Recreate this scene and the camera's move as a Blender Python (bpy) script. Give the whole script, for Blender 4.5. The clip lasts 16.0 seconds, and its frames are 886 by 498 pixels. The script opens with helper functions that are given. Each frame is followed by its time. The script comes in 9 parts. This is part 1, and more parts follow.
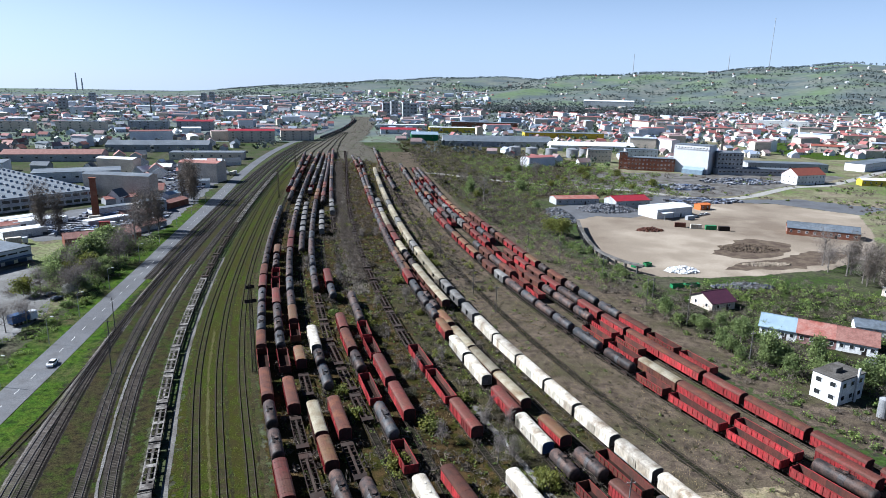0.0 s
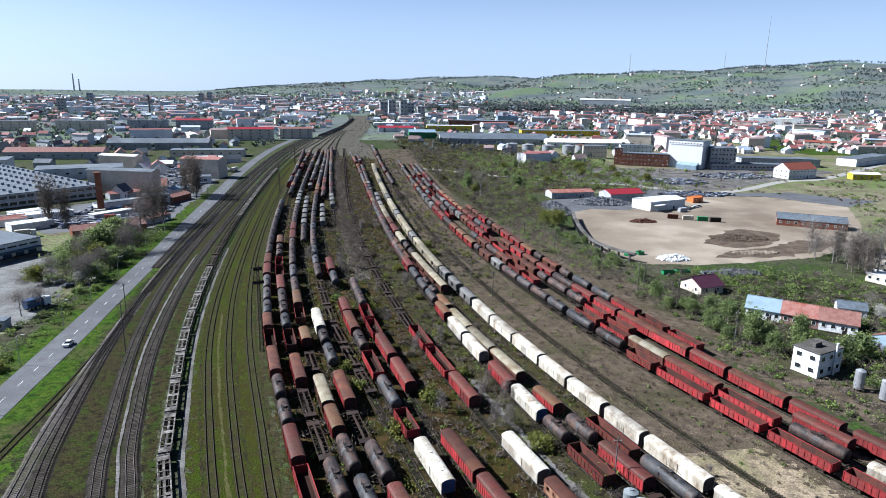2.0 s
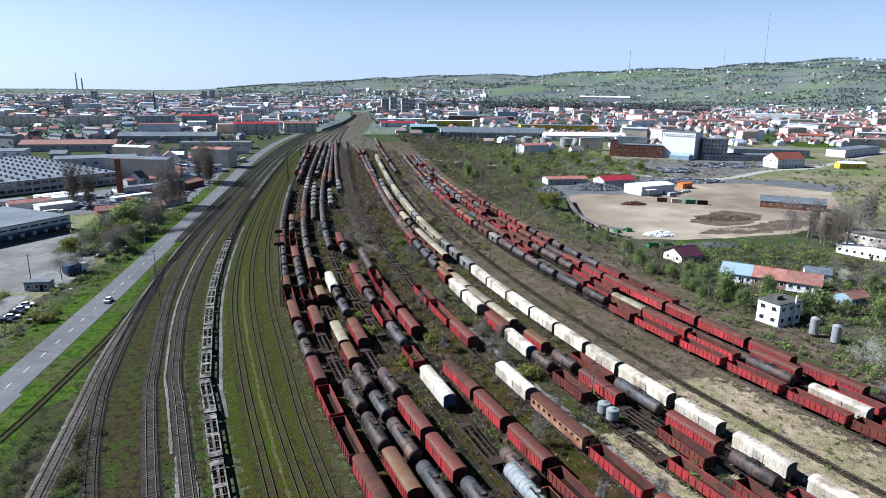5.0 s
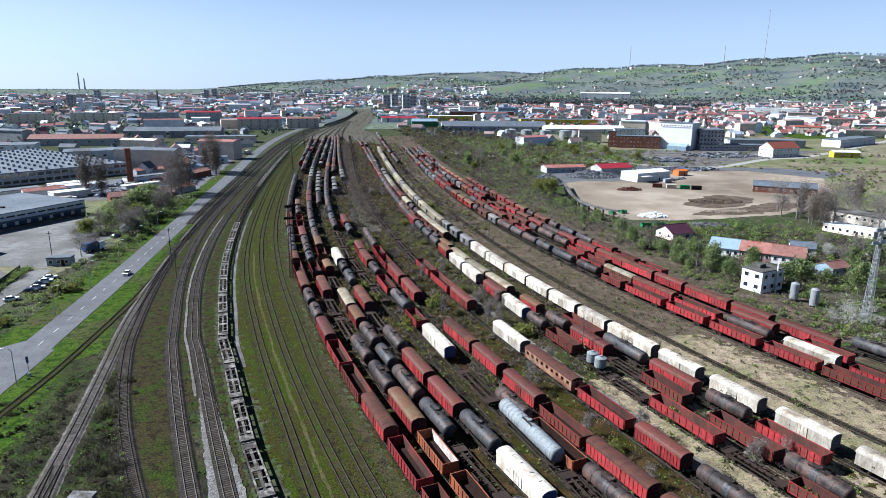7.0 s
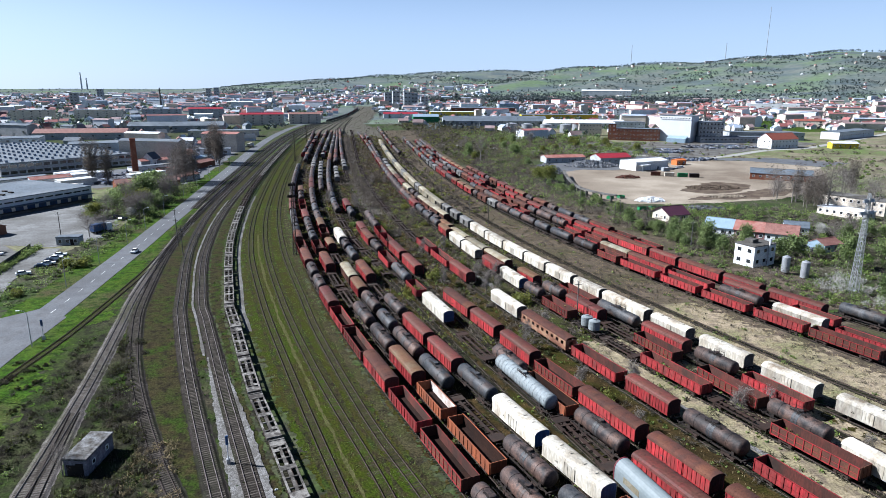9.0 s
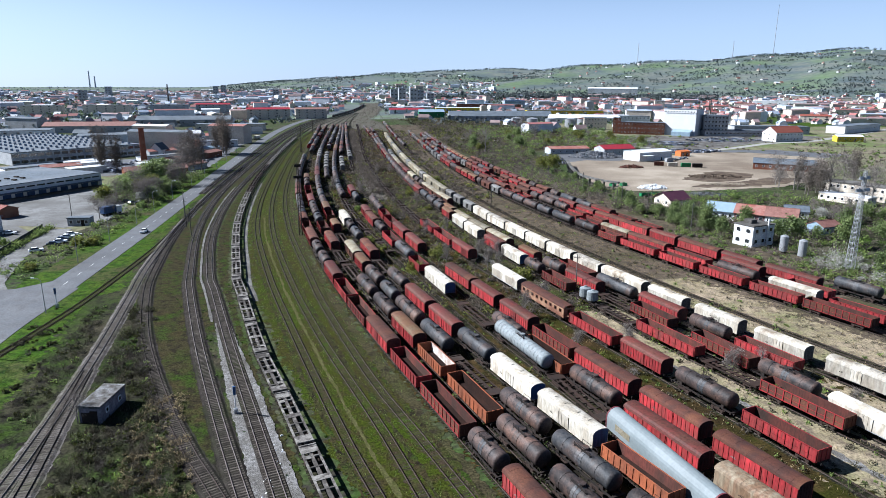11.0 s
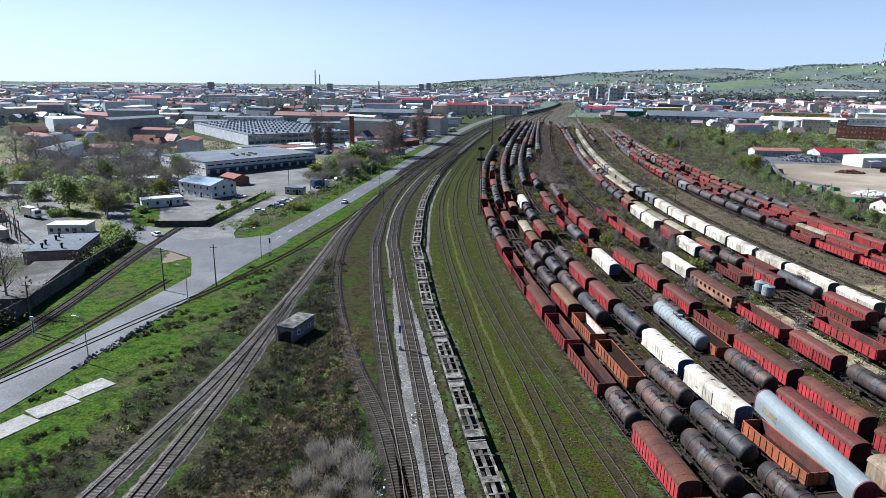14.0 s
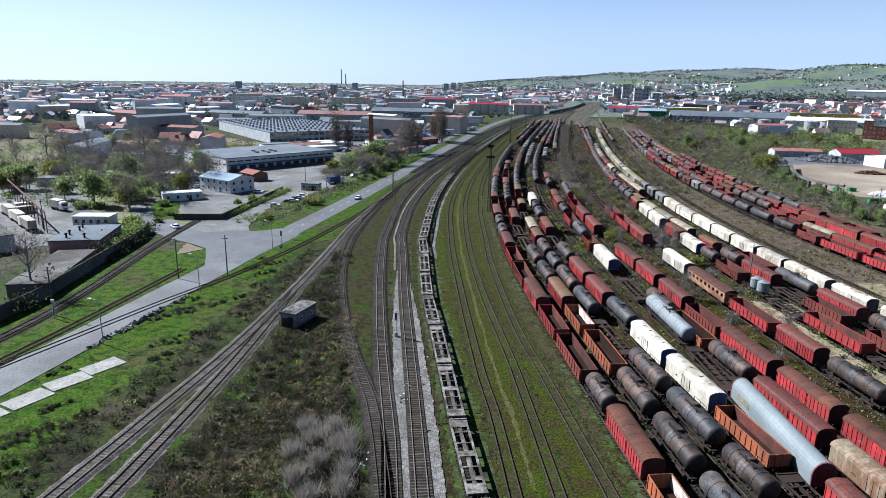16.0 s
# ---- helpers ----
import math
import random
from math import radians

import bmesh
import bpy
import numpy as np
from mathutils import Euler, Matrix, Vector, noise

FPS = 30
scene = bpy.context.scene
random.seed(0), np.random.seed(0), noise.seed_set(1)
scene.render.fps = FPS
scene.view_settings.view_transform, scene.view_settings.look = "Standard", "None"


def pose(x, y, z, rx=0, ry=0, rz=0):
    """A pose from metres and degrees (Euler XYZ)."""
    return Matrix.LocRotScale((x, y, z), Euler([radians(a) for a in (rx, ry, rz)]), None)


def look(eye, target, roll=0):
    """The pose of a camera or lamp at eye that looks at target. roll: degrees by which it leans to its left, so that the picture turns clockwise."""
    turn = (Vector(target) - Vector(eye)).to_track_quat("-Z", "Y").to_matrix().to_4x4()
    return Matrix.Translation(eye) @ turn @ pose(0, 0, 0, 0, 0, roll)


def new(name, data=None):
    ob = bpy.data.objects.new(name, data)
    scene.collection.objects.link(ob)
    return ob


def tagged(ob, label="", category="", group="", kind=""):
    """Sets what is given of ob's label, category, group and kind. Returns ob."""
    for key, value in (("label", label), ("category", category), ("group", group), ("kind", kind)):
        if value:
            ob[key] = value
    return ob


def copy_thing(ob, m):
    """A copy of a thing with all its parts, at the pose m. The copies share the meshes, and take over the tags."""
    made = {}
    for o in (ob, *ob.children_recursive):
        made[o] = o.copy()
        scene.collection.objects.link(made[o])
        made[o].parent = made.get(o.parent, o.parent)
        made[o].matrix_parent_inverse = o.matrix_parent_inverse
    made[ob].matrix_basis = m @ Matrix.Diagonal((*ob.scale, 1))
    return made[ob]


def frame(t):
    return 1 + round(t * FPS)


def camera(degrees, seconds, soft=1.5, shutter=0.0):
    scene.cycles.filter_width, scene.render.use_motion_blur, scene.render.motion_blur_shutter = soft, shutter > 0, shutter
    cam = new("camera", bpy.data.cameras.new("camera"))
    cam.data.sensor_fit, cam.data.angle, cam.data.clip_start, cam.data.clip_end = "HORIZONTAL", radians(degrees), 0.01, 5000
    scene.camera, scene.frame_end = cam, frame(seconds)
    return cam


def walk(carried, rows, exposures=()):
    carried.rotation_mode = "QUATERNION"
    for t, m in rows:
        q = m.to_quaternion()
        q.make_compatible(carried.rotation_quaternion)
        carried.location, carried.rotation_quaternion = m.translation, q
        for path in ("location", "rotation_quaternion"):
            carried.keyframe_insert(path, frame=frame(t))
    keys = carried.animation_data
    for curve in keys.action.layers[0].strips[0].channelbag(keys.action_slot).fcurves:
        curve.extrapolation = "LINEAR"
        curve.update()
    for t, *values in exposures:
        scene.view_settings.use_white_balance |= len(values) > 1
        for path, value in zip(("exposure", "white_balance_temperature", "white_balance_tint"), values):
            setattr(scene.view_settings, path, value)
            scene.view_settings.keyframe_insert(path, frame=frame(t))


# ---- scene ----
cam = camera(69.2, 16.0, soft=0.8)
PATH = [
    (0, (1.966, -38.304, 78.543), (2.208, -36.38, 78.052), 1.2),
    (0.5, (1.905, -40.083, 77.922), (2.148, -38.159, 77.431), 1.1),
    (1, (1.351, -42.145, 77.347), (1.597, -40.222, 76.855), 1.1),
    (1.5, (0.913, -44.7, 76.67), (1.162, -42.777, 76.179), 1.1),
    (2, (0.596, -47.687, 75.936), (0.845, -45.764, 75.445), 1.0),
    (2.5, (0.233, -51.166, 75.195), (0.482, -49.243, 74.704), 1.0),
    (3, (-0.34, -54.82, 74.409), (-0.09, -52.897, 73.918), 0.9),
    (3.5, (-0.908, -58.821, 73.5), (-0.659, -56.899, 73.008), 0.9),
    (4, (-1.362, -62.937, 72.694), (-1.115, -61.014, 72.201), 0.9),
    (6.5, (-3.478, -81.61, 66.531), (-3.236, -79.688, 66.035), 0.7),
    (7, (-3.535, -84.299, 65.103), (-3.295, -82.376, 64.605), 0.5),
    (7.5, (-3.563, -86.462, 63.458), (-3.324, -84.54, 62.959), 0.4),
    (8, (-3.589, -88.439, 61.921), (-3.353, -86.517, 61.422), 0.3),
    (8.5, (-3.648, -89.933, 60.35), (-3.414, -88.01, 59.851), 0.3),
    (9, (-3.63, -91.377, 58.844), (-3.396, -89.454, 58.345), 0.3),
    (11.5, (-2.907, -98.446, 52.135), (-2.709, -96.521, 51.632), 0.3),
    (12, (-2.474, -100.227, 51.054), (-2.341, -98.296, 50.55), 0.3),
    (12.5, (-1.596, -101.871, 50.287), (-1.576, -99.936, 49.783), 0.4),
    (13, (-0.482, -103.282, 49.789), (-0.594, -101.35, 49.284), 0.5),
    (13.5, (0.573, -104.749, 49.428), (0.317, -102.831, 48.922), 0.7),
    (14, (1.922, -105.862, 48.968), (1.564, -103.96, 48.462), 0.8),
    (14.5, (3.484, -106.753, 48.761), (3.094, -104.858, 48.254), 0.8),
    (15, (5.079, -107.665, 48.75), (4.669, -105.774, 48.243), 0.9),
    (15.5, (6.707, -108.646, 48.807), (6.284, -106.758, 48.298), 0.9),
    (16, (8.437, -109.865, 48.786), (8.006, -107.98, 48.278), 0.9),
]
walk(cam, [(t, look(eye, target, roll)) for t, eye, target, roll in PATH], [(0, 1.65, 5360, 10), (16, 1.65, 5360, 10)])

# ---------------------------------------------------------------- light
SUN_AZ, SUN_EL = radians(-74), radians(40)      # azimuth from +y towards +x
world = bpy.data.worlds.new("sky")
scene.world = world
world.use_nodes = True
wn = world.node_tree
sky = wn.nodes.new("ShaderNodeTexSky")
sky.sky_type, sky.sun_disc = "NISHITA", False
sky.sun_elevation, sky.sun_rotation = SUN_EL, SUN_AZ
sky.altitude, sky.air_density, sky.dust_density, sky.ozone_density = 1200, 1.0, 0.6, 4.0
wn.nodes["Background"].inputs["Strength"].default_value = 0.0268
tone = wn.nodes.new("ShaderNodeMix")
tone.data_type = "RGBA"          # a pale haze that thins out above the horizon
aim, xyz, veil = wn.nodes.new("ShaderNodeTexCoord"), wn.nodes.new("ShaderNodeSeparateXYZ"), wn.nodes.new("ShaderNodeMapRange")
veil.interpolation_type = "SMOOTHSTEP"
for key_, val_ in (("From Min", 0.04), ("From Max", 0.26), ("To Min", 0.66), ("To Max", 0.0)):
    veil.inputs[key_].default_value = val_
wn.links.new(aim.outputs["Generated"], xyz.inputs[0])
wn.links.new(xyz.outputs["Z"], veil.inputs["Value"])
wn.links.new(veil.outputs["Result"], tone.inputs[0])
wn.links.new(sky.outputs["Color"], tone.inputs[6])
wn.links.new(tone.outputs[2], wn.nodes["Background"].inputs["Color"])
glow, toward, rise_ = wn.nodes.new("ShaderNodeMix"), wn.nodes.new("ShaderNodeVectorMath"), wn.nodes.new("ShaderNodeMapRange")
glow.data_type, toward.operation, rise_.interpolation_type = "RGBA", "DOT_PRODUCT", "SMOOTHSTEP"
glow.inputs[6].default_value, glow.inputs[7].default_value = (8.8, 10.1, 12.0, 1), (13.0, 13.9, 15.4, 1)
toward.inputs[1].default_value = (math.sin(SUN_AZ), math.cos(SUN_AZ), 0.0)
for key_, val_ in (("From Min", 0.25), ("From Max", 1.0)):
    rise_.inputs[key_].default_value = val_
wn.links.new(aim.outputs["Generated"], toward.inputs[0])
wn.links.new(toward.outputs["Value"], rise_.inputs["Value"])
wn.links.new(rise_.outputs["Result"], glow.inputs[0])
wn.links.new(glow.outputs[2], tone.inputs[7])
sun = new("sun", bpy.data.lights.new("sun", "SUN"))
sun.data.energy, sun.data.angle, sun.data.color = 5.0, radians(0.6), (1.0, 0.925, 0.82)
sun_from = Vector((math.sin(SUN_AZ) * math.cos(SUN_EL), math.cos(SUN_AZ) * math.cos(SUN_EL), math.sin(SUN_EL)))
sun.matrix_world = sun_from.to_track_quat("Z", "Y").to_matrix().to_4x4()

# ---------------------------------------------------------------- materials
def mat(name, c1, c2, scale=0.5, rough=0.8, metal=0.0, bump=0.0, grain=6.0, c3=None, s3=0.05, vary=0.0, streak=1.0, lo=0.38, hi=0.62, amount3=0.5, island=False, spec=0.22, con=0.28, c4=None, s4=0.8, ragged=False, shine=0.0):
    """Two tones mixed by a coarse noise, a third by a broad one, a fine grain, and a shade of its own for each piece."""
    m = bpy.data.materials.new(name)
    m.use_nodes = True
    nt = m.node_tree
    N, L = nt.nodes, nt.links
    bsdf = N["Principled BSDF"]
    bsdf.inputs["Roughness"].default_value = rough
    bsdf.inputs["Metallic"].default_value = metal
    bsdf.inputs["Specular IOR Level"].default_value = spec if rough < 0.9 else 0.03      # loose soil, grass and twigs hardly shine
    geo = N.new("ShaderNodeNewGeometry")
    mp = N.new("ShaderNodeMapping")
    mp.inputs["Scale"].default_value = (1, 1, streak)
    L.new(geo.outputs["Position"], mp.inputs["Vector"])

    def field(sc, detail, a, b):
        t = N.new("ShaderNodeTexNoise")
        t.inputs["Scale"].default_value, t.inputs["Detail"].default_value = sc, detail
        L.new(mp.outputs["Vector"], t.inputs["Vector"])
        r = N.new("ShaderNodeMapRange")
        r.inputs["From Min"].default_value, r.inputs["From Max"].default_value = a, b
        L.new(t.outputs["Fac"], r.inputs["Value"])
        return t, r

    def mix(fac, a, b):
        x = N.new("ShaderNodeMix")
        x.data_type = "RGBA"
        L.new(fac, x.inputs[0])
        for k, v in ((6, a), (7, b)):
            if isinstance(v, tuple):
                x.inputs[k].default_value = (*v, 1)
            else:
                L.new(v, x.inputs[k])
        return x.outputs[2]

    _, f1 = field(scale, 4, lo, hi)
    col = mix(f1.outputs["Result"], tuple(c1), tuple(c2))
    if c3:
        _, f3 = field(s3, 5, 0.6 - 0.25 * amount3, 0.8 - 0.25 * amount3)
        col = mix(f3.outputs["Result"], col, tuple(c3))
    if c4:
        _, f4 = field(s4, 8, 0.46, 0.66)
        col = mix(f4.outputs["Result"], col, tuple(c4))
    fine, f2 = field(grain, 6, 0.28, 0.72)
    f2.inputs["To Min"].default_value, f2.inputs["To Max"].default_value = 1 - con, 1 + con
    hsv = N.new("ShaderNodeHueSaturation")
    L.new(col, hsv.inputs["Color"])
    value = f2.outputs["Result"]
    if vary:
        rv = N.new("ShaderNodeMapRange")
        rv.inputs["To Min"].default_value, rv.inputs["To Max"].default_value = 1 - vary, 1 + vary
        if island:
            L.new(geo.outputs["Random Per Island"], rv.inputs["Value"])
        else:
            oi = N.new("ShaderNodeObjectInfo")
            L.new(oi.outputs["Random"], rv.inputs["Value"])
        mu = N.new("ShaderNodeMath")
        mu.operation = "MULTIPLY"
        L.new(rv.outputs["Result"], mu.inputs[0])
        L.new(value, mu.inputs[1])
        value = mu.outputs[0]
    L.new(value, hsv.inputs["Value"])
    L.new(hsv.outputs["Color"], bsdf.inputs["Base Color"])
    if shine:
        # thin leaves let part of the light through
        tl, ms = N.new("ShaderNodeBsdfTranslucent"), N.new("ShaderNodeMixShader")
        L.new(hsv.outputs["Color"], tl.inputs["Color"])
        ms.inputs[0].default_value = shine
        L.new(bsdf.outputs[0], ms.inputs[1])
        L.new(tl.outputs[0], ms.inputs[2])
        L.new(ms.outputs[0], N["Material Output"].inputs["Surface"])
    if ragged:
        # the rim of a ground sheet frays into what lies below
        at = N.new("ShaderNodeAttribute")
        at.attribute_name = "rim"
        _, fr = field(0.55, 7, 0.30, 0.70)
        fr.inputs["To Min"].default_value = 0.01
        cut = N.new("ShaderNodeMath")
        cut.operation = "GREATER_THAN"
        L.new(fr.outputs["Result"], cut.inputs[0])
        L.new(at.outputs["Fac"], cut.inputs[1])
        L.new(cut.outputs[0], bsdf.inputs["Alpha"])
    if bump:
        bp = N.new("ShaderNodeBump")
        bp.inputs["Strength"].default_value, bp.inputs["Distance"].default_value = 0.6, bump
        L.new(fine.outputs["Fac"], bp.inputs["Height"])
        L.new(bp.outputs["Normal"], bsdf.inputs["Normal"])
    return m


M = {}
M["ground"] = mat("mixed_turf", (0.03064, 0.04457, 0.01301), (0.05374, 0.05135, 0.03398), 0.06, 0.95, bump=0.2, grain=1.2, con=0.5, c3=(0.02556, 0.04718, 0.009147), s3=0.02, c4=(0.02556, 0.02359, 0.01824), s4=0.35)
M["lawn"] = mat("spring_grass", (0.02731, 0.05892, 0.004775), (0.04042, 0.06418, 0.007162), 0.3, 0.95, bump=0.3, grain=2.2, con=0.65, c3=(0.04642, 0.04103, 0.0203), s3=0.07, amount3=0.45, c4=(0.01202, 0.02367, 0.004178), s4=0.5, ragged=True)
M["olive"] = mat("thin_yard_grass", (0.0253, 0.029, 0.003561), (0.02389, 0.02209, 0.005595), 0.22, 0.95, bump=0.25, grain=2.6, con=0.7, c3=(0.02319, 0.03451, 0.003051), s3=0.05, amount3=0.7, c4=(0.0246, 0.02002, 0.008138), s4=0.45, ragged=True)
# dark soil, deepened further to stand for the shade between the wagons
M["soil"] = mat("oily_yard_soil", (0.01479, 0.01024, 0.004967), (0.02444, 0.01769, 0.006951), 0.25, 0.95, bump=0.25, grain=3.0, con=0.7, c3=(0.02047, 0.02141, 0.003642), s3=0.09, amount3=0.75, c4=(0.04264, 0.02793, 0.01192), s4=0.35, ragged=True)
M["straw"] = mat("dry_straw_grass", (0.2279, 0.1837, 0.1265), (0.1566, 0.1336, 0.08114), 0.16, 0.95, bump=0.2, grain=2.4, con=0.5, c3=(0.09379, 0.1036, 0.03963), s3=0.06, amount3=0.4, c4=(0.09709, 0.07846, 0.05743), s4=0.45, ragged=True)
M["dry_brown"] = mat("trampled_brown_weeds", (0.08367, 0.06534, 0.04855), (0.05747, 0.04755, 0.03115), 0.16, 0.95, bump=0.2, grain=2.4, con=0.5, c3=(0.03442, 0.03685, 0.01523), s3=0.06, amount3=0.4, c4=(0.03563, 0.02791, 0.02205), s4=0.45, ragged=True)
M["scrub_soil"] = mat("brush_soil", (0.01714, 0.01714, 0.01028), (0.02285, 0.03998, 0.005712), 0.12, 0.95, bump=0.25, grain=2.2, con=0.65, c3=(0.03884, 0.03427, 0.02171), s3=0.07, amount3=0.55, c4=(0.01142, 0.01028, 0.007997), s4=0.4, ragged=True)
M["dirt"] = mat("bare_lot_dirt", (0.235, 0.202, 0.158), (0.190, 0.160, 0.124), 0.05, 0.95, bump=0.05, grain=1.5, con=0.2, c3=(0.120, 0.097, 0.074), s3=0.014, amount3=0.75, c4=(0.165, 0.138, 0.106), s4=0.05, ragged=True)
M["darkdirt"] = mat("turned_earth", (0.05484, 0.04113, 0.03199), (0.08711, 0.06854, 0.05027), 0.2, 0.95, bump=0.2, grain=1.2)
M["asphalt"] = mat("worn_asphalt", (0.06897, 0.07197, 0.0774), (0.0834, 0.08576, 0.08996), 0.15, 0.8, grain=3.0, con=0.3, c3=(0.05452, 0.05505, 0.05866), s3=0.06, c4=(0.06057, 0.06057, 0.06297), s4=0.3)
M["concrete"] = mat("weathered_concrete", (0.1166, 0.1131, 0.1063), (0.08484, 0.08, 0.07449), 0.25, 0.9, grain=2.5, con=0.35, bump=0.02, c3=(0.05505, 0.05125, 0.04546), s3=0.1, amount3=0.7, ragged=True)
M["concrete_yard"] = mat("pale_yard_concrete", (0.1497, 0.1497, 0.1472), (0.1198, 0.1183, 0.1148), 0.12, 0.9, grain=1.5, con=0.3, bump=0.02, c3=(0.07983, 0.07734, 0.07235), s3=0.05, amount3=0.6, c4=(0.09981, 0.09729, 0.09234), s4=0.3, ragged=True)
M["weed_soil"] = mat("weedy_yard_soil", (0.02992, 0.02543, 0.01346), (0.04039, 0.03665, 0.01795), 0.2, 0.95, bump=0.25, grain=2.6, con=0.7, c3=(0.02693, 0.03441, 0.008228), s3=0.08, amount3=0.6, c4=(0.01795, 0.01571, 0.009724), s4=0.4, ragged=True)
# grey cinder soil, lightened to put the far throat's haze into its colour
M["throat_soil"] = mat("grey_cinder_ground", (0.0656, 0.05928, 0.04884), (0.0496, 0.0468, 0.037), 0.2, 0.95, bump=0.2, grain=2.0, con=0.5, c3=(0.0416, 0.04524, 0.02516), s3=0.05, amount3=0.5, c4=(0.08, 0.07176, 0.0592), s4=0.3, ragged=True)
M["trail"] = mat("trodden_olive_grass", (0.0594, 0.0558, 0.0234), (0.0468, 0.045, 0.0171), 0.4, 0.95, grain=3, con=0.5, c4=(0.036, 0.0387, 0.0108), s4=0.6, ragged=True)
M["goods"] = mat("mixed_goods_paint", (0.30, 0.31, 0.33), (0.09, 0.085, 0.085), 0.25, 0.6, grain=2, c3=(0.05, 0.085, 0.17), s3=0.12, vary=0.7, island=True, c4=(0.055, 0.055, 0.06), s4=0.15)
M["paint_line"] = mat("worn_road_paint", (0.4998, 0.4998, 0.4855), (0.357, 0.357, 0.3427), 2.0, 0.7)
M["ballast"] = mat("brown_ballast", (0.01763, 0.01478, 0.0127), (0.02801, 0.0241, 0.02137), 0.5, 0.95, bump=0.08, grain=5, con=0.5, c3=(0.01558, 0.01862, 0.008093), s3=0.08, c4=(0.01244, 0.01095, 0.00924), s4=0.6, ragged=True)
M["ballast_new"] = mat("pale_ballast", (0.165, 0.16, 0.155), (0.105, 0.10, 0.095), 1.6, 0.95, bump=0.15, grain=9, con=0.85, c3=(0.060, 0.054, 0.047), s3=0.15, c4=(0.082, 0.078, 0.07), s4=1.4, ragged=True)
M["rail"] = mat("rusty_rail_steel", (0.01928, 0.01243, 0.009324), (0.03107, 0.01928, 0.01369), 0.8, 0.6, 0.3, spec=0.3)
M["rail_bright"] = mat("running_rail_steel", (0.1142, 0.09282, 0.08211), (0.1571, 0.1357, 0.1214), 0.8, 0.45, 0.6)
M["sleeper"] = mat("old_sleeper", (0.03772, 0.03285, 0.02738), (0.05597, 0.04867, 0.04137), 0.9, 0.9, grain=5, vary=0.4, island=True)
M["sleeper_dark"] = mat("sunk_rotten_sleeper", (0.02028, 0.01872, 0.01248), (0.0312, 0.02808, 0.01872), 0.9, 0.9, grain=5, vary=0.4, island=True)
M["red"] = mat("faded_red_wagon_paint", (0.2545, 0.02272, 0.0255), (0.1785, 0.01905, 0.02057), 0.6, 0.6, streak=0.25, grain=4, con=0.32, c3=(0.09724, 0.02682, 0.02286), s3=0.35, vary=0.28, c4=(0.1299, 0.0241, 0.02171), s4=1.6)
M["red_rib"] = mat("dark_red_ribs", (0.1701, 0.01494, 0.01562), (0.114, 0.01494, 0.01447), 0.7, 0.6, streak=0.25, grain=4, vary=0.25)
M["roof_red"] = mat("red_brown_roof_sheet", (0.0814, 0.01884, 0.01452), (0.05937, 0.01823, 0.014), 0.35, 0.65, grain=3, con=0.32, c3=(0.06117, 0.02733, 0.01773), s3=0.2, vary=0.3, c4=(0.05023, 0.01823, 0.01209), s4=1.2)
M["roof_tan"] = mat("rusted_tan_roof_sheet", (0.09425, 0.05141, 0.02264), (0.08211, 0.03698, 0.02056), 0.35, 0.7, grain=3, c3=(0.09067, 0.06554, 0.03698), s3=0.2, vary=0.2)
M["rust"] = mat("scaled_rust", (0.05998, 0.02136, 0.01359), (0.04072, 0.01719, 0.01245), 0.6, 0.85, grain=5, c3=(0.07883, 0.03107, 0.01628), s3=0.25, vary=0.25)
M["orange"] = mat("orange_rusted_paint", (0.1971, 0.06032, 0.02467), (0.1533, 0.04661, 0.02193), 0.5, 0.7, streak=0.3, grain=4, c3=(0.09853, 0.03839, 0.02193), s3=0.3, vary=0.15)
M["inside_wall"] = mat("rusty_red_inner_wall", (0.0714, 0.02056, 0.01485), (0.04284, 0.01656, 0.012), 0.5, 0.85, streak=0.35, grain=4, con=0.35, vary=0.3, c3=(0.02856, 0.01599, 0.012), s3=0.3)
# rust tone, darkened to put the shade inside open wagons into the colour
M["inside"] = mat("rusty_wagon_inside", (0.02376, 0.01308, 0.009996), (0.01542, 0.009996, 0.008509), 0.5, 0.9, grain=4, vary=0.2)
M["white"] = mat("dirty_white_paint", (0.4096, 0.3828, 0.3272), (0.3352, 0.3107, 0.2593), 0.35, 0.6, streak=0.35, grain=3, con=0.28, c3=(0.1397, 0.1098, 0.07651), s3=0.25, vary=0.3, amount3=0.55, c4=(0.2607, 0.2297, 0.1785), s4=0.9)
M["cream"] = mat("dull_cream_roof", (0.1817, 0.1631, 0.12), (0.1379, 0.12, 0.07975), 0.4, 0.7, grain=3, c3=(0.102, 0.07618, 0.0436), s3=0.25, vary=0.3)
M["blue"] = mat("blue_wagon_end", (0.02999, 0.06497, 0.1499), (0.02499, 0.04498, 0.09996), 0.6, 0.5)
M["paleblue"] = mat("pale_blue_sheet", (0.1414, 0.16, 0.1627), (0.1259, 0.1424, 0.1457), 0.2, 0.5, grain=2, con=0.1, c3=(0.1099, 0.1284, 0.1311), s3=0.1)
M["maroon"] = mat("maroon_frame_paint", (0.0971, 0.01714, 0.02285), (0.06854, 0.01714, 0.01999), 0.6, 0.6)
M["tank"] = mat("grimy_tank_brown", (0.04887, 0.03287, 0.02745), (0.0213, 0.01673, 0.01525), 0.45, 0.62, grain=4, con=0.5, c3=(0.07205, 0.04184, 0.0305), s3=0.28, vary=0.4, c4=(0.01128, 0.009568, 0.009758), s4=0.7)
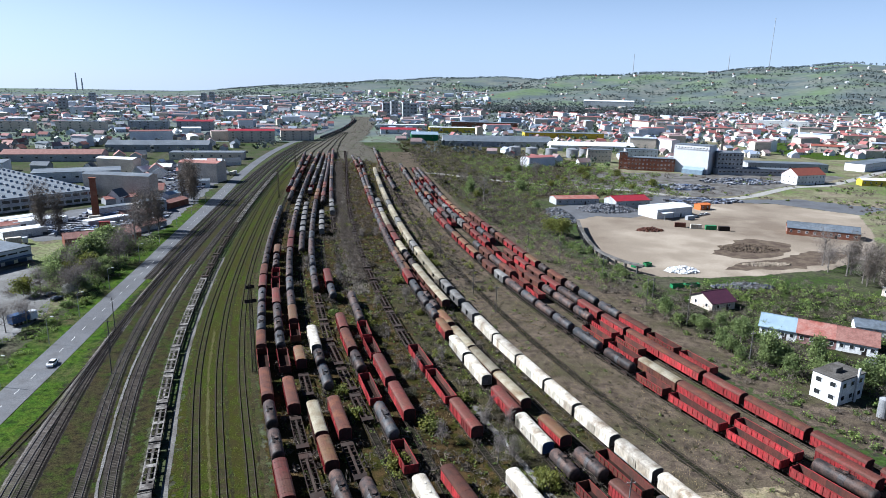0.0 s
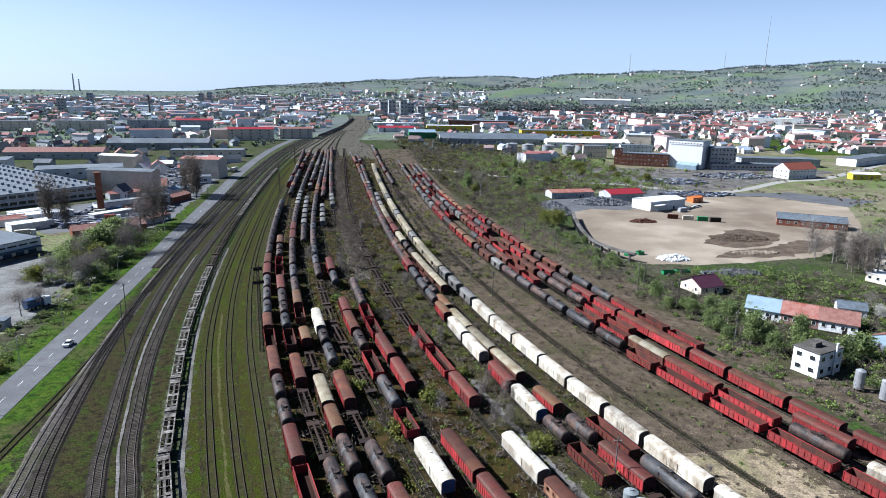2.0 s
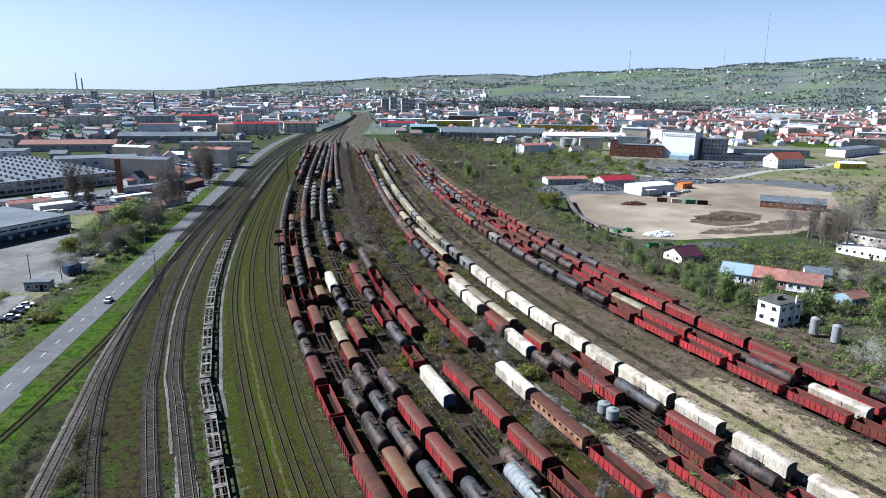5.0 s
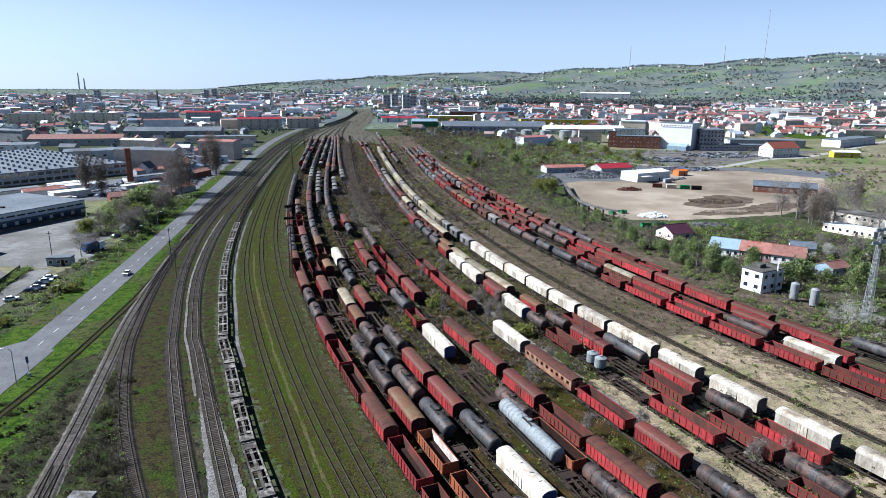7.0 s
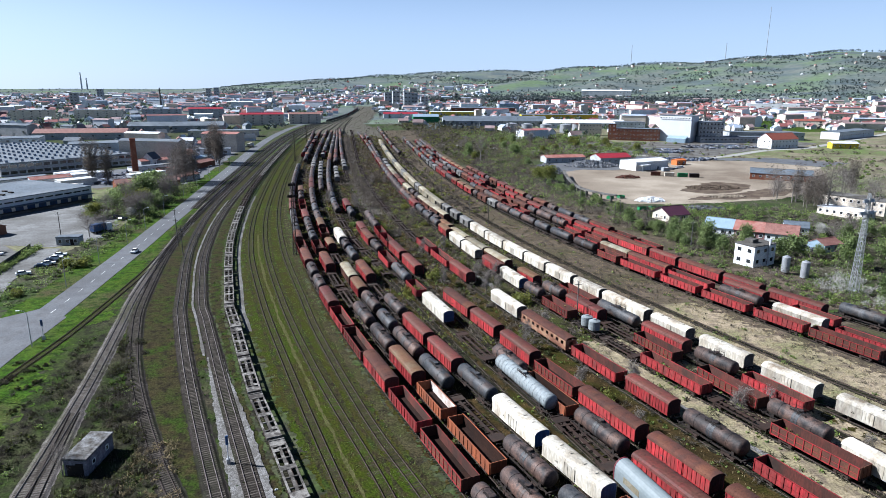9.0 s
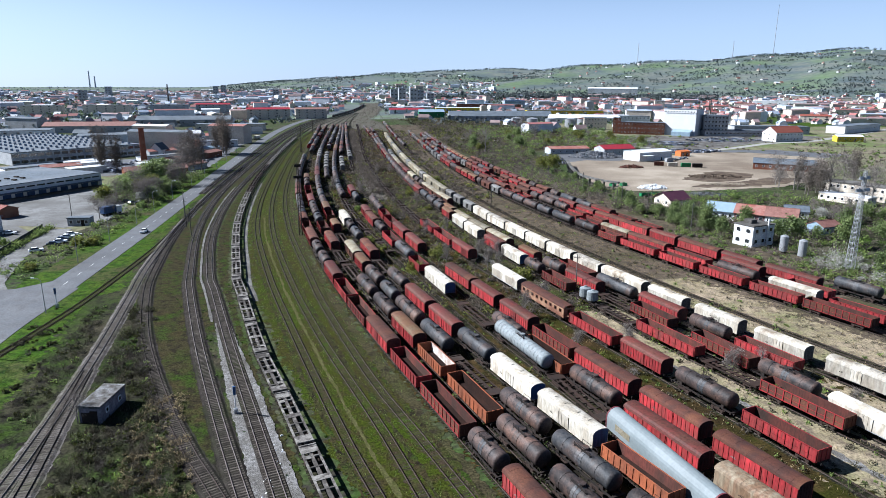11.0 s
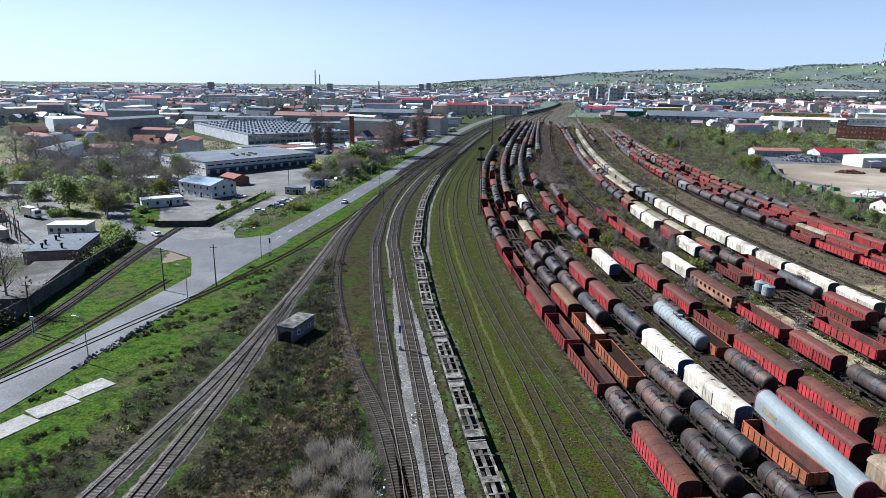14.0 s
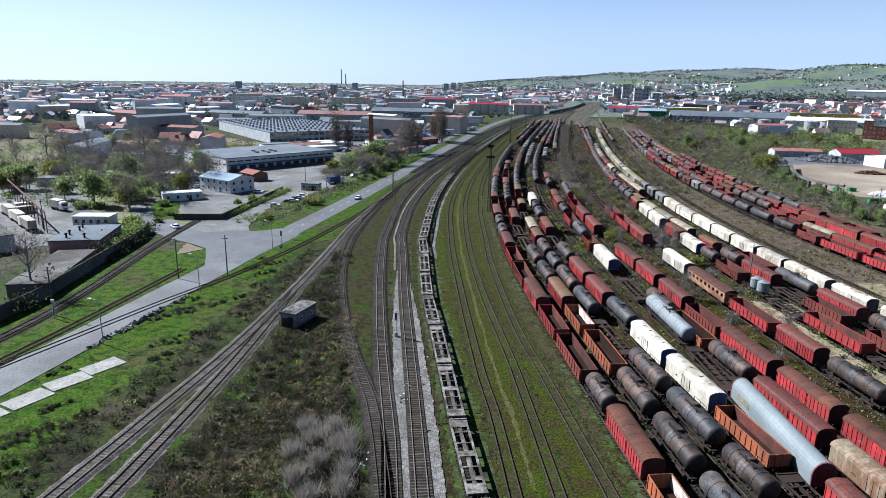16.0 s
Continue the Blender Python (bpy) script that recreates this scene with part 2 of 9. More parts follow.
M["tank_black"] = mat("oily_black_tank", (0.01716, 0.0195, 0.02262), (0.03588, 0.03666, 0.039), 0.5, 0.58, grain=4, con=0.5, c3=(0.0663, 0.04056, 0.02964), s3=0.28, vary=0.3, c4=(0.05148, 0.04836, 0.0468), s4=0.7)
M["silver"] = mat("dull_aluminium_cladding", (0.1796, 0.1996, 0.2045), (0.1447, 0.1622, 0.1671), 0.5, 0.65, 0.0, grain=3, c3=(0.1098, 0.1173, 0.1173), s3=0.3, c4=(0.1347, 0.1447, 0.1447), s4=1.5)
M["frame"] = mat("dark_underframe", (0.01097, 0.008354, 0.007137), (0.01689, 0.01194, 0.009568), 0.6, 0.8, grain=4, vary=0.2)
M["wheel"] = mat("rusty_wheel_steel", (0.02742, 0.01828, 0.01462), (0.04021, 0.02742, 0.02193), 0.8, 0.7, 0.3)
M["flat_pale"] = mat("bleached_flat_frame", (0.1764, 0.1658, 0.1494), (0.1174, 0.1068, 0.09601), 0.6, 0.85, grain=4, con=0.35, c3=(0.0267, 0.02242, 0.01922), s3=0.35, amount3=0.6, c4=(0.02934, 0.02455, 0.02136), s4=1.1)
M["flat_rust"] = mat("rusty_flat_frame", (0.02264, 0.01213, 0.008535), (0.0166, 0.01034, 0.007957), 0.5, 0.85, grain=4, c3=(0.03181, 0.02312, 0.01812), s3=0.25, vary=0.25)
M["glass"] = mat("dark_window_glass", (0.01295, 0.01511, 0.01727), (0.02159, 0.02375, 0.02591), 0.4, 0.12, spec=0.6)
M["plaster"] = mat("white_plaster", (0.5533, 0.5551, 0.5537), (0.4783, 0.479, 0.4746), 0.15, 0.85, grain=1.5, c3=(0.3583, 0.3504, 0.3321), s3=0.06, vary=0.08, amount3=0.3)
M["beige"] = mat("beige_plaster", (0.4773, 0.417, 0.341), (0.4091, 0.3598, 0.2978), 0.15, 0.85, grain=1.5, vary=0.1)
M["grey_wall"] = mat("grey_panel_wall", (0.2781, 0.2861, 0.2942), (0.2243, 0.2323, 0.239), 0.2, 0.85, grain=1.5, vary=0.12)
M["brick"] = mat("red_brickwork", (0.1542, 0.06169, 0.03856), (0.1235, 0.05141, 0.03342), 1.5, 0.9, grain=5, c3=(0.1749, 0.09786, 0.06683), s3=0.2)
M["pink"] = mat("faded_pink_plaster", (0.2313, 0.1336, 0.1285), (0.1956, 0.1128, 0.1078), 0.3, 0.9, grain=2)
M["roof_grey"] = mat("bitumen_roof", (0.07763, 0.09265, 0.1111), (0.06168, 0.0733, 0.08606), 0.12, 0.85, grain=1.0, c3=(0.1054, 0.1179, 0.1322), s3=0.05)
M["roof_tile"] = mat("red_roof_tiles", (0.1749, 0.05141, 0.03342), (0.1385, 0.0437, 0.03084), 0.5, 0.8, grain=4, vary=0.2)
M["roof_bright"] = mat("bright_red_sheet_roof", (0.2156, 0.01799, 0.0257), (0.1749, 0.01799, 0.0257), 0.4, 0.5, grain=2)
M["roof_plum"] = mat("plum_sheet_roof", (0.05141, 0.01799, 0.03084), (0.04113, 0.01542, 0.0257), 0.6, 0.5)
M["roof_blue"] = mat("pale_blue_sheet_roof", (0.1902, 0.2483, 0.2957), (0.1583, 0.2111, 0.2531), 0.3, 0.4)
M["roof_rust"] = mat("rust_red_sheet_roof", (0.185, 0.06683, 0.05141), (0.2156, 0.1128, 0.09282), 0.4, 0.7, streak=0.3, grain=2)
M["roof_brown"] = mat("brown_sheet_roof", (0.1311, 0.06169, 0.05025), (0.1663, 0.08652, 0.07095), 0.4, 0.8, grain=2)
M["roof_white"] = mat("white_sheet_roof", (0.5016, 0.5082, 0.5082), (0.4484, 0.4551, 0.4617), 0.2, 0.4)
M["yellow"] = mat("yellow_cladding", (0.4427, 0.3213, 0.02856), (0.3927, 0.2856, 0.02856), 0.2, 0.6)
M["green_p"] = mat("green_skip_paint", (0.02142, 0.1571, 0.05712), (0.02142, 0.1142, 0.04284), 0.4, 0.5)
M["orange_p"] = mat("orange_cladding", (0.3927, 0.1142, 0.02856), (0.3427, 0.09996, 0.02856), 0.4, 0.6)
M["zinc"] = mat("galvanised_steel", (0.2999, 0.307, 0.3142), (0.2428, 0.2499, 0.257), 1.0, 0.5, 0.5)
M["bark"] = mat("grey_bark", (0.1769, 0.1611, 0.1462), (0.1177, 0.105, 0.09215), 2.0, 0.95, grain=8)
M["twig"] = mat("bare_twigs", (0.1688, 0.1502, 0.1361), (0.1226, 0.1057, 0.09337), 0.5, 0.95, vary=0.4, island=True, shine=0.2)
M["leaf"] = mat("spring_leaves", (0.1592, 0.2022, 0.05154), (0.09458, 0.1375, 0.03941), 0.25, 0.7, vary=0.5, island=True, shine=0.45)
M["leaf_yellow"] = mat("yellow_green_willow", (0.1386, 0.1411, 0.03024), (0.0924, 0.1075, 0.02352), 0.3, 0.7, vary=0.4, island=True, shine=0.45)
M["blossom"] = mat("white_blossom", (0.3024, 0.294, 0.2688), (0.2016, 0.2016, 0.168), 0.5, 0.8, vary=0.3, island=True, shine=0.2)
M["bramble"] = mat("dark_bramble_leaves", (0.0476, 0.0546, 0.0126), (0.0364, 0.0364, 0.0126), 0.4, 0.8, vary=0.6, island=True, shine=0.3)
M["blade"] = mat("fresh_grass_blades", (0.02759, 0.063, 0.004318), (0.04139, 0.05998, 0.007554), 0.3, 0.8, vary=0.4, island=True, shine=0.3)
M["strip"] = mat("green_strips_between_tracks", (0.01986, 0.03306, 0.005231), (0.0285, 0.02272, 0.01007), 0.25, 0.95, bump=0.25, grain=2.6, con=0.7, c3=(0.02558, 0.0223, 0.01013), s3=0.10, amount3=0.6, c4=(0.01238, 0.01, 0.006517), s4=0.6, ragged=True)
M["leaf_tree"] = mat("light_spring_crown", (0.1645, 0.2043, 0.07273), (0.111, 0.1472, 0.05454), 0.25, 0.7, vary=0.45, island=True, shine=0.5)
# far town roofs and walls: distance haze put into their pale, muted colours
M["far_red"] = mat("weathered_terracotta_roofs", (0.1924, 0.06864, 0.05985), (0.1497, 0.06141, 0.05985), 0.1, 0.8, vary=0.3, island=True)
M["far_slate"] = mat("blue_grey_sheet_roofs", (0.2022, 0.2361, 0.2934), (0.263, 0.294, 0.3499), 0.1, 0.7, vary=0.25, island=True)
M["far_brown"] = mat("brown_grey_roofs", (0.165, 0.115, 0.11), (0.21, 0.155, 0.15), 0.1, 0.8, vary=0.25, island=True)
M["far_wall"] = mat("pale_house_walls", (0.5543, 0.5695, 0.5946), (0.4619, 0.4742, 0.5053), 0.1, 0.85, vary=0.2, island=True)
M["pasture"] = mat("pale_spring_pasture", (0.105, 0.1092, 0.0588), (0.147, 0.126, 0.09072), 0.03, 0.95, bump=0.2, grain=0.6, con=0.45, c3=(0.0714, 0.1008, 0.0294), s3=0.012, c4=(0.08232, 0.06972, 0.04872), s4=0.08, ragged=True)
M["slab"] = mat("bleached_concrete_slab", (0.2285, 0.2228, 0.2056), (0.1828, 0.177, 0.1627), 0.5, 0.9, grain=3, con=0.3)
M["ballast_grey"] = mat("grey_dusty_ballast", (0.0753, 0.06801, 0.06315), (0.1069, 0.09715, 0.08988), 0.5, 0.95, bump=0.08, grain=5, con=0.55, c3=(0.05466, 0.05831, 0.02916), s3=0.08, c4=(0.04131, 0.03643, 0.03157), s4=0.6, ragged=True)
M["twig_low"] = mat("grey_scrub_twigs", (0.1241, 0.1074, 0.09002), (0.08397, 0.06927, 0.05661), 0.5, 0.95, vary=0.45, island=True, shine=0.2)
# darker, greyer white of the far vans and the small lettering
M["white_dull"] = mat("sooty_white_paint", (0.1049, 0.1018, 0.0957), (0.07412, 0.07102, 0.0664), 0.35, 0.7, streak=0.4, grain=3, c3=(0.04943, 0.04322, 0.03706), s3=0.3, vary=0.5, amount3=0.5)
M["tan"] = mat("rust_streaked_tan_paint", (0.1457, 0.1107, 0.0729), (0.1079, 0.06747, 0.03887), 0.4, 0.7, streak=0.3, grain=3, con=0.35, c3=(0.1079, 0.05398, 0.02969), s3=0.35, c4=(0.1782, 0.1484, 0.1026), s4=0.9)
# end walls darker than the sides: their shade is painted into the colour
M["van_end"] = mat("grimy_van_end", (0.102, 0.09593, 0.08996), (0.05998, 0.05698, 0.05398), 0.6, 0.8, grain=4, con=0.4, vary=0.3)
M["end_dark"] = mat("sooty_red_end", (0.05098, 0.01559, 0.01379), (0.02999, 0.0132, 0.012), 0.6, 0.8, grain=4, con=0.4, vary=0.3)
M["bed"] = mat("dark_cinder_bed", (0.008162, 0.007164, 0.006129), (0.01259, 0.01195, 0.00788), 0.4, 0.95, bump=0.1, grain=4, con=0.5, c3=(0.01481, 0.01832, 0.005255), s3=0.12, amount3=0.5, ragged=True)
M["bed_grass"] = mat("grassed_cinder_bed", (0.01777, 0.01938, 0.00612), (0.02805, 0.02745, 0.00918), 0.4, 0.95, bump=0.1, grain=3, con=0.6, c3=(0.02431, 0.03634, 0.00459), s3=0.12, amount3=0.6, c4=(0.02805, 0.02099, 0.01377), s4=0.7, ragged=True)
M["hut_wall"] = mat("stained_hut_plaster", (0.1821, 0.1699, 0.1882), (0.1214, 0.1153, 0.1274), 0.6, 0.9, grain=3, con=0.4)
M["hut_roof"] = mat("patched_hut_roof", (0.1392, 0.1392, 0.1392), (0.08033, 0.07711, 0.07283), 0.7, 0.9, grain=4, con=0.5, c4=(0.0482, 0.04284, 0.03748), s4=1.0)
M["mill_wall"] = mat("white_mill_render", (0.5105, 0.5173, 0.5242), (0.469, 0.4759, 0.4828), 0.1, 0.8, grain=1.0, con=0.06)
M["brush"] = mat("brown_brush", (0.06942, 0.0609, 0.05209), (0.02673, 0.02355, 0.01875), 0.35, 0.95, vary=0.6, island=True, shine=0.2, c3=(0.03598, 0.04504, 0.01458), s3=0.14, amount3=0.6, c4=(0.0771, 0.06656, 0.04688), s4=0.25)
M["drygrass"] = mat("dry_reed_grass", (0.2223, 0.1773, 0.1022), (0.1552, 0.1238, 0.06679), 0.4, 0.95, vary=0.4, island=True)
M["verge_grass"] = mat("grey_matted_grass", (0.088, 0.075, 0.050), (0.056, 0.048, 0.030), 0.4, 0.95, vary=0.5, island=True)
M["car_white"] = mat("white_car_paint", (0.5712, 0.5712, 0.5712), (0.5426, 0.5426, 0.5426), 1, 0.25)
M["car_grey"] = mat("dark_car_paint", (0.04284, 0.04998, 0.06426), (0.0357, 0.04284, 0.05712), 1, 0.25)
M["rubber"] = mat("tyre_rubber", (0.01428, 0.01428, 0.01428), (0.02142, 0.02142, 0.02142), 2, 0.9)
M["asphalt_pale"] = mat("sun_bleached_asphalt", (0.09806, 0.1011, 0.1045), (0.07949, 0.08114, 0.08381), 0.12, 0.85, grain=3, c3=(0.0635, 0.0635, 0.0635), s3=0.06)
M["junk"] = mat("mixed_scrap", (0.1178, 0.1225, 0.1319), (0.04712, 0.04456, 0.04558), 0.6, 0.7, grain=2, c3=(0.03427, 0.04456, 0.0624), s3=0.3, vary=0.5, island=True)

# ---------------------------------------------------------------- mesh helpers
def link(name, bm, material, parent=None, label="", smooth=False):
    me = bpy.data.meshes.new(name)
    bm.normal_update()
    bm.to_mesh(me)
    bm.free()
    if smooth:
        me.shade_smooth()
    for m in material if isinstance(material, (list, tuple)) else [material]:
        me.materials.append(m)
    ob = new(name, me)
    ob.parent = parent
    if label:
        tagged(ob, label)
    return ob


def part(name, bm, material, parent, label="", smooth=False):
    return link(name, bm, material, parent, label, smooth)


def share(ob, m, parent):
    """Another piece on the same mesh."""
    o = new(ob.name.split(".")[0], ob.data)
    o.parent, o.matrix_basis = parent, m
    if "label" in ob:
        o["label"] = ob["label"]
    return o


def raw(name, verts, faces, materials, parent=None, index=None, smooth=False):
    me = bpy.data.meshes.new(name)
    me.from_pydata(verts, [], faces)
    for m in materials:
        me.materials.append(m)
    if index is not None:
        me.polygons.foreach_set("material_index", np.asarray(index, dtype=np.int32))
    if smooth:
        me.shade_smooth()
    me.update()
    ob = new(name, me)
    ob.parent = parent
    return ob


BOX_F = ((0, 3, 2, 1), (4, 5, 6, 7), (0, 1, 5, 4), (1, 2, 6, 5), (2, 3, 7, 6), (3, 0, 4, 7))


def box(bm, x0, x1, y0, y1, z0, z1, mi=0, m=None):
    co = [(x0, y0, z0), (x1, y0, z0), (x1, y1, z0), (x0, y1, z0), (x0, y0, z1), (x1, y0, z1), (x1, y1, z1), (x0, y1, z1)]
    vs = [bm.verts.new(m @ Vector(c) if m else c) for c in co]
    for f in BOX_F:
        bm.faces.new([vs[i] for i in f]).material_index = mi


def prism(bm, profile, x0, x1, mi=0):
    """A closed profile of (y, z), counter-clockwise seen from +x, drawn along x."""
    a = [bm.verts.new((x0, y, z)) for y, z in profile]
    b = [bm.verts.new((x1, y, z)) for y, z in profile]
    n = len(profile)
    bm.faces.new(a[::-1]).material_index = mi
    bm.faces.new(b).material_index = mi
    for i in range(n):
        bm.faces.new((a[i], a[(i + 1) % n], b[(i + 1) % n], b[i])).material_index = mi


def tube(bm, p, q, r0, r1, n=8, cap=True, mi=0):
    p, q = Vector(p), Vector(q)
    d = (q - p).normalized()
    u = d.orthogonal().normalized()
    v = d.cross(u)
    ring = []
    for c, r in ((p, r0), (q, r1)):
        ring.append([bm.verts.new(c + r * (math.cos(2 * math.pi * k / n) * u + math.sin(2 * math.pi * k / n) * v)) for k in range(n)])
    for k in range(n):
        bm.faces.new((ring[0][k], ring[0][(k + 1) % n], ring[1][(k + 1) % n], ring[1][k])).material_index = mi
    if cap:
        bm.faces.new(ring[0][::-1]).material_index = mi
        bm.faces.new(ring[1]).material_index = mi


def lathe(bm, axis_pts, n=16, mi=0):
    """Rings of (x, r) round the x axis."""
    rings = []
    for x, r, z in axis_pts:
        rings.append([bm.verts.new((x, r * math.cos(2 * math.pi * k / n), z + r * math.sin(2 * math.pi * k / n))) for k in range(n)])
    for a, b in zip(rings, rings[1:]):
        for k in range(n):
            bm.faces.new((a[k], a[(k + 1) % n], b[(k + 1) % n], b[k])).material_index = mi
    bm.faces.new(rings[0][::-1]).material_index = mi
    bm.faces.new(rings[-1]).material_index = mi


def empty(name, label, category, group=""):
    return tagged(new(name), label, category, group)


def curve(points, step=4.0):
    """Catmull-Rom through plan points: arrays of x, y, heading, run."""
    P = [np.array(p, float) for p in points]
    P = [2 * P[0] - P[1], *P, 2 * P[-1] - P[-2]]
    out = []
    for a, b, c, d in zip(P, P[1:], P[2:], P[3:]):
        n = max(2, int(np.linalg.norm(c - b) / step))
        for t in np.arange(n) / n:
            out.append(0.5 * (2 * b + (c - a) * t + (2 * a - 5 * b + 4 * c - d) * t * t + (3 * b - a - 3 * c + d) * t ** 3))
    out.append(P[-2])
    p = np.array(out)
    run = np.r_[0, np.cumsum(np.hypot(*np.diff(p, axis=0).T))]
    g = np.gradient(p, axis=0)
    return p[:, 0], p[:, 1], np.arctan2(g[:, 1], g[:, 0]), run


def at_run(cv, s):
    x, y, h, run = cv
    return float(np.interp(s, run, x)), float(np.interp(s, run, y)), float(np.interp(s, run, h))

# ---------------------------------------------------------------- terrain
HILL_AZ = np.radians([-60, -14, -9, 1, 9, 17, 23, 30, 40, 55, 75, 100])
HILL_H = np.array([10, 12, 44, 106, 128, 144, 176, 208, 242, 275, 150, 20.0])


def smooth01(t):
    t = np.clip(t, 0, 1)
    return t * t * (3 - 2 * t)


def height(x, y):
    r, az = np.hypot(x, y), np.arctan2(x, y)
    top = np.interp(az, HILL_AZ, HILL_H)
    foot = np.interp(np.degrees(az), [-20, 0, 20, 45], [3300, 2700, 2500, 2100])
    h = top * smooth01((r - foot) / (4350 - foot))
    roll = np.sin(x / 210 + 1.3) * np.sin(y / 260) + 0.6 * np.sin(x / 97 - y / 130) + 0.35 * np.sin(x / 51 + y / 43)
    return h + roll * 9 * smooth01((r - foot) / 700) * np.clip(top / 120, 0, 1.3) - 0.05


rs = np.r_[0, np.geomspace(60, 4960, 88)]
na = 240
azs = np.linspace(-math.pi, math.pi, na, endpoint=False)
verts = [(0, 0, -0.05)]
for r in rs[1:]:
    px, py = r * np.sin(azs), r * np.cos(azs)
    verts += list(zip(px.tolist(), py.tolist(), height(px, py).tolist()))
faces = [(0, 1 + (k + 1) % na, 1 + k) for k in range(na)]
for i in range(len(rs) - 2):
    a, b = 1 + i * na, 1 + (i + 1) * na
    faces += [(a + k, a + (k + 1) % na, b + (k + 1) % na, b + k) for k in range(na)]
# ground beyond 900 m: distance haze painted in as pale blue-grey tones
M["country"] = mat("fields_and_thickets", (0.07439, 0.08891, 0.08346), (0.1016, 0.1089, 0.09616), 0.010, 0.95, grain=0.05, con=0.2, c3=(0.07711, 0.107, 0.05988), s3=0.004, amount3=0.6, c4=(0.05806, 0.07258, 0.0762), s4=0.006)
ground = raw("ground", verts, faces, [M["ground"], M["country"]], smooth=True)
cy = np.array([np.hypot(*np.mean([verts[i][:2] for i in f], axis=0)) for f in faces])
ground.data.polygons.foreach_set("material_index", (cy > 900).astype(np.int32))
tagged(ground, "mixed spring turf plain rising to wooded hills far off", "ground", kind="structure")

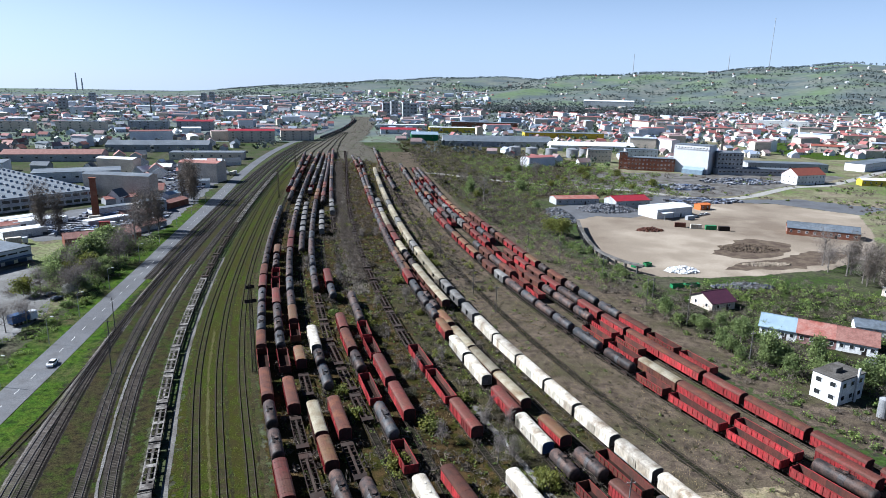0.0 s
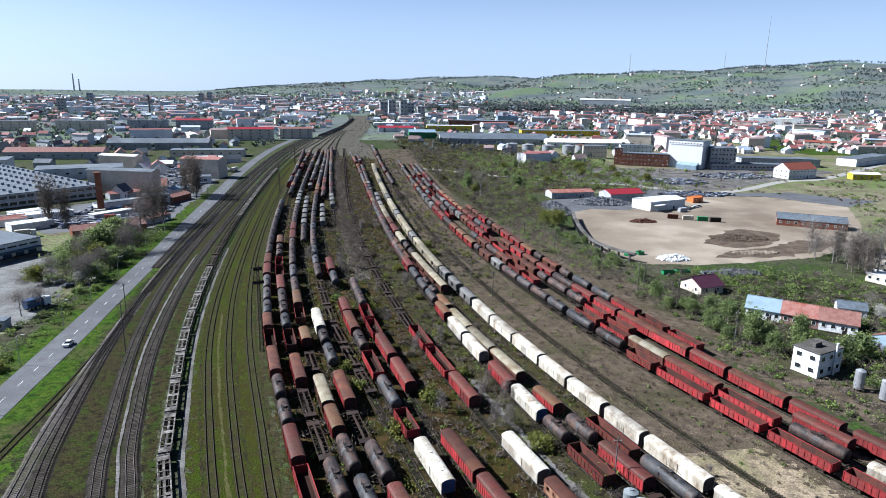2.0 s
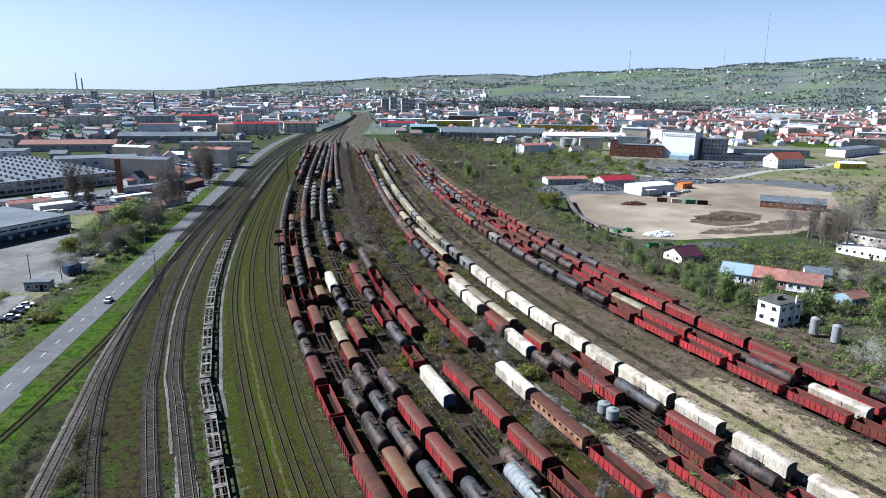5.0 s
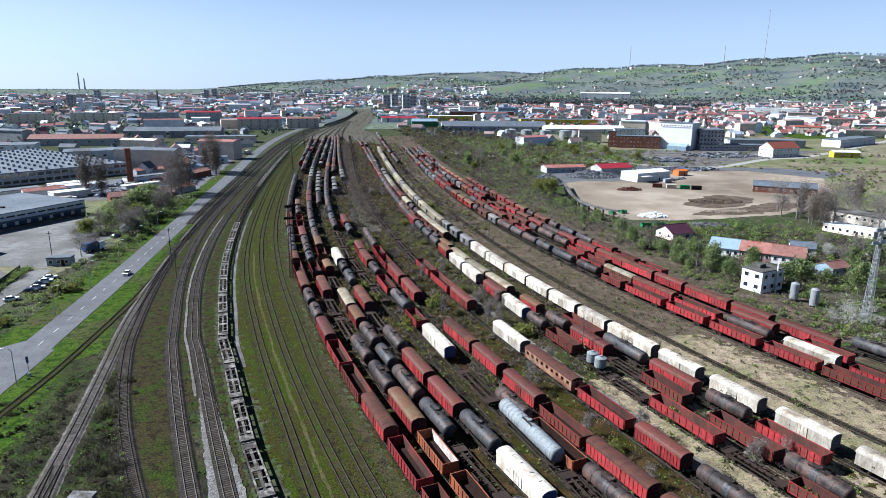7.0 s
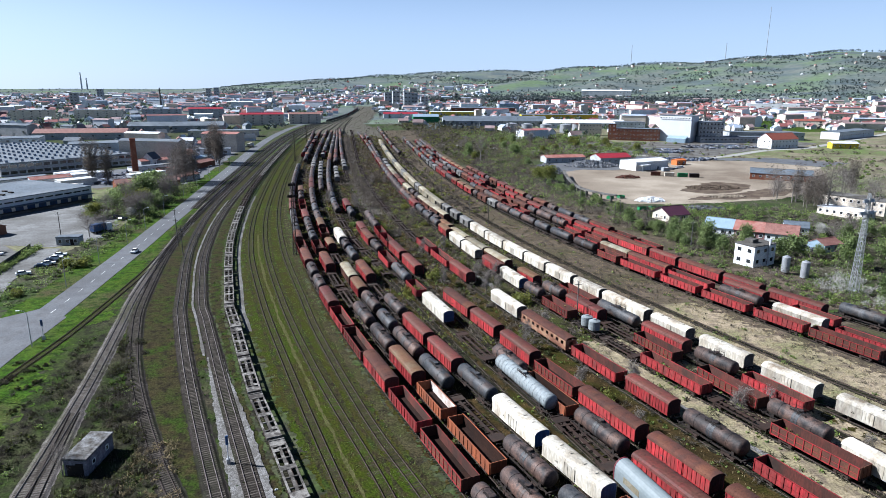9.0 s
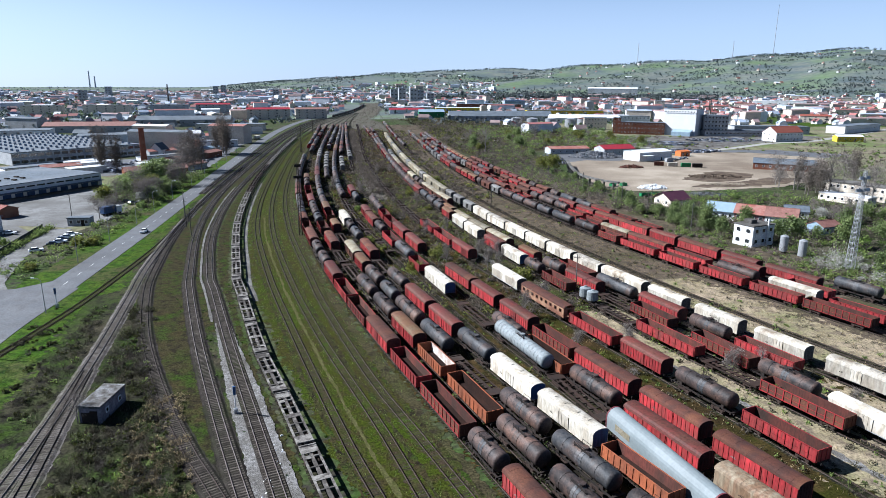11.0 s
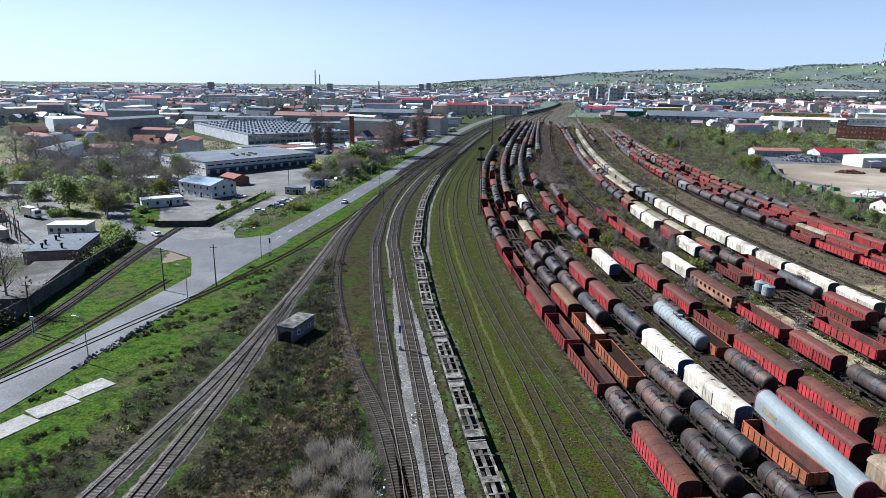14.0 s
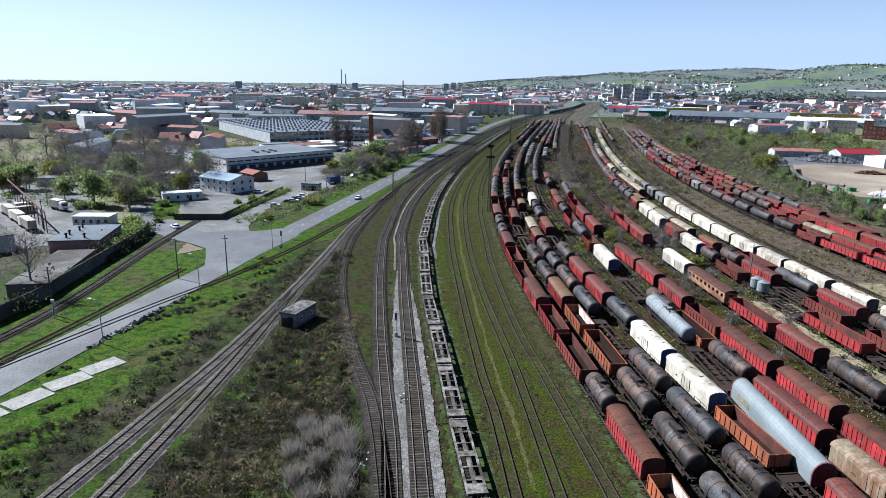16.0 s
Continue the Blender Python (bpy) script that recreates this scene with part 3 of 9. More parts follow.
# ---------------------------------------------------------------- track plan
RAKES = [
    ([(21.4, -44.8), (7.2, 0.2), (-6.4, 45.2), (-17.8, 90.2), (-27.0, 135.2), (-31.1, 160.0), (-39.0, 220.0), (-45.3, 290.0), (-50.7, 380.0), (-54.8, 480.0), (-59.3, 600.0), (-64.2, 709.2)], 8.4, "C15.5 T11.3 G17.7 G15.8 C16.9 G15.7 G16.1 C15.2 T13.2 T14.4 C17.9 G15.6 C12.1 C14.5 C14.5 C16.6 C16.2 C16.3 C18.7 T17.5 T17.5 T17.5 T17.5 T16.7 T16.7 T16.7 -66.5 G15.7 T15.7 T15.7 G15.7 T15.7 T15.7 T15.7 W15.7 B15.7 T15.7 T15.7 C15.7 G15.7 T15.7 C15.7 T15.7 C15.7"),
    ([(27.0, -43.3), (12.7, 1.7), (-0.8, 46.7), (-12.3, 91.7), (-21.6, 136.7), (-25.7, 160.0), (-34.3, 220.0), (-41.3, 290.0), (-47.2, 380.0), (-51.2, 480.0), (-54.1, 600.0), (-56.0, 698.7)], 8.4, "T14.2 T14.8 Go17.2 Gw15.3 B15.7 T15.6 T17.2 F18.8 F16.6 C15.8 -7.0 G15.5 T12.8 T11.6 T13.7 C18.2 G15.6 G15.6 T10.2 T11.5 B16.9 -130.6 T15.6 T15.6 B15.6 T15.6 T15.6 W15.6 T15.6 T15.6 G15.6 C15.6 C15.6 G15.6 W15.6 C15.6 B15.6 C15.6 C15.6 W15.6 B15.6"),
    ([(35.1, -47.1), (18.9, -2.1), (4.7, 42.9), (-7.0, 87.9), (-16.2, 132.9), (-20.8, 160.0), (-28.8, 220.0), (-35.2, 290.0), (-40.4, 380.0), (-43.8, 480.0), (-46.5, 600.0), (-48.8, 721.4)], 8.5, "T12.0 T15.6 T15.0 F19.6 T15.3 T17.1 T12.6 T16.5 B12.0 Y16.8 -6.4 F15.1 B15.5 -6.0 G13.2 B16.3 G16.3 C21.2 G14.0 C15.2 C15.2 C19.1 C19.1 T18.1 T18.1 T18.1 W13.8 W13.8 W13.8 W13.8 T15.4 T15.4 C15.4 T15.4 T15.4 T15.4 G15.4 C15.4 T15.4 T15.4 G15.4 W15.4 B15.4 T15.4 C15.4 W15.4 T15.4 T15.4 B15.4 T15.4"),
    ([(37.9, -38.2), (21.6, 6.8), (7.6, 51.8), (-3.7, 96.8), (-15.6, 160.0), (-23.6, 220.0), (-29.9, 290.0), (-35.1, 380.0), (-38.4, 480.0), (-40.8, 600.0), (-42.4, 699.4)], 8.6, "X14.8 Wb16.1 Wb15.9 T15.3 C14.9 C17.2 T17.0 F16.8 C16.3 -6.5 T14.7 T10.8 W19.1 -100.8 T17.3 T17.3 W15.0 W15.0 W15.0 W15.0 W15.0 W15.0 -44.0 W15.7 G15.7 T15.7 T15.7 W15.7 T15.7 T15.7 T15.7 W15.7 W15.7 W15.7 T15.7 T15.7 C15.7 T15.7 B15.7 C15.7"),
    ([(4.7, 91.1), (-6.3, 136.1), (-10.8, 160.0), (-19.1, 220.0), (-25.1, 290.0), (-29.6, 380.0), (-32.6, 480.0), (-35.4, 600.0), (-38.6, 722.0)], 8.3, "F16.6 F16.6 F18.1 F18.1 F18.1 F13.6 C15.1 C15.2 C18.1 C16.1 C16.1 T19.3 T15.6 T15.6 T15.6 T15.6 T15.6 T15.6 C15.4 B15.4 B15.4 T15.4 T15.4 T15.4 C15.4 W15.4 T15.4 T15.4 W15.4 T15.4 G15.4 W15.4 T15.4 T15.4 C15.4 B15.4 T15.4 T15.4 T15.4"),
    ([(40.8, -41.0), (30.5, 4.0), (18.3, 49.0), (7.3, 94.0), (-1.8, 139.0), (-5.4, 160.0), (-13.5, 220.0), (-19.9, 290.0), (-25.0, 380.0), (-28.6, 480.0), (-32.3, 600.0), (-36.6, 710.7)], 8.1, "L24.9 F18.8 S23.0 -2.0 F18.0 -5.9 Wb18.1 -3.0 G11.8 T18.3 G17.1 T15.5 C15.6 C15.6 -18.9 T15.4 C20.5 -73.6 W14.4 W14.4 W14.4 W14.4 -32.3 C18.8 C18.8 T15.6 C15.6 C15.6 T15.6 T15.6 T15.6 T15.6 T15.6 C15.6 T15.6 T15.6 T15.6 C15.6 T15.6 G15.6 T15.6 B15.6 T15.6"),
    ([(45.1, -32.3), (30.8, 12.7), (21.6, 43.2)], 8.4, "C19.3 T15.1 Go16.2 T14.0"),
    ([(14.1, 90.2), (5.0, 135.2), (1.0, 160.0), (-6.6, 220.0), (-13.1, 290.0), (-19.1, 380.0), (-24.1, 480.0), (-29.0, 600.0), (-34.3, 746.0)], 8.2, "C18.5 C18.5 G14.5 G14.5 T14.4 T14.4 -117.8 F19.7 F19.7 W15.4 W15.4 W15.4 T15.7 T15.7 C15.7 T15.7 T15.7 T15.7 B15.7 T15.7 T15.7 T15.7 W15.7 W15.7 B15.7 C15.7 T15.7 B15.7 C15.7 C15.7 T15.7 T15.7 T15.7 C15.7"),
    ([(49.1, -24.2), (34.2, 20.8), (21.1, 65.8), (16.4, 82.1)], 8.5, "C15.5 C18.2 G14.4 C16.5 C15.8 C16.2"),
    ([(58.1, -16.7), (43.9, 28.3), (31.2, 73.3), (20.7, 118.3), (12.9, 160.0), (4.4, 220.0), (-2.4, 290.0), (-7.9, 380.0), (-11.7, 480.0), (-15.3, 600.0), (-20.5, 746.3)], 8.4, "T15.4 C14.7 G17.7 O21.6 W18.0 -14.5 C17.3 G19.0 G17.9 F17.9 F18.1 F18.1 F18.1 F18.1 F18.1 F18.1 F18.1 F18.1 F18.1 F18.1 F18.1 F18.1 F16.8 F16.8 F16.8 F16.8 F16.8 F16.8 F16.8 F17.7 F17.7 F17.7 F17.7 F17.7 F17.7 F17.7 F17.7 F17.7 F17.7 F17.7 F17.7 F17.7 F17.7"),
    ([(73.0, -22.6), (57.7, 22.4), (44.9, 67.4), (34.8, 112.4), (26.6, 160.0), (19.0, 220.0), (12.8, 290.0), (7.1, 380.0), (1.7, 480.0), (-5.4, 600.0), (-11.1, 679.9)], 8.5, "G15.8 F13.4 G19.5 F13.5 V11.8 G15.2 T11.3 Wb15.5 C15.2 -4.4 W15.3 W15.5 B17.8 T13.4 T14.2 T15.3 C15.3 T15.3 T15.3 T15.3 T15.3 T15.3 T15.3 T15.3 T15.3 T15.3 B15.3 C15.3 C15.3 T15.3 C15.3 B15.9 T15.9 T15.9 T15.9 C15.9 T15.9 C15.9 B15.9 G15.9 C15.9 T15.9 B15.9 T15.9 T15.9 T15.9"),
    ([(73.8, -14.4), (61.6, 30.6), (48.4, 75.6), (37.0, 120.6), (29.0, 160.0), (19.9, 220.0), (13.1, 290.0), (8.1, 380.0), (4.4, 480.0), (-0.5, 600.0), (-3.9, 660.1)], 8.2, "T14.7 G15.6 -6.5 G13.4 F11.8 C17.1 T13.1 B15.5 -5.2 Y17.5 Y17.5 Y17.5 B18.4 T10.0 T10.1 G13.7 G13.7 B13.7 B13.7 B13.7 T14.1 T14.1 T14.1 C14.4 C14.4 C14.4 C14.4 T15.3 T15.3 T15.3 W15.3 T15.3 W15.3 T15.3 T15.3 T15.3 T15.3 C15.7 T15.7 T15.7 G15.7 G15.7 W15.7 C15.7 T15.7 T15.7"),
    ([(78.5, -3.4), (63.3, 41.6), (50.5, 86.6), (40.0, 131.6), (34.3, 160.0), (24.6, 220.0), (16.8, 290.0), (11.2, 380.0), (10.1, 494.4)], 8.5, "G15.8 T12.8 C16.3 T17.6 G17.9 -99.3 Y19.5 Y15.0 Y15.0 T11.8 T11.8 K22.1 C18.6 C18.6 K17.8 K17.8 W17.8 W17.4 W17.4 -90.6"),
    ([(86.0, -5.0), (70.2, 40.0), (56.7, 85.0), (45.9, 130.0), (40.0, 160.0), (30.9, 220.0), (23.7, 290.0), (18.0, 380.0), (14.1, 480.0), (11.5, 570.9)], 14.0, "-0.3 W15.3 W16.1 W15.5 W17.6 W14.5 W15.4 W14.8 W16.7 W16.7 W17.0 W15.8 W15.0 W13.7 K18.6 K19.1 K14.3 W14.3 K14.3 K14.3 K15.2 W15.2 K13.2 K13.2 K13.2 W19.4 K19.4 K16.7 K16.7 W15.3 K15.3 K15.3 K15.3 W15.3 K15.3 K15.3 K15.3"),
    ([(28.1, 380.0), (23.2, 480.0), (18.8, 600.0), (14.6, 761.7)], 8.0, "F18.5 F18.5 F18.5 T14.3 T14.3 T14.3 T14.3 G15.1 T15.1 T15.1 C15.1 C15.1 T15.1 T15.1 B15.1 T15.1 G15.1 T15.1 B15.1 T15.1 W15.1 W15.0 T15.0 W15.0 W15.0 T15.0 T15.0 C15.0 G15.0"),
    ([(109.9, 16.9), (93.6, 61.9), (79.9, 106.9), (67.3, 160.0), (57.1, 220.0), (49.3, 290.0), (43.4, 380.0), (40.0, 480.0), (37.5, 598.7)], 8.6, "G16.7 G16.1 G16.9 G16.4 G18.9 G13.1 T16.9 T16.9 T13.5 T12.6 T13.8 T14.8 W14.9 C15.3 T10.1 B17.0 B15.2 B15.2 T17.0 C17.5 C17.5 W15.9 W15.9 W15.9 T13.0 T16.2 B16.2 W16.2 T16.2 B16.2 T16.2 T16.2 T16.2 W16.2 B16.2 T16.2 W16.2"),
    ([(115.5, 16.9), (99.2, 61.9), (85.5, 106.9), (72.9, 160.0), (62.7, 220.0), (54.9, 290.0), (48.4, 380.0), (45.0, 480.0), (42.5, 598.7)], 9.7, "G15.5 W17.5 T18.0 G18.2 C18.2 Y16.8 G15.0 G15.5 -30.0 G14.0 G15.0 C15.5 T14.0 C16.0 T13.0 -45.0 G15.5 T15.5 C15.5 T15.5 G15.5 T15.5 B15.5 T15.5 C15.5 T15.5 G15.5 T15.5"),
    ([(120.9, 16.9), (104.6, 61.9), (90.9, 106.9), (78.3, 160.0), (68.1, 220.0), (60.3, 290.0), (53.3, 380.0), (49.9, 480.0), (47.4, 598.7)], 28.0, "G14.0 -6.0 C16.0 -56.0 G14.0 G14.0 T14.1 T13.9 T11.5 C16.3 G18.4 G18.1 G15.3 C16.0 C16.0 C15.7 W15.7 W15.7 T15.7 W15.7 T15.7 G15.7 G15.7 W15.7 T15.7 W15.7 G15.7 B15.7 T15.7 W15.7 T15.7 C15.7"),
    ([(126.1, 16.9), (109.8, 61.9), (96.1, 106.9), (83.5, 160.0), (73.3, 220.0), (65.5, 290.0), (58.0, 380.0), (54.6, 480.0), (52.1, 598.7)], 36.0, "C18.8 C15.5 C17.0 C15.6 C16.6 C16.4 C16.1 C15.5 T15.5 C16.0 C15.5 C15.6 C15.0 -20.0 C15.0 T14.2 C13.3 C13.3 B13.1 B13.1 B13.1 B18.6 B18.6 T16.3 T16.3 G16.3 T16.3 C16.3 C16.3 T16.3 T16.3 T16.3 T16.3"),
    ([(132.3, 16.9), (116.0, 61.9), (102.3, 106.9), (89.7, 160.0), (79.5, 220.0), (71.7, 290.0), (63.6, 380.0)], 26.0, "T14.5 -20.0 -45.0 G14.8 G15.5 C14.6 T15.1 T14.7 T12.0 C15.0 T11.5 B15.4 C15.4 C15.2 C15.0 T11.3 C15.5 C15.5 C15.5"),
]
LEFT = dict(
    a=[(-2, -75), (-14, -43), (-22.8, -22.9), (-29.8, -10.9), (-40, 9), (-52, 37.4), (-61, 65.7), (-66, 87.6), (-74, 138), (-79.3, 190), (-82.6, 258), (-85, 340)],
    b=[(-3, -72), (-12, -46), (-16, -34), (-21.2, -20.2), (-29, 1), (-40.3, 34), (-51, 68.6), (-55.6, 86.6), (-68.4, 149), (-77, 225), (-81.3, 329), (-84.5, 450), (-86, 560), (-84, 700), (-75, 859), (-64.6, 930), (-49, 1051), (-38, 1156), (-29, 1302), (-24, 1413), (-25, 1520), (-33, 1680)],
    c=[(-1, -68), (-9.7, -41), (-15.7, -22.4), (-23.3, 0.7), (-32.9, 30.2), (-45.2, 70), (-50.3, 87), (-61.8, 144), (-70.3, 224), (-75.5, 346), (-79, 460), (-80.5, 571), (-79, 700), (-70, 859), (-59.5, 930), (-44, 1051), (-33, 1156), (-24, 1302), (-19, 1413), (-20, 1520), (-28, 1680)],
    d=[(5, -64), (-2.8, -41.7), (-7.7, -28.1), (-18.8, 4.6), (-26.2, 26), (-38.2, 68), (-41.6, 81.6), (-55.2, 155), (-65.2, 249), (-71, 356), (-74.6, 480), (-75.5, 571), (-73, 700), (-64, 860)],
    e=[(7, -58), (-3.3, -22), (-7.3, -10), (-20, 34), (-33.3, 84), (-46.7, 147), (-56, 224), (-64.5, 346), (-69.5, 460), (-70, 571), (-66, 690)],
    f=[(10, -49), (-0.2, -12.8), (-4, 0), (-15.6, 37), (-28, 84), (-41.2, 147), (-51, 223), (-59.5, 346), (-64.5, 460), (-65.5, 560)],
    g=[(20, -58), (13.2, -37), (10, -27.5), (5.5, -14.3), (2.3, -5), (-4.3, 14.2), (-15.2, 53.5), (-22, 83.5), (-34.8, 145), (-45.6, 222), (-53.7, 327), (-59.5, 460)],
    h=[(-50.4, -75), (-51.4, -51), (-52.3, -33.8), (-54, -8.8), (-58.9, 29.2), (-64.8, 65), (-69.5, 92), (-74, 130), (-78, 175), (-81.8, 225), (-84.6, 298)],
    i=[(-43, -75), (-45.6, -50), (-48.7, -26.9), (-51.2, -11.5), (-54.3, 4.7), (-57.5, 22)],
    j=[(-86, -15), (-82.5, 8), (-78.6, 28.5), (-76.6, 46), (-75.2, 62), (-74.6, 86), (-74.6, 115), (-76, 145)],
    k=[(-97, -45), (-98.8, -17), (-101, -3), (-105.6, 15.2), (-110.6, 32), (-117.4, 56), (-124, 84)],
    l=[(-89.6, -45), (-90, -24), (-90.6, -8.6), (-92, 11.6), (-93.6, 32)],
)


def plan_x(points, y):
    cx, cyy, _, _ = curve(points)
    return np.interp(y, cyy, cx)


def extended(points, far=0.0, near=0.0):
    p, q = np.array(points[0], float), np.array(points[1], float)
    d = (p - q) / np.linalg.norm(p - q)
    out = [tuple(p + d * near)] if near else []
    return out + list(points)


def rimmed(ob, rim):
    """Store how near each corner lies to the frayed rim."""
    ob.data.attributes.new("rim", "FLOAT", "POINT").data.foreach_set("value", np.asarray(rim, dtype=np.float32))
    return ob


def sheet(name, left, right, z, material, label, category, wob=1.0, nx=1, fray=1.5):
    """A strip of ground between two plan lines sampled alike, with an uneven rim that frays out."""
    left, right = np.array(left, float), np.array(right, float)
    rng = np.random.default_rng(len(name) + len(left))
    left = left + rng.normal(0, wob * 0.4, left.shape)
    right = right + rng.normal(0, wob * 0.4, right.shape)
    v, f, rim = [], [], []
    for a, b in zip(left, right):
        e = min(0.45, fray / max(0.1, np.linalg.norm(b - a)))
        cols = [0, *np.linspace(e, 1 - e, nx + 1), 1]
        for k in cols:
            p = a + (b - a) * k
            v.append((p[0], p[1], z))
            rim.append(1.0 if k in (0, 1) else 0.0)
    w = nx + 3
    for i in range(len(left) - 1):
        for k in range(w - 1):
            f.append((i * w + k, i * w + k + 1, (i + 1) * w + k + 1, (i + 1) * w + k))
    return tagged(rimmed(raw(name, v, f, [material]), rim), label, category, kind="structure")


def patch(name, corners, z, material, label, category, wob=0.0, fray=None):
    """A polygon of ground; its rim is cut into short uneven steps and frays out."""
    rng = np.random.default_rng(len(corners) * 7 + len(name))
    ring = []
    for a, b in zip(corners, corners[1:] + corners[:1]):
        a, b = np.array(a, float), np.array(b, float)
        n = max(1, int(np.linalg.norm(b - a) / 4)) if wob else 1
        ring += [a + (b - a) * k / n for k in range(n)]
    ring = np.array(ring)
    n = len(ring)
    area = np.sum(ring[:, 0] * np.roll(ring[:, 1], -1) - np.roll(ring[:, 0], -1) * ring[:, 1])
    d = np.roll(ring, -1, 0) - np.roll(ring, 1, 0)
    nrm = np.stack([-d[:, 1], d[:, 0]], 1) / np.linalg.norm(d, axis=1)[:, None] * (1 if area > 0 else -1)
    inner = ring + nrm * (fray if fray is not None else 0.3)
    ring = ring - nrm * np.abs(rng.normal(wob, wob * 0.6, (n, 1)))
    v = [(*p, z) for p in ring] + [(*p, z) for p in inner]
    f = [(i, (i + 1) % n, n + (i + 1) % n, n + i) for i in range(n)] + [tuple(range(n, 2 * n))]
    return tagged(rimmed(raw(name, v, f, [material]), [1.0] * n + [0.0] * n), label, category, kind="structure")


ys = np.r_[np.arange(-141, 300, 6), np.arange(300, 760, 25)]
R1, R13, R14 = RAKES[0][0], RAKES[13][0], RAKES[15][0]


def line(points, dx=0.0, y=ys):
    x = np.interp(y, curve(points)[1], curve(points)[0])
    # beyond the near end the line runs on straight
    cx, cyy = curve(points)[:2]
    slope = (cx[3] - cx[0]) / (cyy[3] - cyy[0])
    x = np.where(y < cyy[0], cx[0] + slope * (y - cyy[0]), x)
    return np.stack([x + dx, y], 1)


sheet("yard_soil", line(R1, -3.6), line(R13, 3.5), 0.0, M["soil"], "dark oily soil with weeds between the sidings, darkened for wagon shade", "ground", 1.6, 10, 4.0)
sheet("yard_grass", line(LEFT["d"], 1.5), line(R1, -0.4), 0.004, M["olive"], "thin olive spring grass over disused sidings", "ground", 0.6, 6, 4.5)
yb = ys[ys > -110]
sheet("brown_belt", line(R13, 0.6, yb), line(R14, 4.0, yb), -0.004, M["dry_brown"], "brown dead weeds of the belt between sidings", "ground", 1.5, 6, 4.0)
sheet("straw_belt", line(R13, 1.0, yb[yb < 75]), line(R14, -0.5, yb[yb < 75]), 0.005, M["straw"], "dry straw-coloured grass belt between sidings", "ground", 1.5, 6, 9.0)
sheet("yard_soil_east", line(R14, -1.0, yb), line(R14, 26, yb), 0.0085, M["dry_brown"], "brown soil and weeds under the outer sidings", "ground", 1.6, 4, 4.0)
y3 = np.arange(-141, 300, 6)
sheet("track_verge", line(LEFT["h"], -12, y3), line(LEFT["c"], -1.5, y3), -0.005, M["scrub_soil"], "brushy verge with dead grass between tracks", "ground", 0.8, 6, 2.0)
y4 = np.arange(-138, 420, 6)
ROAD = [(-82, -140), (-82.6, -80), (-83.2, -32), (-84.2, -1), (-85, 19), (-85.8, 50), (-86.4, 78), (-87, 110), (-88, 150), (-89.5, 190), (-91.6, 250), (-93.6, 290), (-98, 390), (-104, 520), (-106, 640), (-103, 760), (-93, 880), (-75, 1020), (-55, 1200)]
sheet("road_verge", line(ROAD, -14, y4) - np.stack([np.interp(y4, [-60, 20, 45, 52], [6, 14, 20, 0]), 0 * y4], 1), np.where(y4[:, None] < 70, line(LEFT["h"], -8, y4), np.where(y4[:, None] < 130, line(LEFT["h"], -1.2, y4), line(LEFT["a"], -1.2, y4))), 0.008, M["lawn"], "fresh green grass verge beside the road", "ground", 1.0, 6, 4.0)
for p, q, lo_y, hi_y in (("a", "b", -10, 300), ("b", "c", 40, 420), ("h", "a", 50, 100)):
    yy = np.arange(lo_y, hi_y, 6.0)
    sheet("between_grass", line(LEFT[p], 0.2, yy), line(LEFT[q], -0.2, yy), 0.001, M["strip"], "green grass strip between the running tracks", "ground", 0.2)
sheet("strip_by_flats", line(LEFT["c"], 1.6, ys), line(LEFT["d"], -1.4, ys), 0.004, M["strip"], "grass strip beside the flat wagons", "ground", 0.3)
sheet("concrete_path", line(LEFT["d"], 2.6, np.arange(60, 260, 6)), line(LEFT["d"], 4.0, np.arange(60, 260, 6)), 0.03, M["concrete"], "narrow worn concrete path beside the flat wagons", "path", 0.25, 1, 0.2)
sheet("wagon_side_soil", line(R1, -6.2), line(R1, -1.4), 0.008, M["weed_soil"], "brown weedy soil along the outermost stored wagons", "ground", 0.8, 3, 2.4)
for key, lo_x, hi_x in (("e", -2.7, -1.2), ("f", 1.1, 2.6), ("g", 1.2, 2.6)):
    sheet("siding_green", line(LEFT[key], lo_x, ys[ys < 420]), line(LEFT[key], hi_x, ys[ys < 420]), 0.017, M["strip"], "greener grass band between disused sidings", "ground", 0.5, 1, 0.7)
trail = np.arange(-40, 170, 5)
sheet("dirt_trail", line(LEFT["e"], 2.2, trail), line(LEFT["e"], 3.3, trail), 0.02, M["trail"], "trodden dirt trail across the grass", "path", 0.3, 1, 0.5)

patch("dirt_lot", [(126, 305), (118, 272), (113, 246), (118, 228), (127, 218), (150, 214), (172, 216), (215, 224), (262, 250), (300, 300), (332, 350), (300, 392), (262, 398), (236, 384), (206, 366), (170, 344), (150, 350), (132, 340)], 0.02, M["dirt"], "pale bare dirt lot of the scrap yard", "ground", 1.2)
patch("turned_earth", [(175, 254), (190, 268), (212, 285), (228, 272), (217, 258), (205, 248), (186, 244)], 0.035, M["darkdirt"], "dark patch of turned earth", "ground", 1.5)
patch("turned_earth", [(166, 226), (196, 226), (224, 236), (250, 252), (230, 256), (200, 240), (180, 236)], 0.034, M["darkdirt"], "dark strip of churned earth", "ground", 1.5)
patch("scrap_yard_floor", [(132, 340), (150, 351), (172, 346), (190, 358), (180, 392), (150, 392), (128, 380), (120, 350)], 0.03, M["asphalt"], "grey oily floor of the scrap yard", "pavement", 1.0)
patch("far_field", [(560, 700), (680, 690), (900, 720), (860, 900), (640, 960), (560, 880)], 0.02, M["lawn"], "green field beyond the lane", "ground", 2.0)
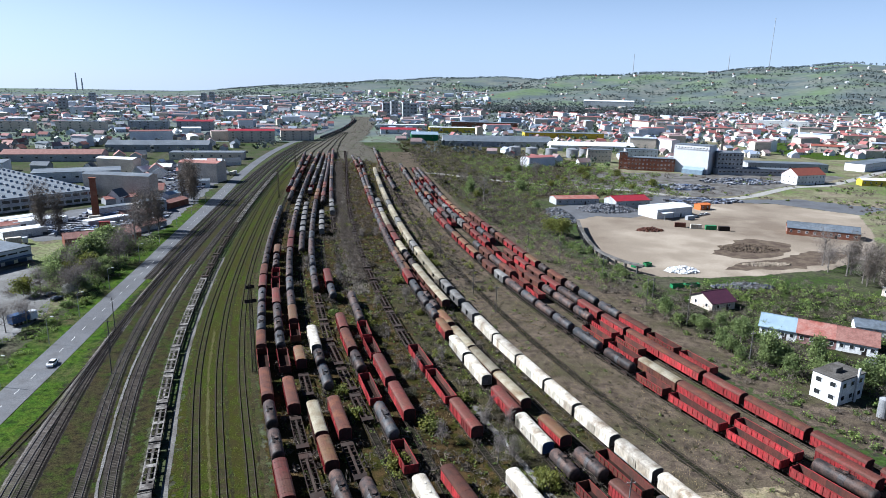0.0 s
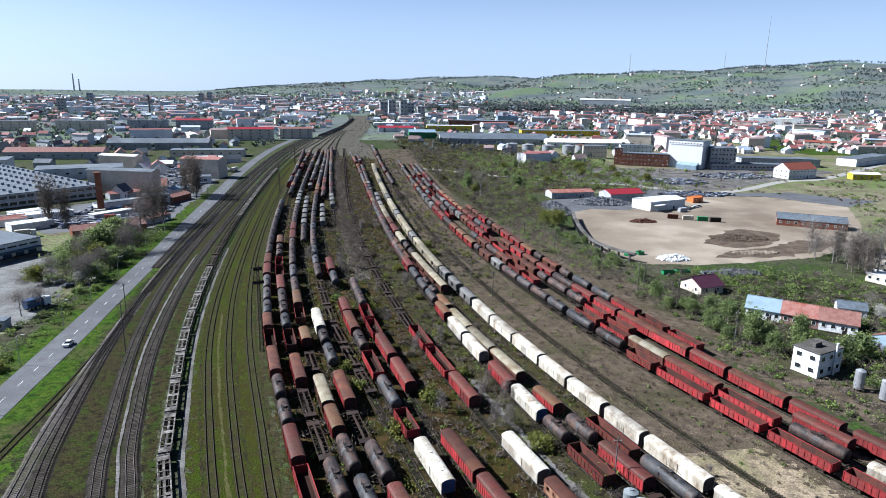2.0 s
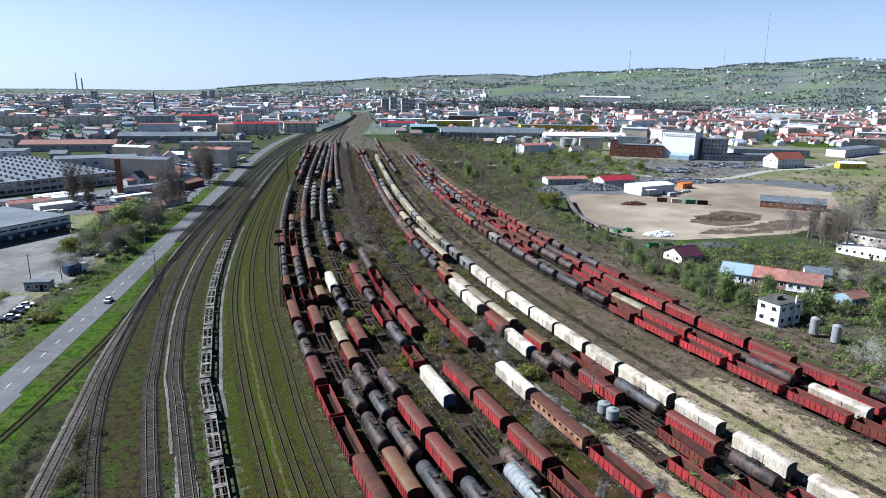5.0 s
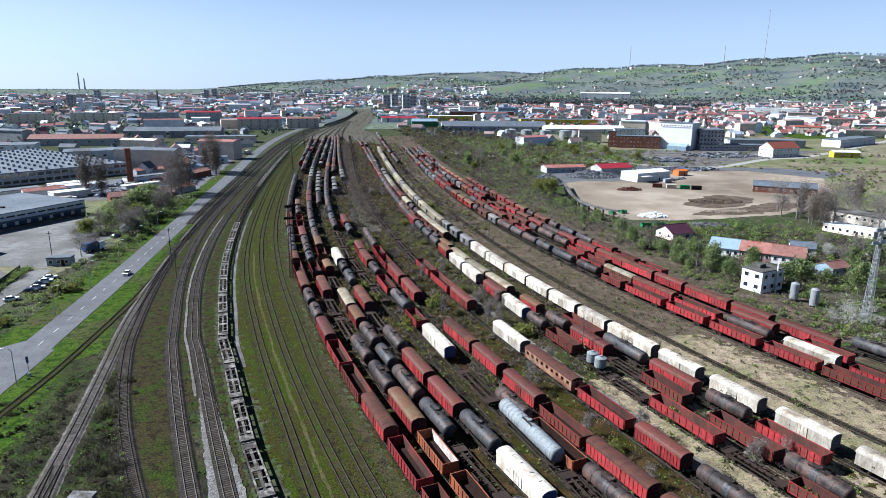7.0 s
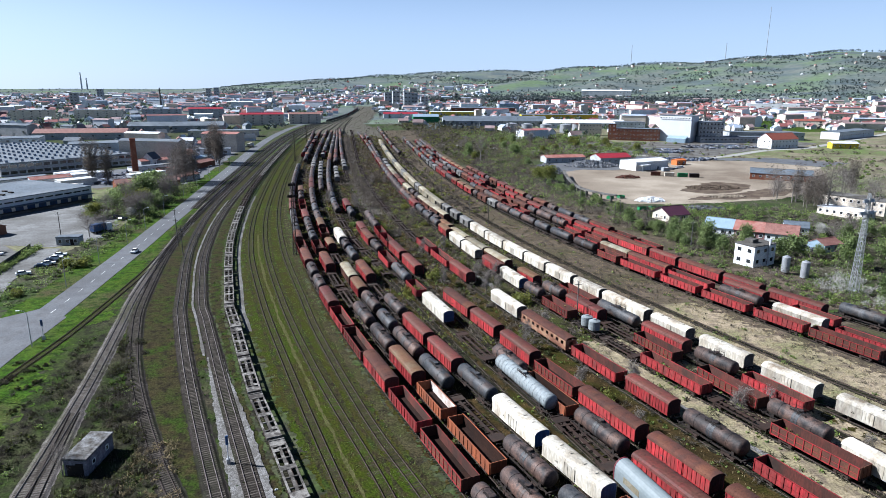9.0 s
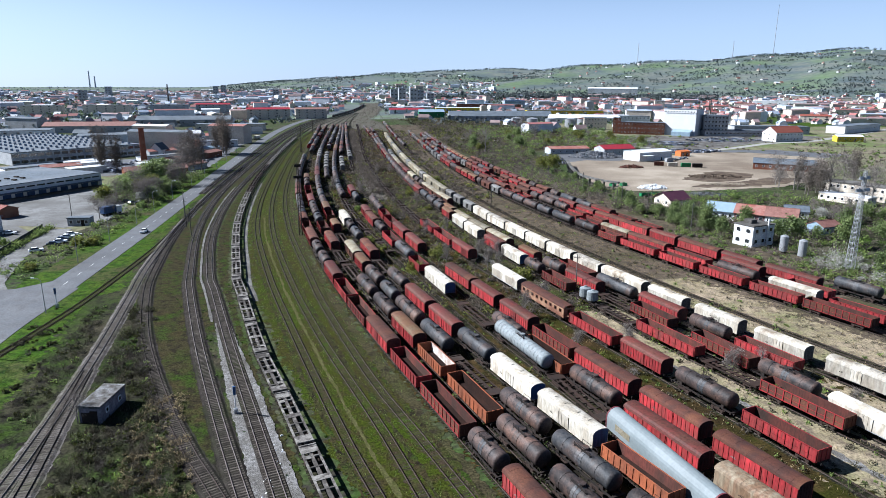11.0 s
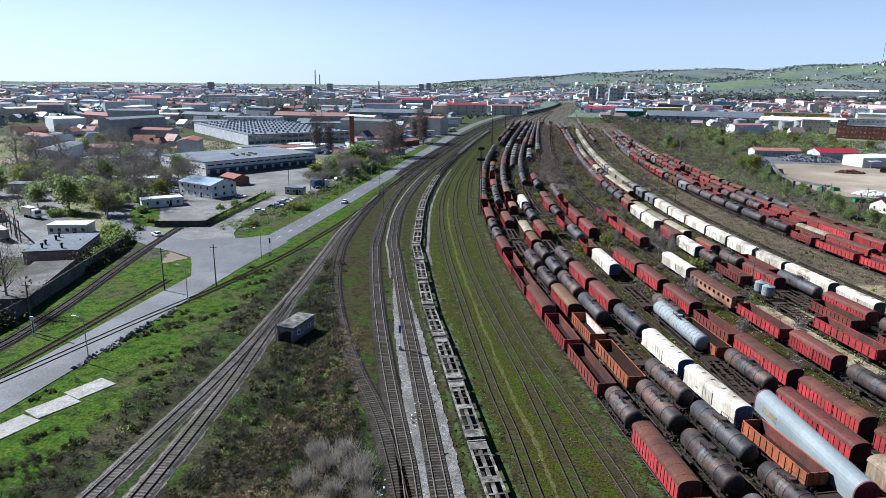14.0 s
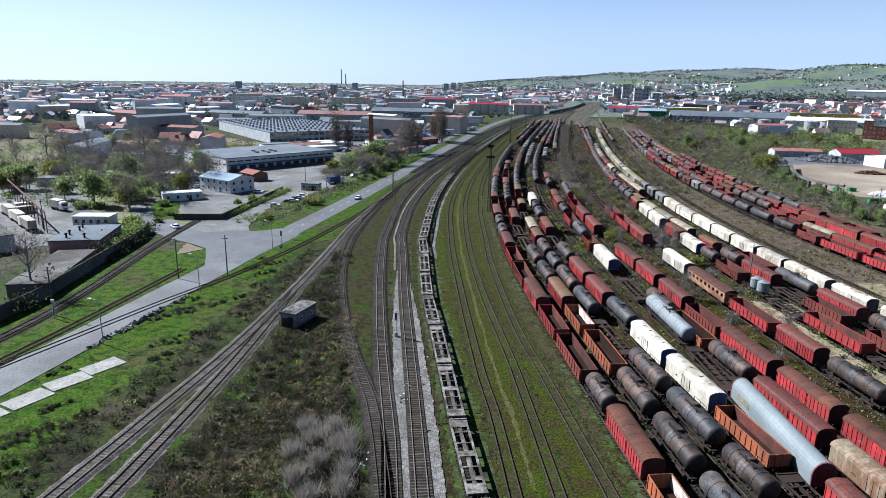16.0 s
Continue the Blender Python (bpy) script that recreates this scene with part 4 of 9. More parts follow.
patch("garden_grass", [(118, 118), (150, 100), (240, 60), (260, 140), (200, 180), (165, 205), (140, 200), (126, 190), (112, 170)], 0.004, M["scrub_soil"], "overgrown gardens of grass and scrub beside the sidings", "ground", 2.0)

# ---------------------------------------------------------------- roads
def ribbon(name, points, width, z, material, label, category, y_from=None, thick=0.0):
    x, y, h, run = curve(points, 5)
    nx_, ny_ = -np.sin(h), np.cos(h)
    L_, R_ = np.stack([x + nx_ * width / 2, y + ny_ * width / 2], 1), np.stack([x - nx_ * width / 2, y - ny_ * width / 2], 1)
    n = len(x)
    v = [(p[0], p[1], z) for p in L_] + [(p[0], p[1], z) for p in R_]
    f = [(i, n + i, n + i + 1, i + 1)[::-1] for i in range(n - 1)]
    if thick:
        v += [(p[0], p[1], z - thick) for p in L_] + [(p[0], p[1], z - thick) for p in R_]
        f += [(i, i + 1, 2 * n + i + 1, 2 * n + i) for i in range(n - 1)] + [(n + i + 1, n + i, 3 * n + i, 3 * n + i + 1) for i in range(n - 1)]
    return tagged(raw(name, v, f, [material]), label, category, kind="structure")


road = ribbon("road", ROAD, 8.6, 0.10, M["asphalt"], "grey two-lane asphalt road with worn centre dashes", "road", thick=0.16)
side_road = ribbon("side_road", [(-86, 56), (-100, 59), (-118, 66.5), (-135, 77.5), (-154, 97), (-174, 116), (-200, 150), (-230, 200)], 11, 0.094, M["asphalt"], "asphalt side road leaving the junction", "road", thick=0.15)
ribbon("lane", [(60, 560), (130, 500), (190, 466), (219, 452), (244, 424), (268, 412), (305, 428), (366, 470), (411, 484), (473, 526), (599, 620), (760, 740)], 8, 0.05, M["slab"], "pale concrete lane past the scrap yard", "road", thick=0.1)
patch("junction_apron", [(-90, 36), (-82, 30), (-81, 75), (-91, 82), (-97, 76), (-104, 74), (-112, 70), (-121, 61), (-108, 56), (-100, 52), (-96, 46)], 0.098, M["asphalt"], "wide asphalt apron of the junction", "road")
patch("lot_entry", [(-98, 74), (-112, 69), (-124, 76), (-119, 96), (-121, 150), (-114, 150), (-111, 110), (-103, 82)], 0.086, M["concrete_yard"], "dusty concrete entry of the factory lot", "pavement")
patch("gravel_corner", [(-100, 51), (-109, 56), (-104, 44)], 0.09, M["dirt"], "broken gravel at the road corner", "pavement", 0.4)
patch("factory_yard", [(-150, 160), (-118, 152), (-107, 160), (-107, 186), (-114, 206), (-128, 231), (-148, 262), (-172, 284), (-180, 260), (-160, 178)], 0.04, M["concrete_yard"], "pale concrete factory yard", "pavement")
patch("house_yard", [(-172, 120), (-150, 100), (-124, 92), (-122, 140), (-140, 160), (-172, 160)], 0.03, M["concrete_yard"], "pale paved yard round the blue-roofed house", "pavement", 0.5)
patch("corner_grass", [(-158, 105), (-162, 118), (-150, 112), (-143, 101), (-133, 84), (-141, 84)], 0.1, M["lawn"], "fresh grass corner beside the side road", "ground", 0.5)
patch("left_yard", [(-260, 130), (-215, 60), (-150, 36), (-140, 48), (-170, 88), (-230, 150)], 0.03, M["concrete_yard"], "pale concrete haulage yard", "pavement", 0.5)

ribbon("road_south", [(-82, -140), (-82.6, -80), (-83.2, -32), (-84.2, -1), (-85, 19), (-85.6, 40)], 8.9, 0.106, M["asphalt_pale"], "bleached rough asphalt of the southern road", "road", thick=0.1)
# worn dashes of the centre line, each a thin strip
dash = bmesh.new()
box(dash, -1.5, 1.5, -0.07, 0.07, 0, 0.006)
rc = curve(ROAD, 5)
first = part("road_dash", dash, M["paint_line"], road)
first.matrix_basis = pose(*at_run(rc, 220)[:2], 0.101, rz=math.degrees(at_run(rc, 220)[2]))
for s in np.arange(229, 620, 9.0):
    x, y, h = at_run(rc, s)
    share(first, Matrix.Translation((x, y, 0.101)) @ Matrix.Rotation(h, 4, "Z"), road)
slab = bmesh.new()
box(slab, -3.15, 3.15, -2.0, 2.0, 0, 0.12)
apron = empty("concrete_slabs", "row of pale concrete slabs lying in the grass", "paving")
apron.matrix_basis = pose(0, 0, 0.0)
s0 = part("slab", slab, M["slab"], apron)
s0.matrix_basis = pose(-71.4, -23.3, 0.01, rz=70)
share(s0, pose(-72.7, -29.7, 0.02, rz=67), apron)
share(s0, pose(-74.0, -36.3, 0.01, rz=75), apron)
share(s0, pose(-75.7, -42.9, 0.0, rz=73), apron)

# ---------------------------------------------------------------- tracks
RAILP = ((-0.07, 0), (0.07, 0), (0.035, 0.04), (0.035, 0.16), (-0.035, 0.16), (-0.035, 0.04))


def offset_line(cv, off):
    x, y, h, _ = cv
    return x - np.sin(h) * off, y + np.cos(h) * off


def track(points, near, label, ballast=None, bright=False, sleepers_to=330.0, name="railway_track", bed=3.4, thin=0.12, sink=0.0, bed_mat=None):
    cv = curve(points, 6)
    x, y, h, run = cv
    root = empty(name, label, "railway track")
    root["kind"] = "structure"
    z0 = 0.0
    if ballast:
        z0 = 0.16
        v, f = [], []
        rim = []
        for off, z in ((-bed / 2 - 0.5, 0.014), (-bed / 2 - 0.1, 0.02), (-bed / 2 + 0.3, z0 + 0.07), (bed / 2 - 0.3, z0 + 0.07), (bed / 2 + 0.1, 0.02), (bed / 2 + 0.5, 0.014)):
            rim += [1.0 if z < 0.015 else 0.0] * len(x)
            ox, oy = offset_line(cv, off)
            v += [(a, b, z) for a, b in zip(ox, oy)]
        n = len(x)
        for k in range(5):
            f += [(k * n + i, k * n + i + 1, (k + 1) * n + i + 1, (k + 1) * n + i) for i in range(n - 1)]
        f = [q[::-1] for q in f]
        rimmed(raw("ballast", v, f, [ballast], root), rim)
        if bed > 4:
            v, f = [], []
            for off in (-1.55, 1.55):
                ox, oy = offset_line(cv, off)
                v += [(a, b, z0 + 0.082) for a, b in zip(ox, oy)]
            f = [(n + i, n + i + 1, i + 1, i) for i in range(n - 1)]
            raw("track_bed", v, f, [M["ballast"]], root)
    else:
        v, rim = [], []
        for off, r_ in ((-1.6, 1.0), (-0.6, 0.0), (0.6, 0.0), (1.6, 1.0)):
            ox, oy = offset_line(cv, off)
            v += [(a, b, 0.012) for a, b in zip(ox, oy)]
            rim += [r_] * len(x)
        n = len(x)
        rimmed(raw("cinder_bed", v, [(k * n + n + i, k * n + n + i + 1, k * n + i + 1, k * n + i) for k in range(3) for i in range(n - 1)], [bed_mat or M["bed"]], root), rim)
    for side in (-0.75, 0.75):
        v, f = [], []
        n = len(x)
        for dy, dz in RAILP:
            ox, oy = offset_line(cv, side + dy)
            v += [(a, b, z0 + 0.10 + dz) for a, b in zip(ox, oy)]
        for k in range(6):
            for i in range(n - 1):
                f.append((k * n + i, k * n + i + 1, ((k + 1) % 6) * n + i + 1, ((k + 1) % 6) * n + i))
        raw("rail", v, f, [M["rail_bright"] if bright else M["rail"]], root)
    ss = np.arange(0.3, run[-1], 0.63)
    rng = np.random.default_rng(int(abs(points[0][0]) * 10))
    sx, sy, sh = np.interp(ss, run, x), np.interp(ss, run, y), np.interp(ss, run, h) + rng.normal(0, 0.015, len(ss))
    keep = (sy < sleepers_to)
    if not ballast:
        keep &= rng.random(len(ss)) > thin
    sx, sy, sh = sx[keep], sy[keep], sh[keep]
    c, s = np.cos(sh), np.sin(sh)
    corners = np.array([(-0.13, -1.27), (0.13, -1.27), (0.13, 1.27), (-0.13, 1.27)])
    V = np.zeros((len(sx), 8, 3))
    for k, (a, b) in enumerate(corners):
        for top in (0, 1):
            V[:, k + 4 * top] = np.stack([sx + a * c - b * s, sy + a * s + b * c, np.full(len(sx), z0 + (0.10 - sink if top else -0.06))], 1)
    F = (np.arange(len(sx))[:, None, None] * 8 + np.array(BOX_F[1:])[None]).reshape(-1, 4)
    if len(sx):
        tagged(raw("sleepers", V.reshape(-1, 3).tolist(), F.tolist(), [M["sleeper"] if ballast else M["sleeper_dark"]], root), kind="stuff")
    return root


for key, label, bal, br in (("a", "rusty branch track on brown ballast joining the running line", "ballast", False), ("b", "running track on brown ballast curving away", "ballast", True),
                            ("c", "running track with pale gravel shoulders curving away", "ballast", True), ("d", "siding under the row of bleached flat wagons", None, False),
                            ("e", "disused rusty siding sunk in olive grass", None, False), ("f", "disused rusty siding sunk in thin grass", None, False),
                            ("g", "disused rusty siding with bare sleepers beside the wagons", None, False), ("h", "single track crossing the brushy verge", "ballast_grey", True),
                            ("i", "track leaving a turnout among dead brush", "ballast_grey", False), ("j", "single rusty track beside the road verge", None, False),
                            ("k", "siding below the concrete wall", "ballast", False), ("l", "rusty track beside the road in the grass", None, False)):
    track(extended(LEFT[key], near=60), 0, label, M[bal] if bal else None, br, 300.0, bed=3.2, thin=0.62 if key in "efjl" else 0.35, sink=0.085 if not bal else 0.0, bed_mat=M["bed_grass"] if key in "efgjl" else None)
for r in RAKES:
    track(extended(r[0], near=90), 0, "siding in dark soil under stored wagons", None, False, 170.0, sink=0.065)
yg = np.arange(-135, 48, 3.0)
taper = np.stack([np.interp(yg, [-25, 12, 45], [0.0, 0.4, 1.7]), 0 * yg], 1)
sheet("gravel_shoulder", line(LEFT["c"], -3.7, yg) + taper, line(LEFT["c"], -0.95, yg), 0.15, M["ballast_new"], "pale gravel shoulder beside the running track", "gravel", 0.08, 1, 0.45)
sheet("gravel_shoulder", line(LEFT["c"], 0.95, yg), line(LEFT["c"], 3.3, yg) - taper, 0.15, M["ballast_new"], "pale gravel shoulder below the flat wagons", "gravel", 0.08, 1, 0.45)
yt = np.arange(46, 250, 4.0)
sheet("cable_trough", line(LEFT["c"], -2.75, yt), line(LEFT["c"], -2.05, yt), 0.13, M["ballast_new"], "pale concrete cable trough between the running tracks", "cable trough", 0.12, 1, 0.06)
yd = np.arange(640, 1660, 20.0)
sheet("throat_ground", line(LEFT["b"], 3, yd), line(LEFT["b"], 3, yd) + np.stack([np.interp(yd, [640, 760, 900, 1120, 1660], [110, 100, 70, 58, 56]), 0 * yd], 1), 0.01, M["throat_soil"], "grey-brown trackside ground of the station throat", "ground", 4.0, 6, 12.0)
for k in range(5):
    tx = [(float(np.interp(yy, [640, 760, 900, 1080], np.array([-70, -66, -54, -36]) + np.array([12, 9, 6, 3]) * k)), yy) for yy in (640.0, 700.0, 760.0, 830.0, 900.0, 980.0, 1080.0)]
    track(tx, 0, "converging rusty track of the station throat", None, False, 300.0)
patch("goods_yard", [(-112, 300), (-109, 340), (-113, 420), (-120, 560), (-150, 640), (-200, 600), (-176, 480), (-150, 400), (-215, 330), (-160, 296)], 0.02, M["asphalt"], "grey trade yard between sheds beside the road", "pavement", 2.0)
sheet("east_straw", line(R14, 24, yb[yb < 330]), line(R14, 52, yb[yb < 330]), -0.004, M["dry_brown"], "dry grass beside the outer sidings", "ground", 3.0, 4, 6.0)
patch("east_waste", [(78, 318), (68, 400), (62, 480), (56, 640), (48, 800), (110, 780), (150, 690), (176, 560), (206, 470), (190, 428), (130, 416), (116, 380), (114, 330)], 0.0, M["weed_soil"], "brown waste ground under scrub beside the yard", "ground", 3.0, 6.0)
patch("east_pasture", [(62, 440), (80, 700), (60, 1000), (420, 1000), (900, 900), (1000, 600), (760, 380), (520, 210), (380, 130), (300, 110), (262, 150), (262, 250), (300, 300), (332, 350), (300, 400), (262, 404), (130, 420)], -0.01, M["pasture"], "pale spring pasture and waste ground east of the yard", "ground", 3.0)
ym = np.arange(-110, 250, 5.0)
yn, yf = ym[ym < 52], ym[ym > 40]
sheet("yard_straw", line(RAKES[9][0], -2.5, yn), line(R13, 3, yn), 0.003, M["straw"], "dry grass and weeds between the eastern sidings", "ground", 1.5, 8, 9.0)
sheet("weed_ground", line(RAKES[9][0], -2.5, yf), line(R13, 3, yf), 0.008, M["weed_soil"], "brown dead weeds between the farther sidings", "ground", 1.5, 8, 9.0)
yr = np.arange(200, 470, 6.0)
sheet("reed_strip_ground", line(RAKES[7][0], 2.2, yr), line(RAKES[9][0], -2.2, yr), 0.004, M["weed_soil"], "pale dry strip between two groups of sidings", "ground", 1.0, 2, 1.5)
# pale sheet added to lighten this ground the way haze would
patch("west_waste", [(-128, 62), (-150, 50), (-260, 60), (-420, 160), (-520, 330), (-330, 400), (-215, 330), (-150, 296), (-112, 290), (-104, 200), (-118, 90)], -0.012, M["pasture"], "rough grass and waste ground between the western yards, paled for haze", "ground", 2.0)
yp = np.arange(-100, 110, 4.0)
sheet("gravel_path", line(RAKES[9][0], 4.9, yp), line(RAKES[9][0], 7.3, yp), 0.012, M["ballast_new"], "pale gravel service path between the sidings", "path", 0.3, 1, 0.9)
track(line(R13, 13.2, np.arange(-100, 420, 12.0)).tolist(), 0, "empty rusty siding through the dry grass belt", None, False, 330.0)
patch("works_yard", [(176, 480), (232, 446), (262, 420), (300, 434), (360, 476), (410, 492), (470, 540), (430, 578), (352, 556), (300, 560), (236, 566), (190, 540)], 0.02, M["concrete"], "pale dusty yard in front of the mill", "pavement", 2.0)
patch("stock_yard", [(236, 386), (262, 402), (300, 396), (334, 352), (372, 372), (330, 410), (268, 410), (240, 424), (205, 440), (186, 420), (206, 394)], 0.015, M["asphalt"], "grey stock yard beside the white warehouse", "pavement", 2.0)
# running lines that fan out beside the main road
for off in (-4.6, -9.0):
    ox, oy = offset_line(curve(LEFT["b"], 40), -off)
    sel = [(float(a), float(b)) for a, b in zip(ox, oy) if 215 < b < 900]
    track(sel, 0, "running track on brown ballast in the station throat", M["ballast"], True, 300.0)

# ---------------------------------------------------------------- wagons
RT = 0.26            # rail top of a siding


def wheelset_bm():
    bm = bmesh.new()
    for s in (-0.75, 0.75):
        tube(bm, (0, s - 0.07, 0.46), (0, s + 0.07, 0.46), 0.46, 0.46, 12)
    tube(bm, (0, -0.98, 0.46), (0, 0.98, 0.46), 0.08, 0.08, 6)
    for s in (-1.02, 1.02):
        box(bm, -0.17, 0.17, s - 0.12, s + 0.12, 0.32, 0.62)
    return bm


LENGTH = {}


def running_gear(root, L, bogies, near, frame_too=True):
    """Underframe, wheels and buffers under a body of length L."""
    LENGTH[root.name] = L
    bm = bmesh.new()
    for s in (-0.95, 0.95):
        box(bm, -L / 2, L / 2, s - 0.08, s + 0.08, 0.92, 1.18)
    box(bm, -L / 2, L / 2, -0.18, 0.18, 0.9, 1.16)
    for k in np.linspace(-L / 2 + 0.15, L / 2 - 0.15, 7 if near > 1 else 2):
        box(bm, k - 0.08, k + 0.08, -1.2, 1.2, 0.98, 1.15)
    for s in (-1, 1):
        box(bm, s * L / 2 - 0.12, s * L / 2 + 0.12, -1.3, 1.3, 0.9, 1.22)
        if near == 1:
            for b in (-0.87, 0.87):
                tube(bm, (s * L / 2, b, 1.04), (s * (L / 2 + 0.55), b, 1.04), 0.1, 0.1, 6)
                tube(bm, (s * (L / 2 + 0.5), b, 1.04), (s * (L / 2 + 0.58), b, 1.04), 0.24, 0.24, 8)
    if frame_too:
        part("underframe", bm, M["frame"], root)
    ws = None
    if bogies and near:
        first = None
        for s in (-1, 1):
            cxx = s * (L / 2 - 2.6)
            if first is None:
                bg = bmesh.new()
                for e in (-1.08, 1.08):
                    box(bg, -1.25, 1.25, e - 0.09, e + 0.09, 0.46, 0.78)
                    for q in (-0.9, 0.9):
                        box(bg, q - 0.22, q + 0.22, e - 0.16, e + 0.16, 0.3, 0.72)
                box(bg, -0.3, 0.3, -1.1, 1.1, 0.5, 0.92)
                first = part("bogie", bg, M["wheel"], root)
                first.matrix_basis = pose(cxx, 0, 0)
                host = first
            else:
                host = share(first, pose(cxx, 0, 0), root)
            if near > 1:
                for q in (-0.9, 0.9):
                    if ws is None:
                        ws = part("wheelset", wheelset_bm(), M["wheel"], host)
                        ws.matrix_basis = pose(q, 0, 0)
                    else:
                        share(ws, pose(q, 0, 0), host)
    elif near:
        for s in (-1, 1):
            if ws is None:
                ws = part("wheelset", wheelset_bm(), M["wheel"], root)
                ws.matrix_basis = pose(s * L * 0.29, 0, 0)
            else:
                share(ws, pose(s * L * 0.29, 0, 0), root)
    if near > 1:
        bm = bmesh.new()
        tube(bm, (0, 0, 0), (0.5, 0, 0), 0.11, 0.09, 8)
        tube(bm, (0.5, 0, 0), (0.58, 0, 0), 0.25, 0.25, 12)
        b0 = None
        for s in (-1, 1):
            for b in (-0.87, 0.87):
                m = pose(s * L / 2, b, 1.04, rz=0 if s > 0 else 180)
                if b0 is None:
                    b0 = part("buffer", bm, M["frame"], root)
                    b0.matrix_basis = m
                else:
                    share(b0, m, root)


def slab_up(bm, rim, z0, z1, mi=0):
    """A plan outline, counter-clockwise, drawn upwards."""
    a = [bm.verts.new((x, y, z0)) for x, y in rim]
    b = [bm.verts.new((x, y, z1)) for x, y in rim]
    bm.faces.new(a[::-1]).material_index = mi
    bm.faces.new(b).material_index = mi
    for i in range(len(rim)):
        j = (i + 1) % len(rim)
        bm.faces.new((a[i], a[j], b[j], b[i])).material_index = mi


def arch(w, z0, rise, n=8, t=0.06):
    """Roof section: outer arc from right to left, then the inner one back."""
    outer = [(w / 2 * math.cos(math.pi * k / n), z0 + rise * math.sin(math.pi * k / n) ** 0.8) for k in range(n + 1)]
    return outer


def covered(label, wall, roof, ribs, near=2, L=14.2, door_open=0, end=None, smooth_wall=False, hatch=False, category="freight wagon"):
    root = empty("covered_wagon", label, category, "stored freight wagons")
    w, z0, z1, dw = 2.86, 1.15, 3.35, 2.6
    bm = bmesh.new()
    hw = w / 2
    t = 0.07
    box(bm, -L / 2, L / 2, -hw, hw, z0, z0 + 0.1)
    for s in (-1, 1):
        ya, yb_ = (hw - t, hw) if s > 0 else (-hw, -hw + t)
        for x0, x1 in ((-L / 2, -dw / 2), (dw / 2, L / 2)):
            box(bm, x0, x1, ya, yb_, z0 + 0.1, z1)
        box(bm, -dw / 2, dw / 2, ya, yb_, z1 - 0.22, z1)
        if not smooth_wall:
            for x in [x for x in np.arange(-L / 2 + 0.06, L / 2, 0.93) if abs(x) > dw / 2 + 0.05]:
                box(bm, x - 0.045, x + 0.045, min(s * hw, s * (hw + 0.07)), max(s * hw, s * (hw + 0.07)), z0 + 0.02, z1 - 0.04, 1)
        box(bm, -L / 2, L / 2, min(s * hw, s * (hw + 0.05)), max(s * hw, s * (hw + 0.05)), z0 - 0.05, z0 + 0.09, 1)
    prof = [(-hw + t, z0 + 0.1), (hw - t, z0 + 0.1), (hw - t, z1)] + [(y * (hw - t) / hw, z) for y, z in arch(w, z1, 0.72)][1:-1] + [(-hw + t, z1)]
    if not near:
        for s in (-1, 1):
            prism(bm, prof, s * L / 2 - (t if s > 0 else 0), s * L / 2 + (0 if s > 0 else t), 2)
    # unless given, the ends take the colours with shade painted in
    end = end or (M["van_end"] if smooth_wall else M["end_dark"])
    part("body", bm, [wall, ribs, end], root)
    for s in (-1, 1) if near else ():
        bm = bmesh.new()
        prism(bm, prof, s * L / 2 - (t if s > 0 else 0), s * L / 2 + (0 if s > 0 else t))
        for y in (-0.85, -0.28, 0.28, 0.85):
            box(bm, min(s * L / 2, s * (L / 2 + 0.06)), max(s * L / 2, s * (L / 2 + 0.06)), y - 0.05, y + 0.05, z0, z1 + 0.3)
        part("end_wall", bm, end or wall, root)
    if near > 1:
        bm = bmesh.new()
        box(bm, -0.45, 0.45, hw + 0.001, hw + 0.012, z0 + 0.8, z0 + 0.9)
        box(bm, -0.3, 0.2, hw + 0.001, hw + 0.012, z0 + 1.0, z0 + 1.08)
        mk = part("lettering", bm, M["white_dull"] if not smooth_wall else M["frame"], root)
        mk.matrix_basis = pose(3.25, 0, 0)
        share(mk, pose(-3.25, 0, 0, rz=180), root)
    bm = bmesh.new()
    outer, inner = arch(w + 0.16, z1 - 0.02, 0.80), arch(w + 0.04, z1 - 0.03, 0.74)[::-1]
    ribbed = [(y * 1.006, z + 0.018) for y, z in outer]
    stations = [(-L / 2 - 0.12, outer)]
    for x in np.arange(-L / 2 + 1.2, L / 2, 2.36) if near else ():
        stations += [(x - 0.04, outer), (x - 0.035, ribbed), (x + 0.035, ribbed), (x + 0.04, outer)]
    stations.append((L / 2 + 0.12, outer))
    rings = [[bm.verts.new((x, y, z)) for y, z in o + inner] for x, o in stations]
    for p, q in zip(rings, rings[1:]):
        for k in range(len(p)):
            bm.faces.new((p[k], p[(k + 1) % len(p)], q[(k + 1) % len(p)], q[k]))
    bm.faces.new(rings[0][::-1])
    bm.faces.new(rings[-1])
    part("roof", bm, roof, root)
    h0 = None
    for x in (-4.2, -1.6, 1.6, 4.2) if hatch and near > 1 else ():
        if h0 is None:
            bm = bmesh.new()
            box(bm, -0.24, 0.24, -0.3, 0.3, z1 + 0.7, z1 + 0.88)
            h0 = part("hatch", bm, roof, root)
            h0.matrix_basis = pose(x, 0, 0)
        else:
            share(h0, pose(x, 0, 0), root)
    d0 = None
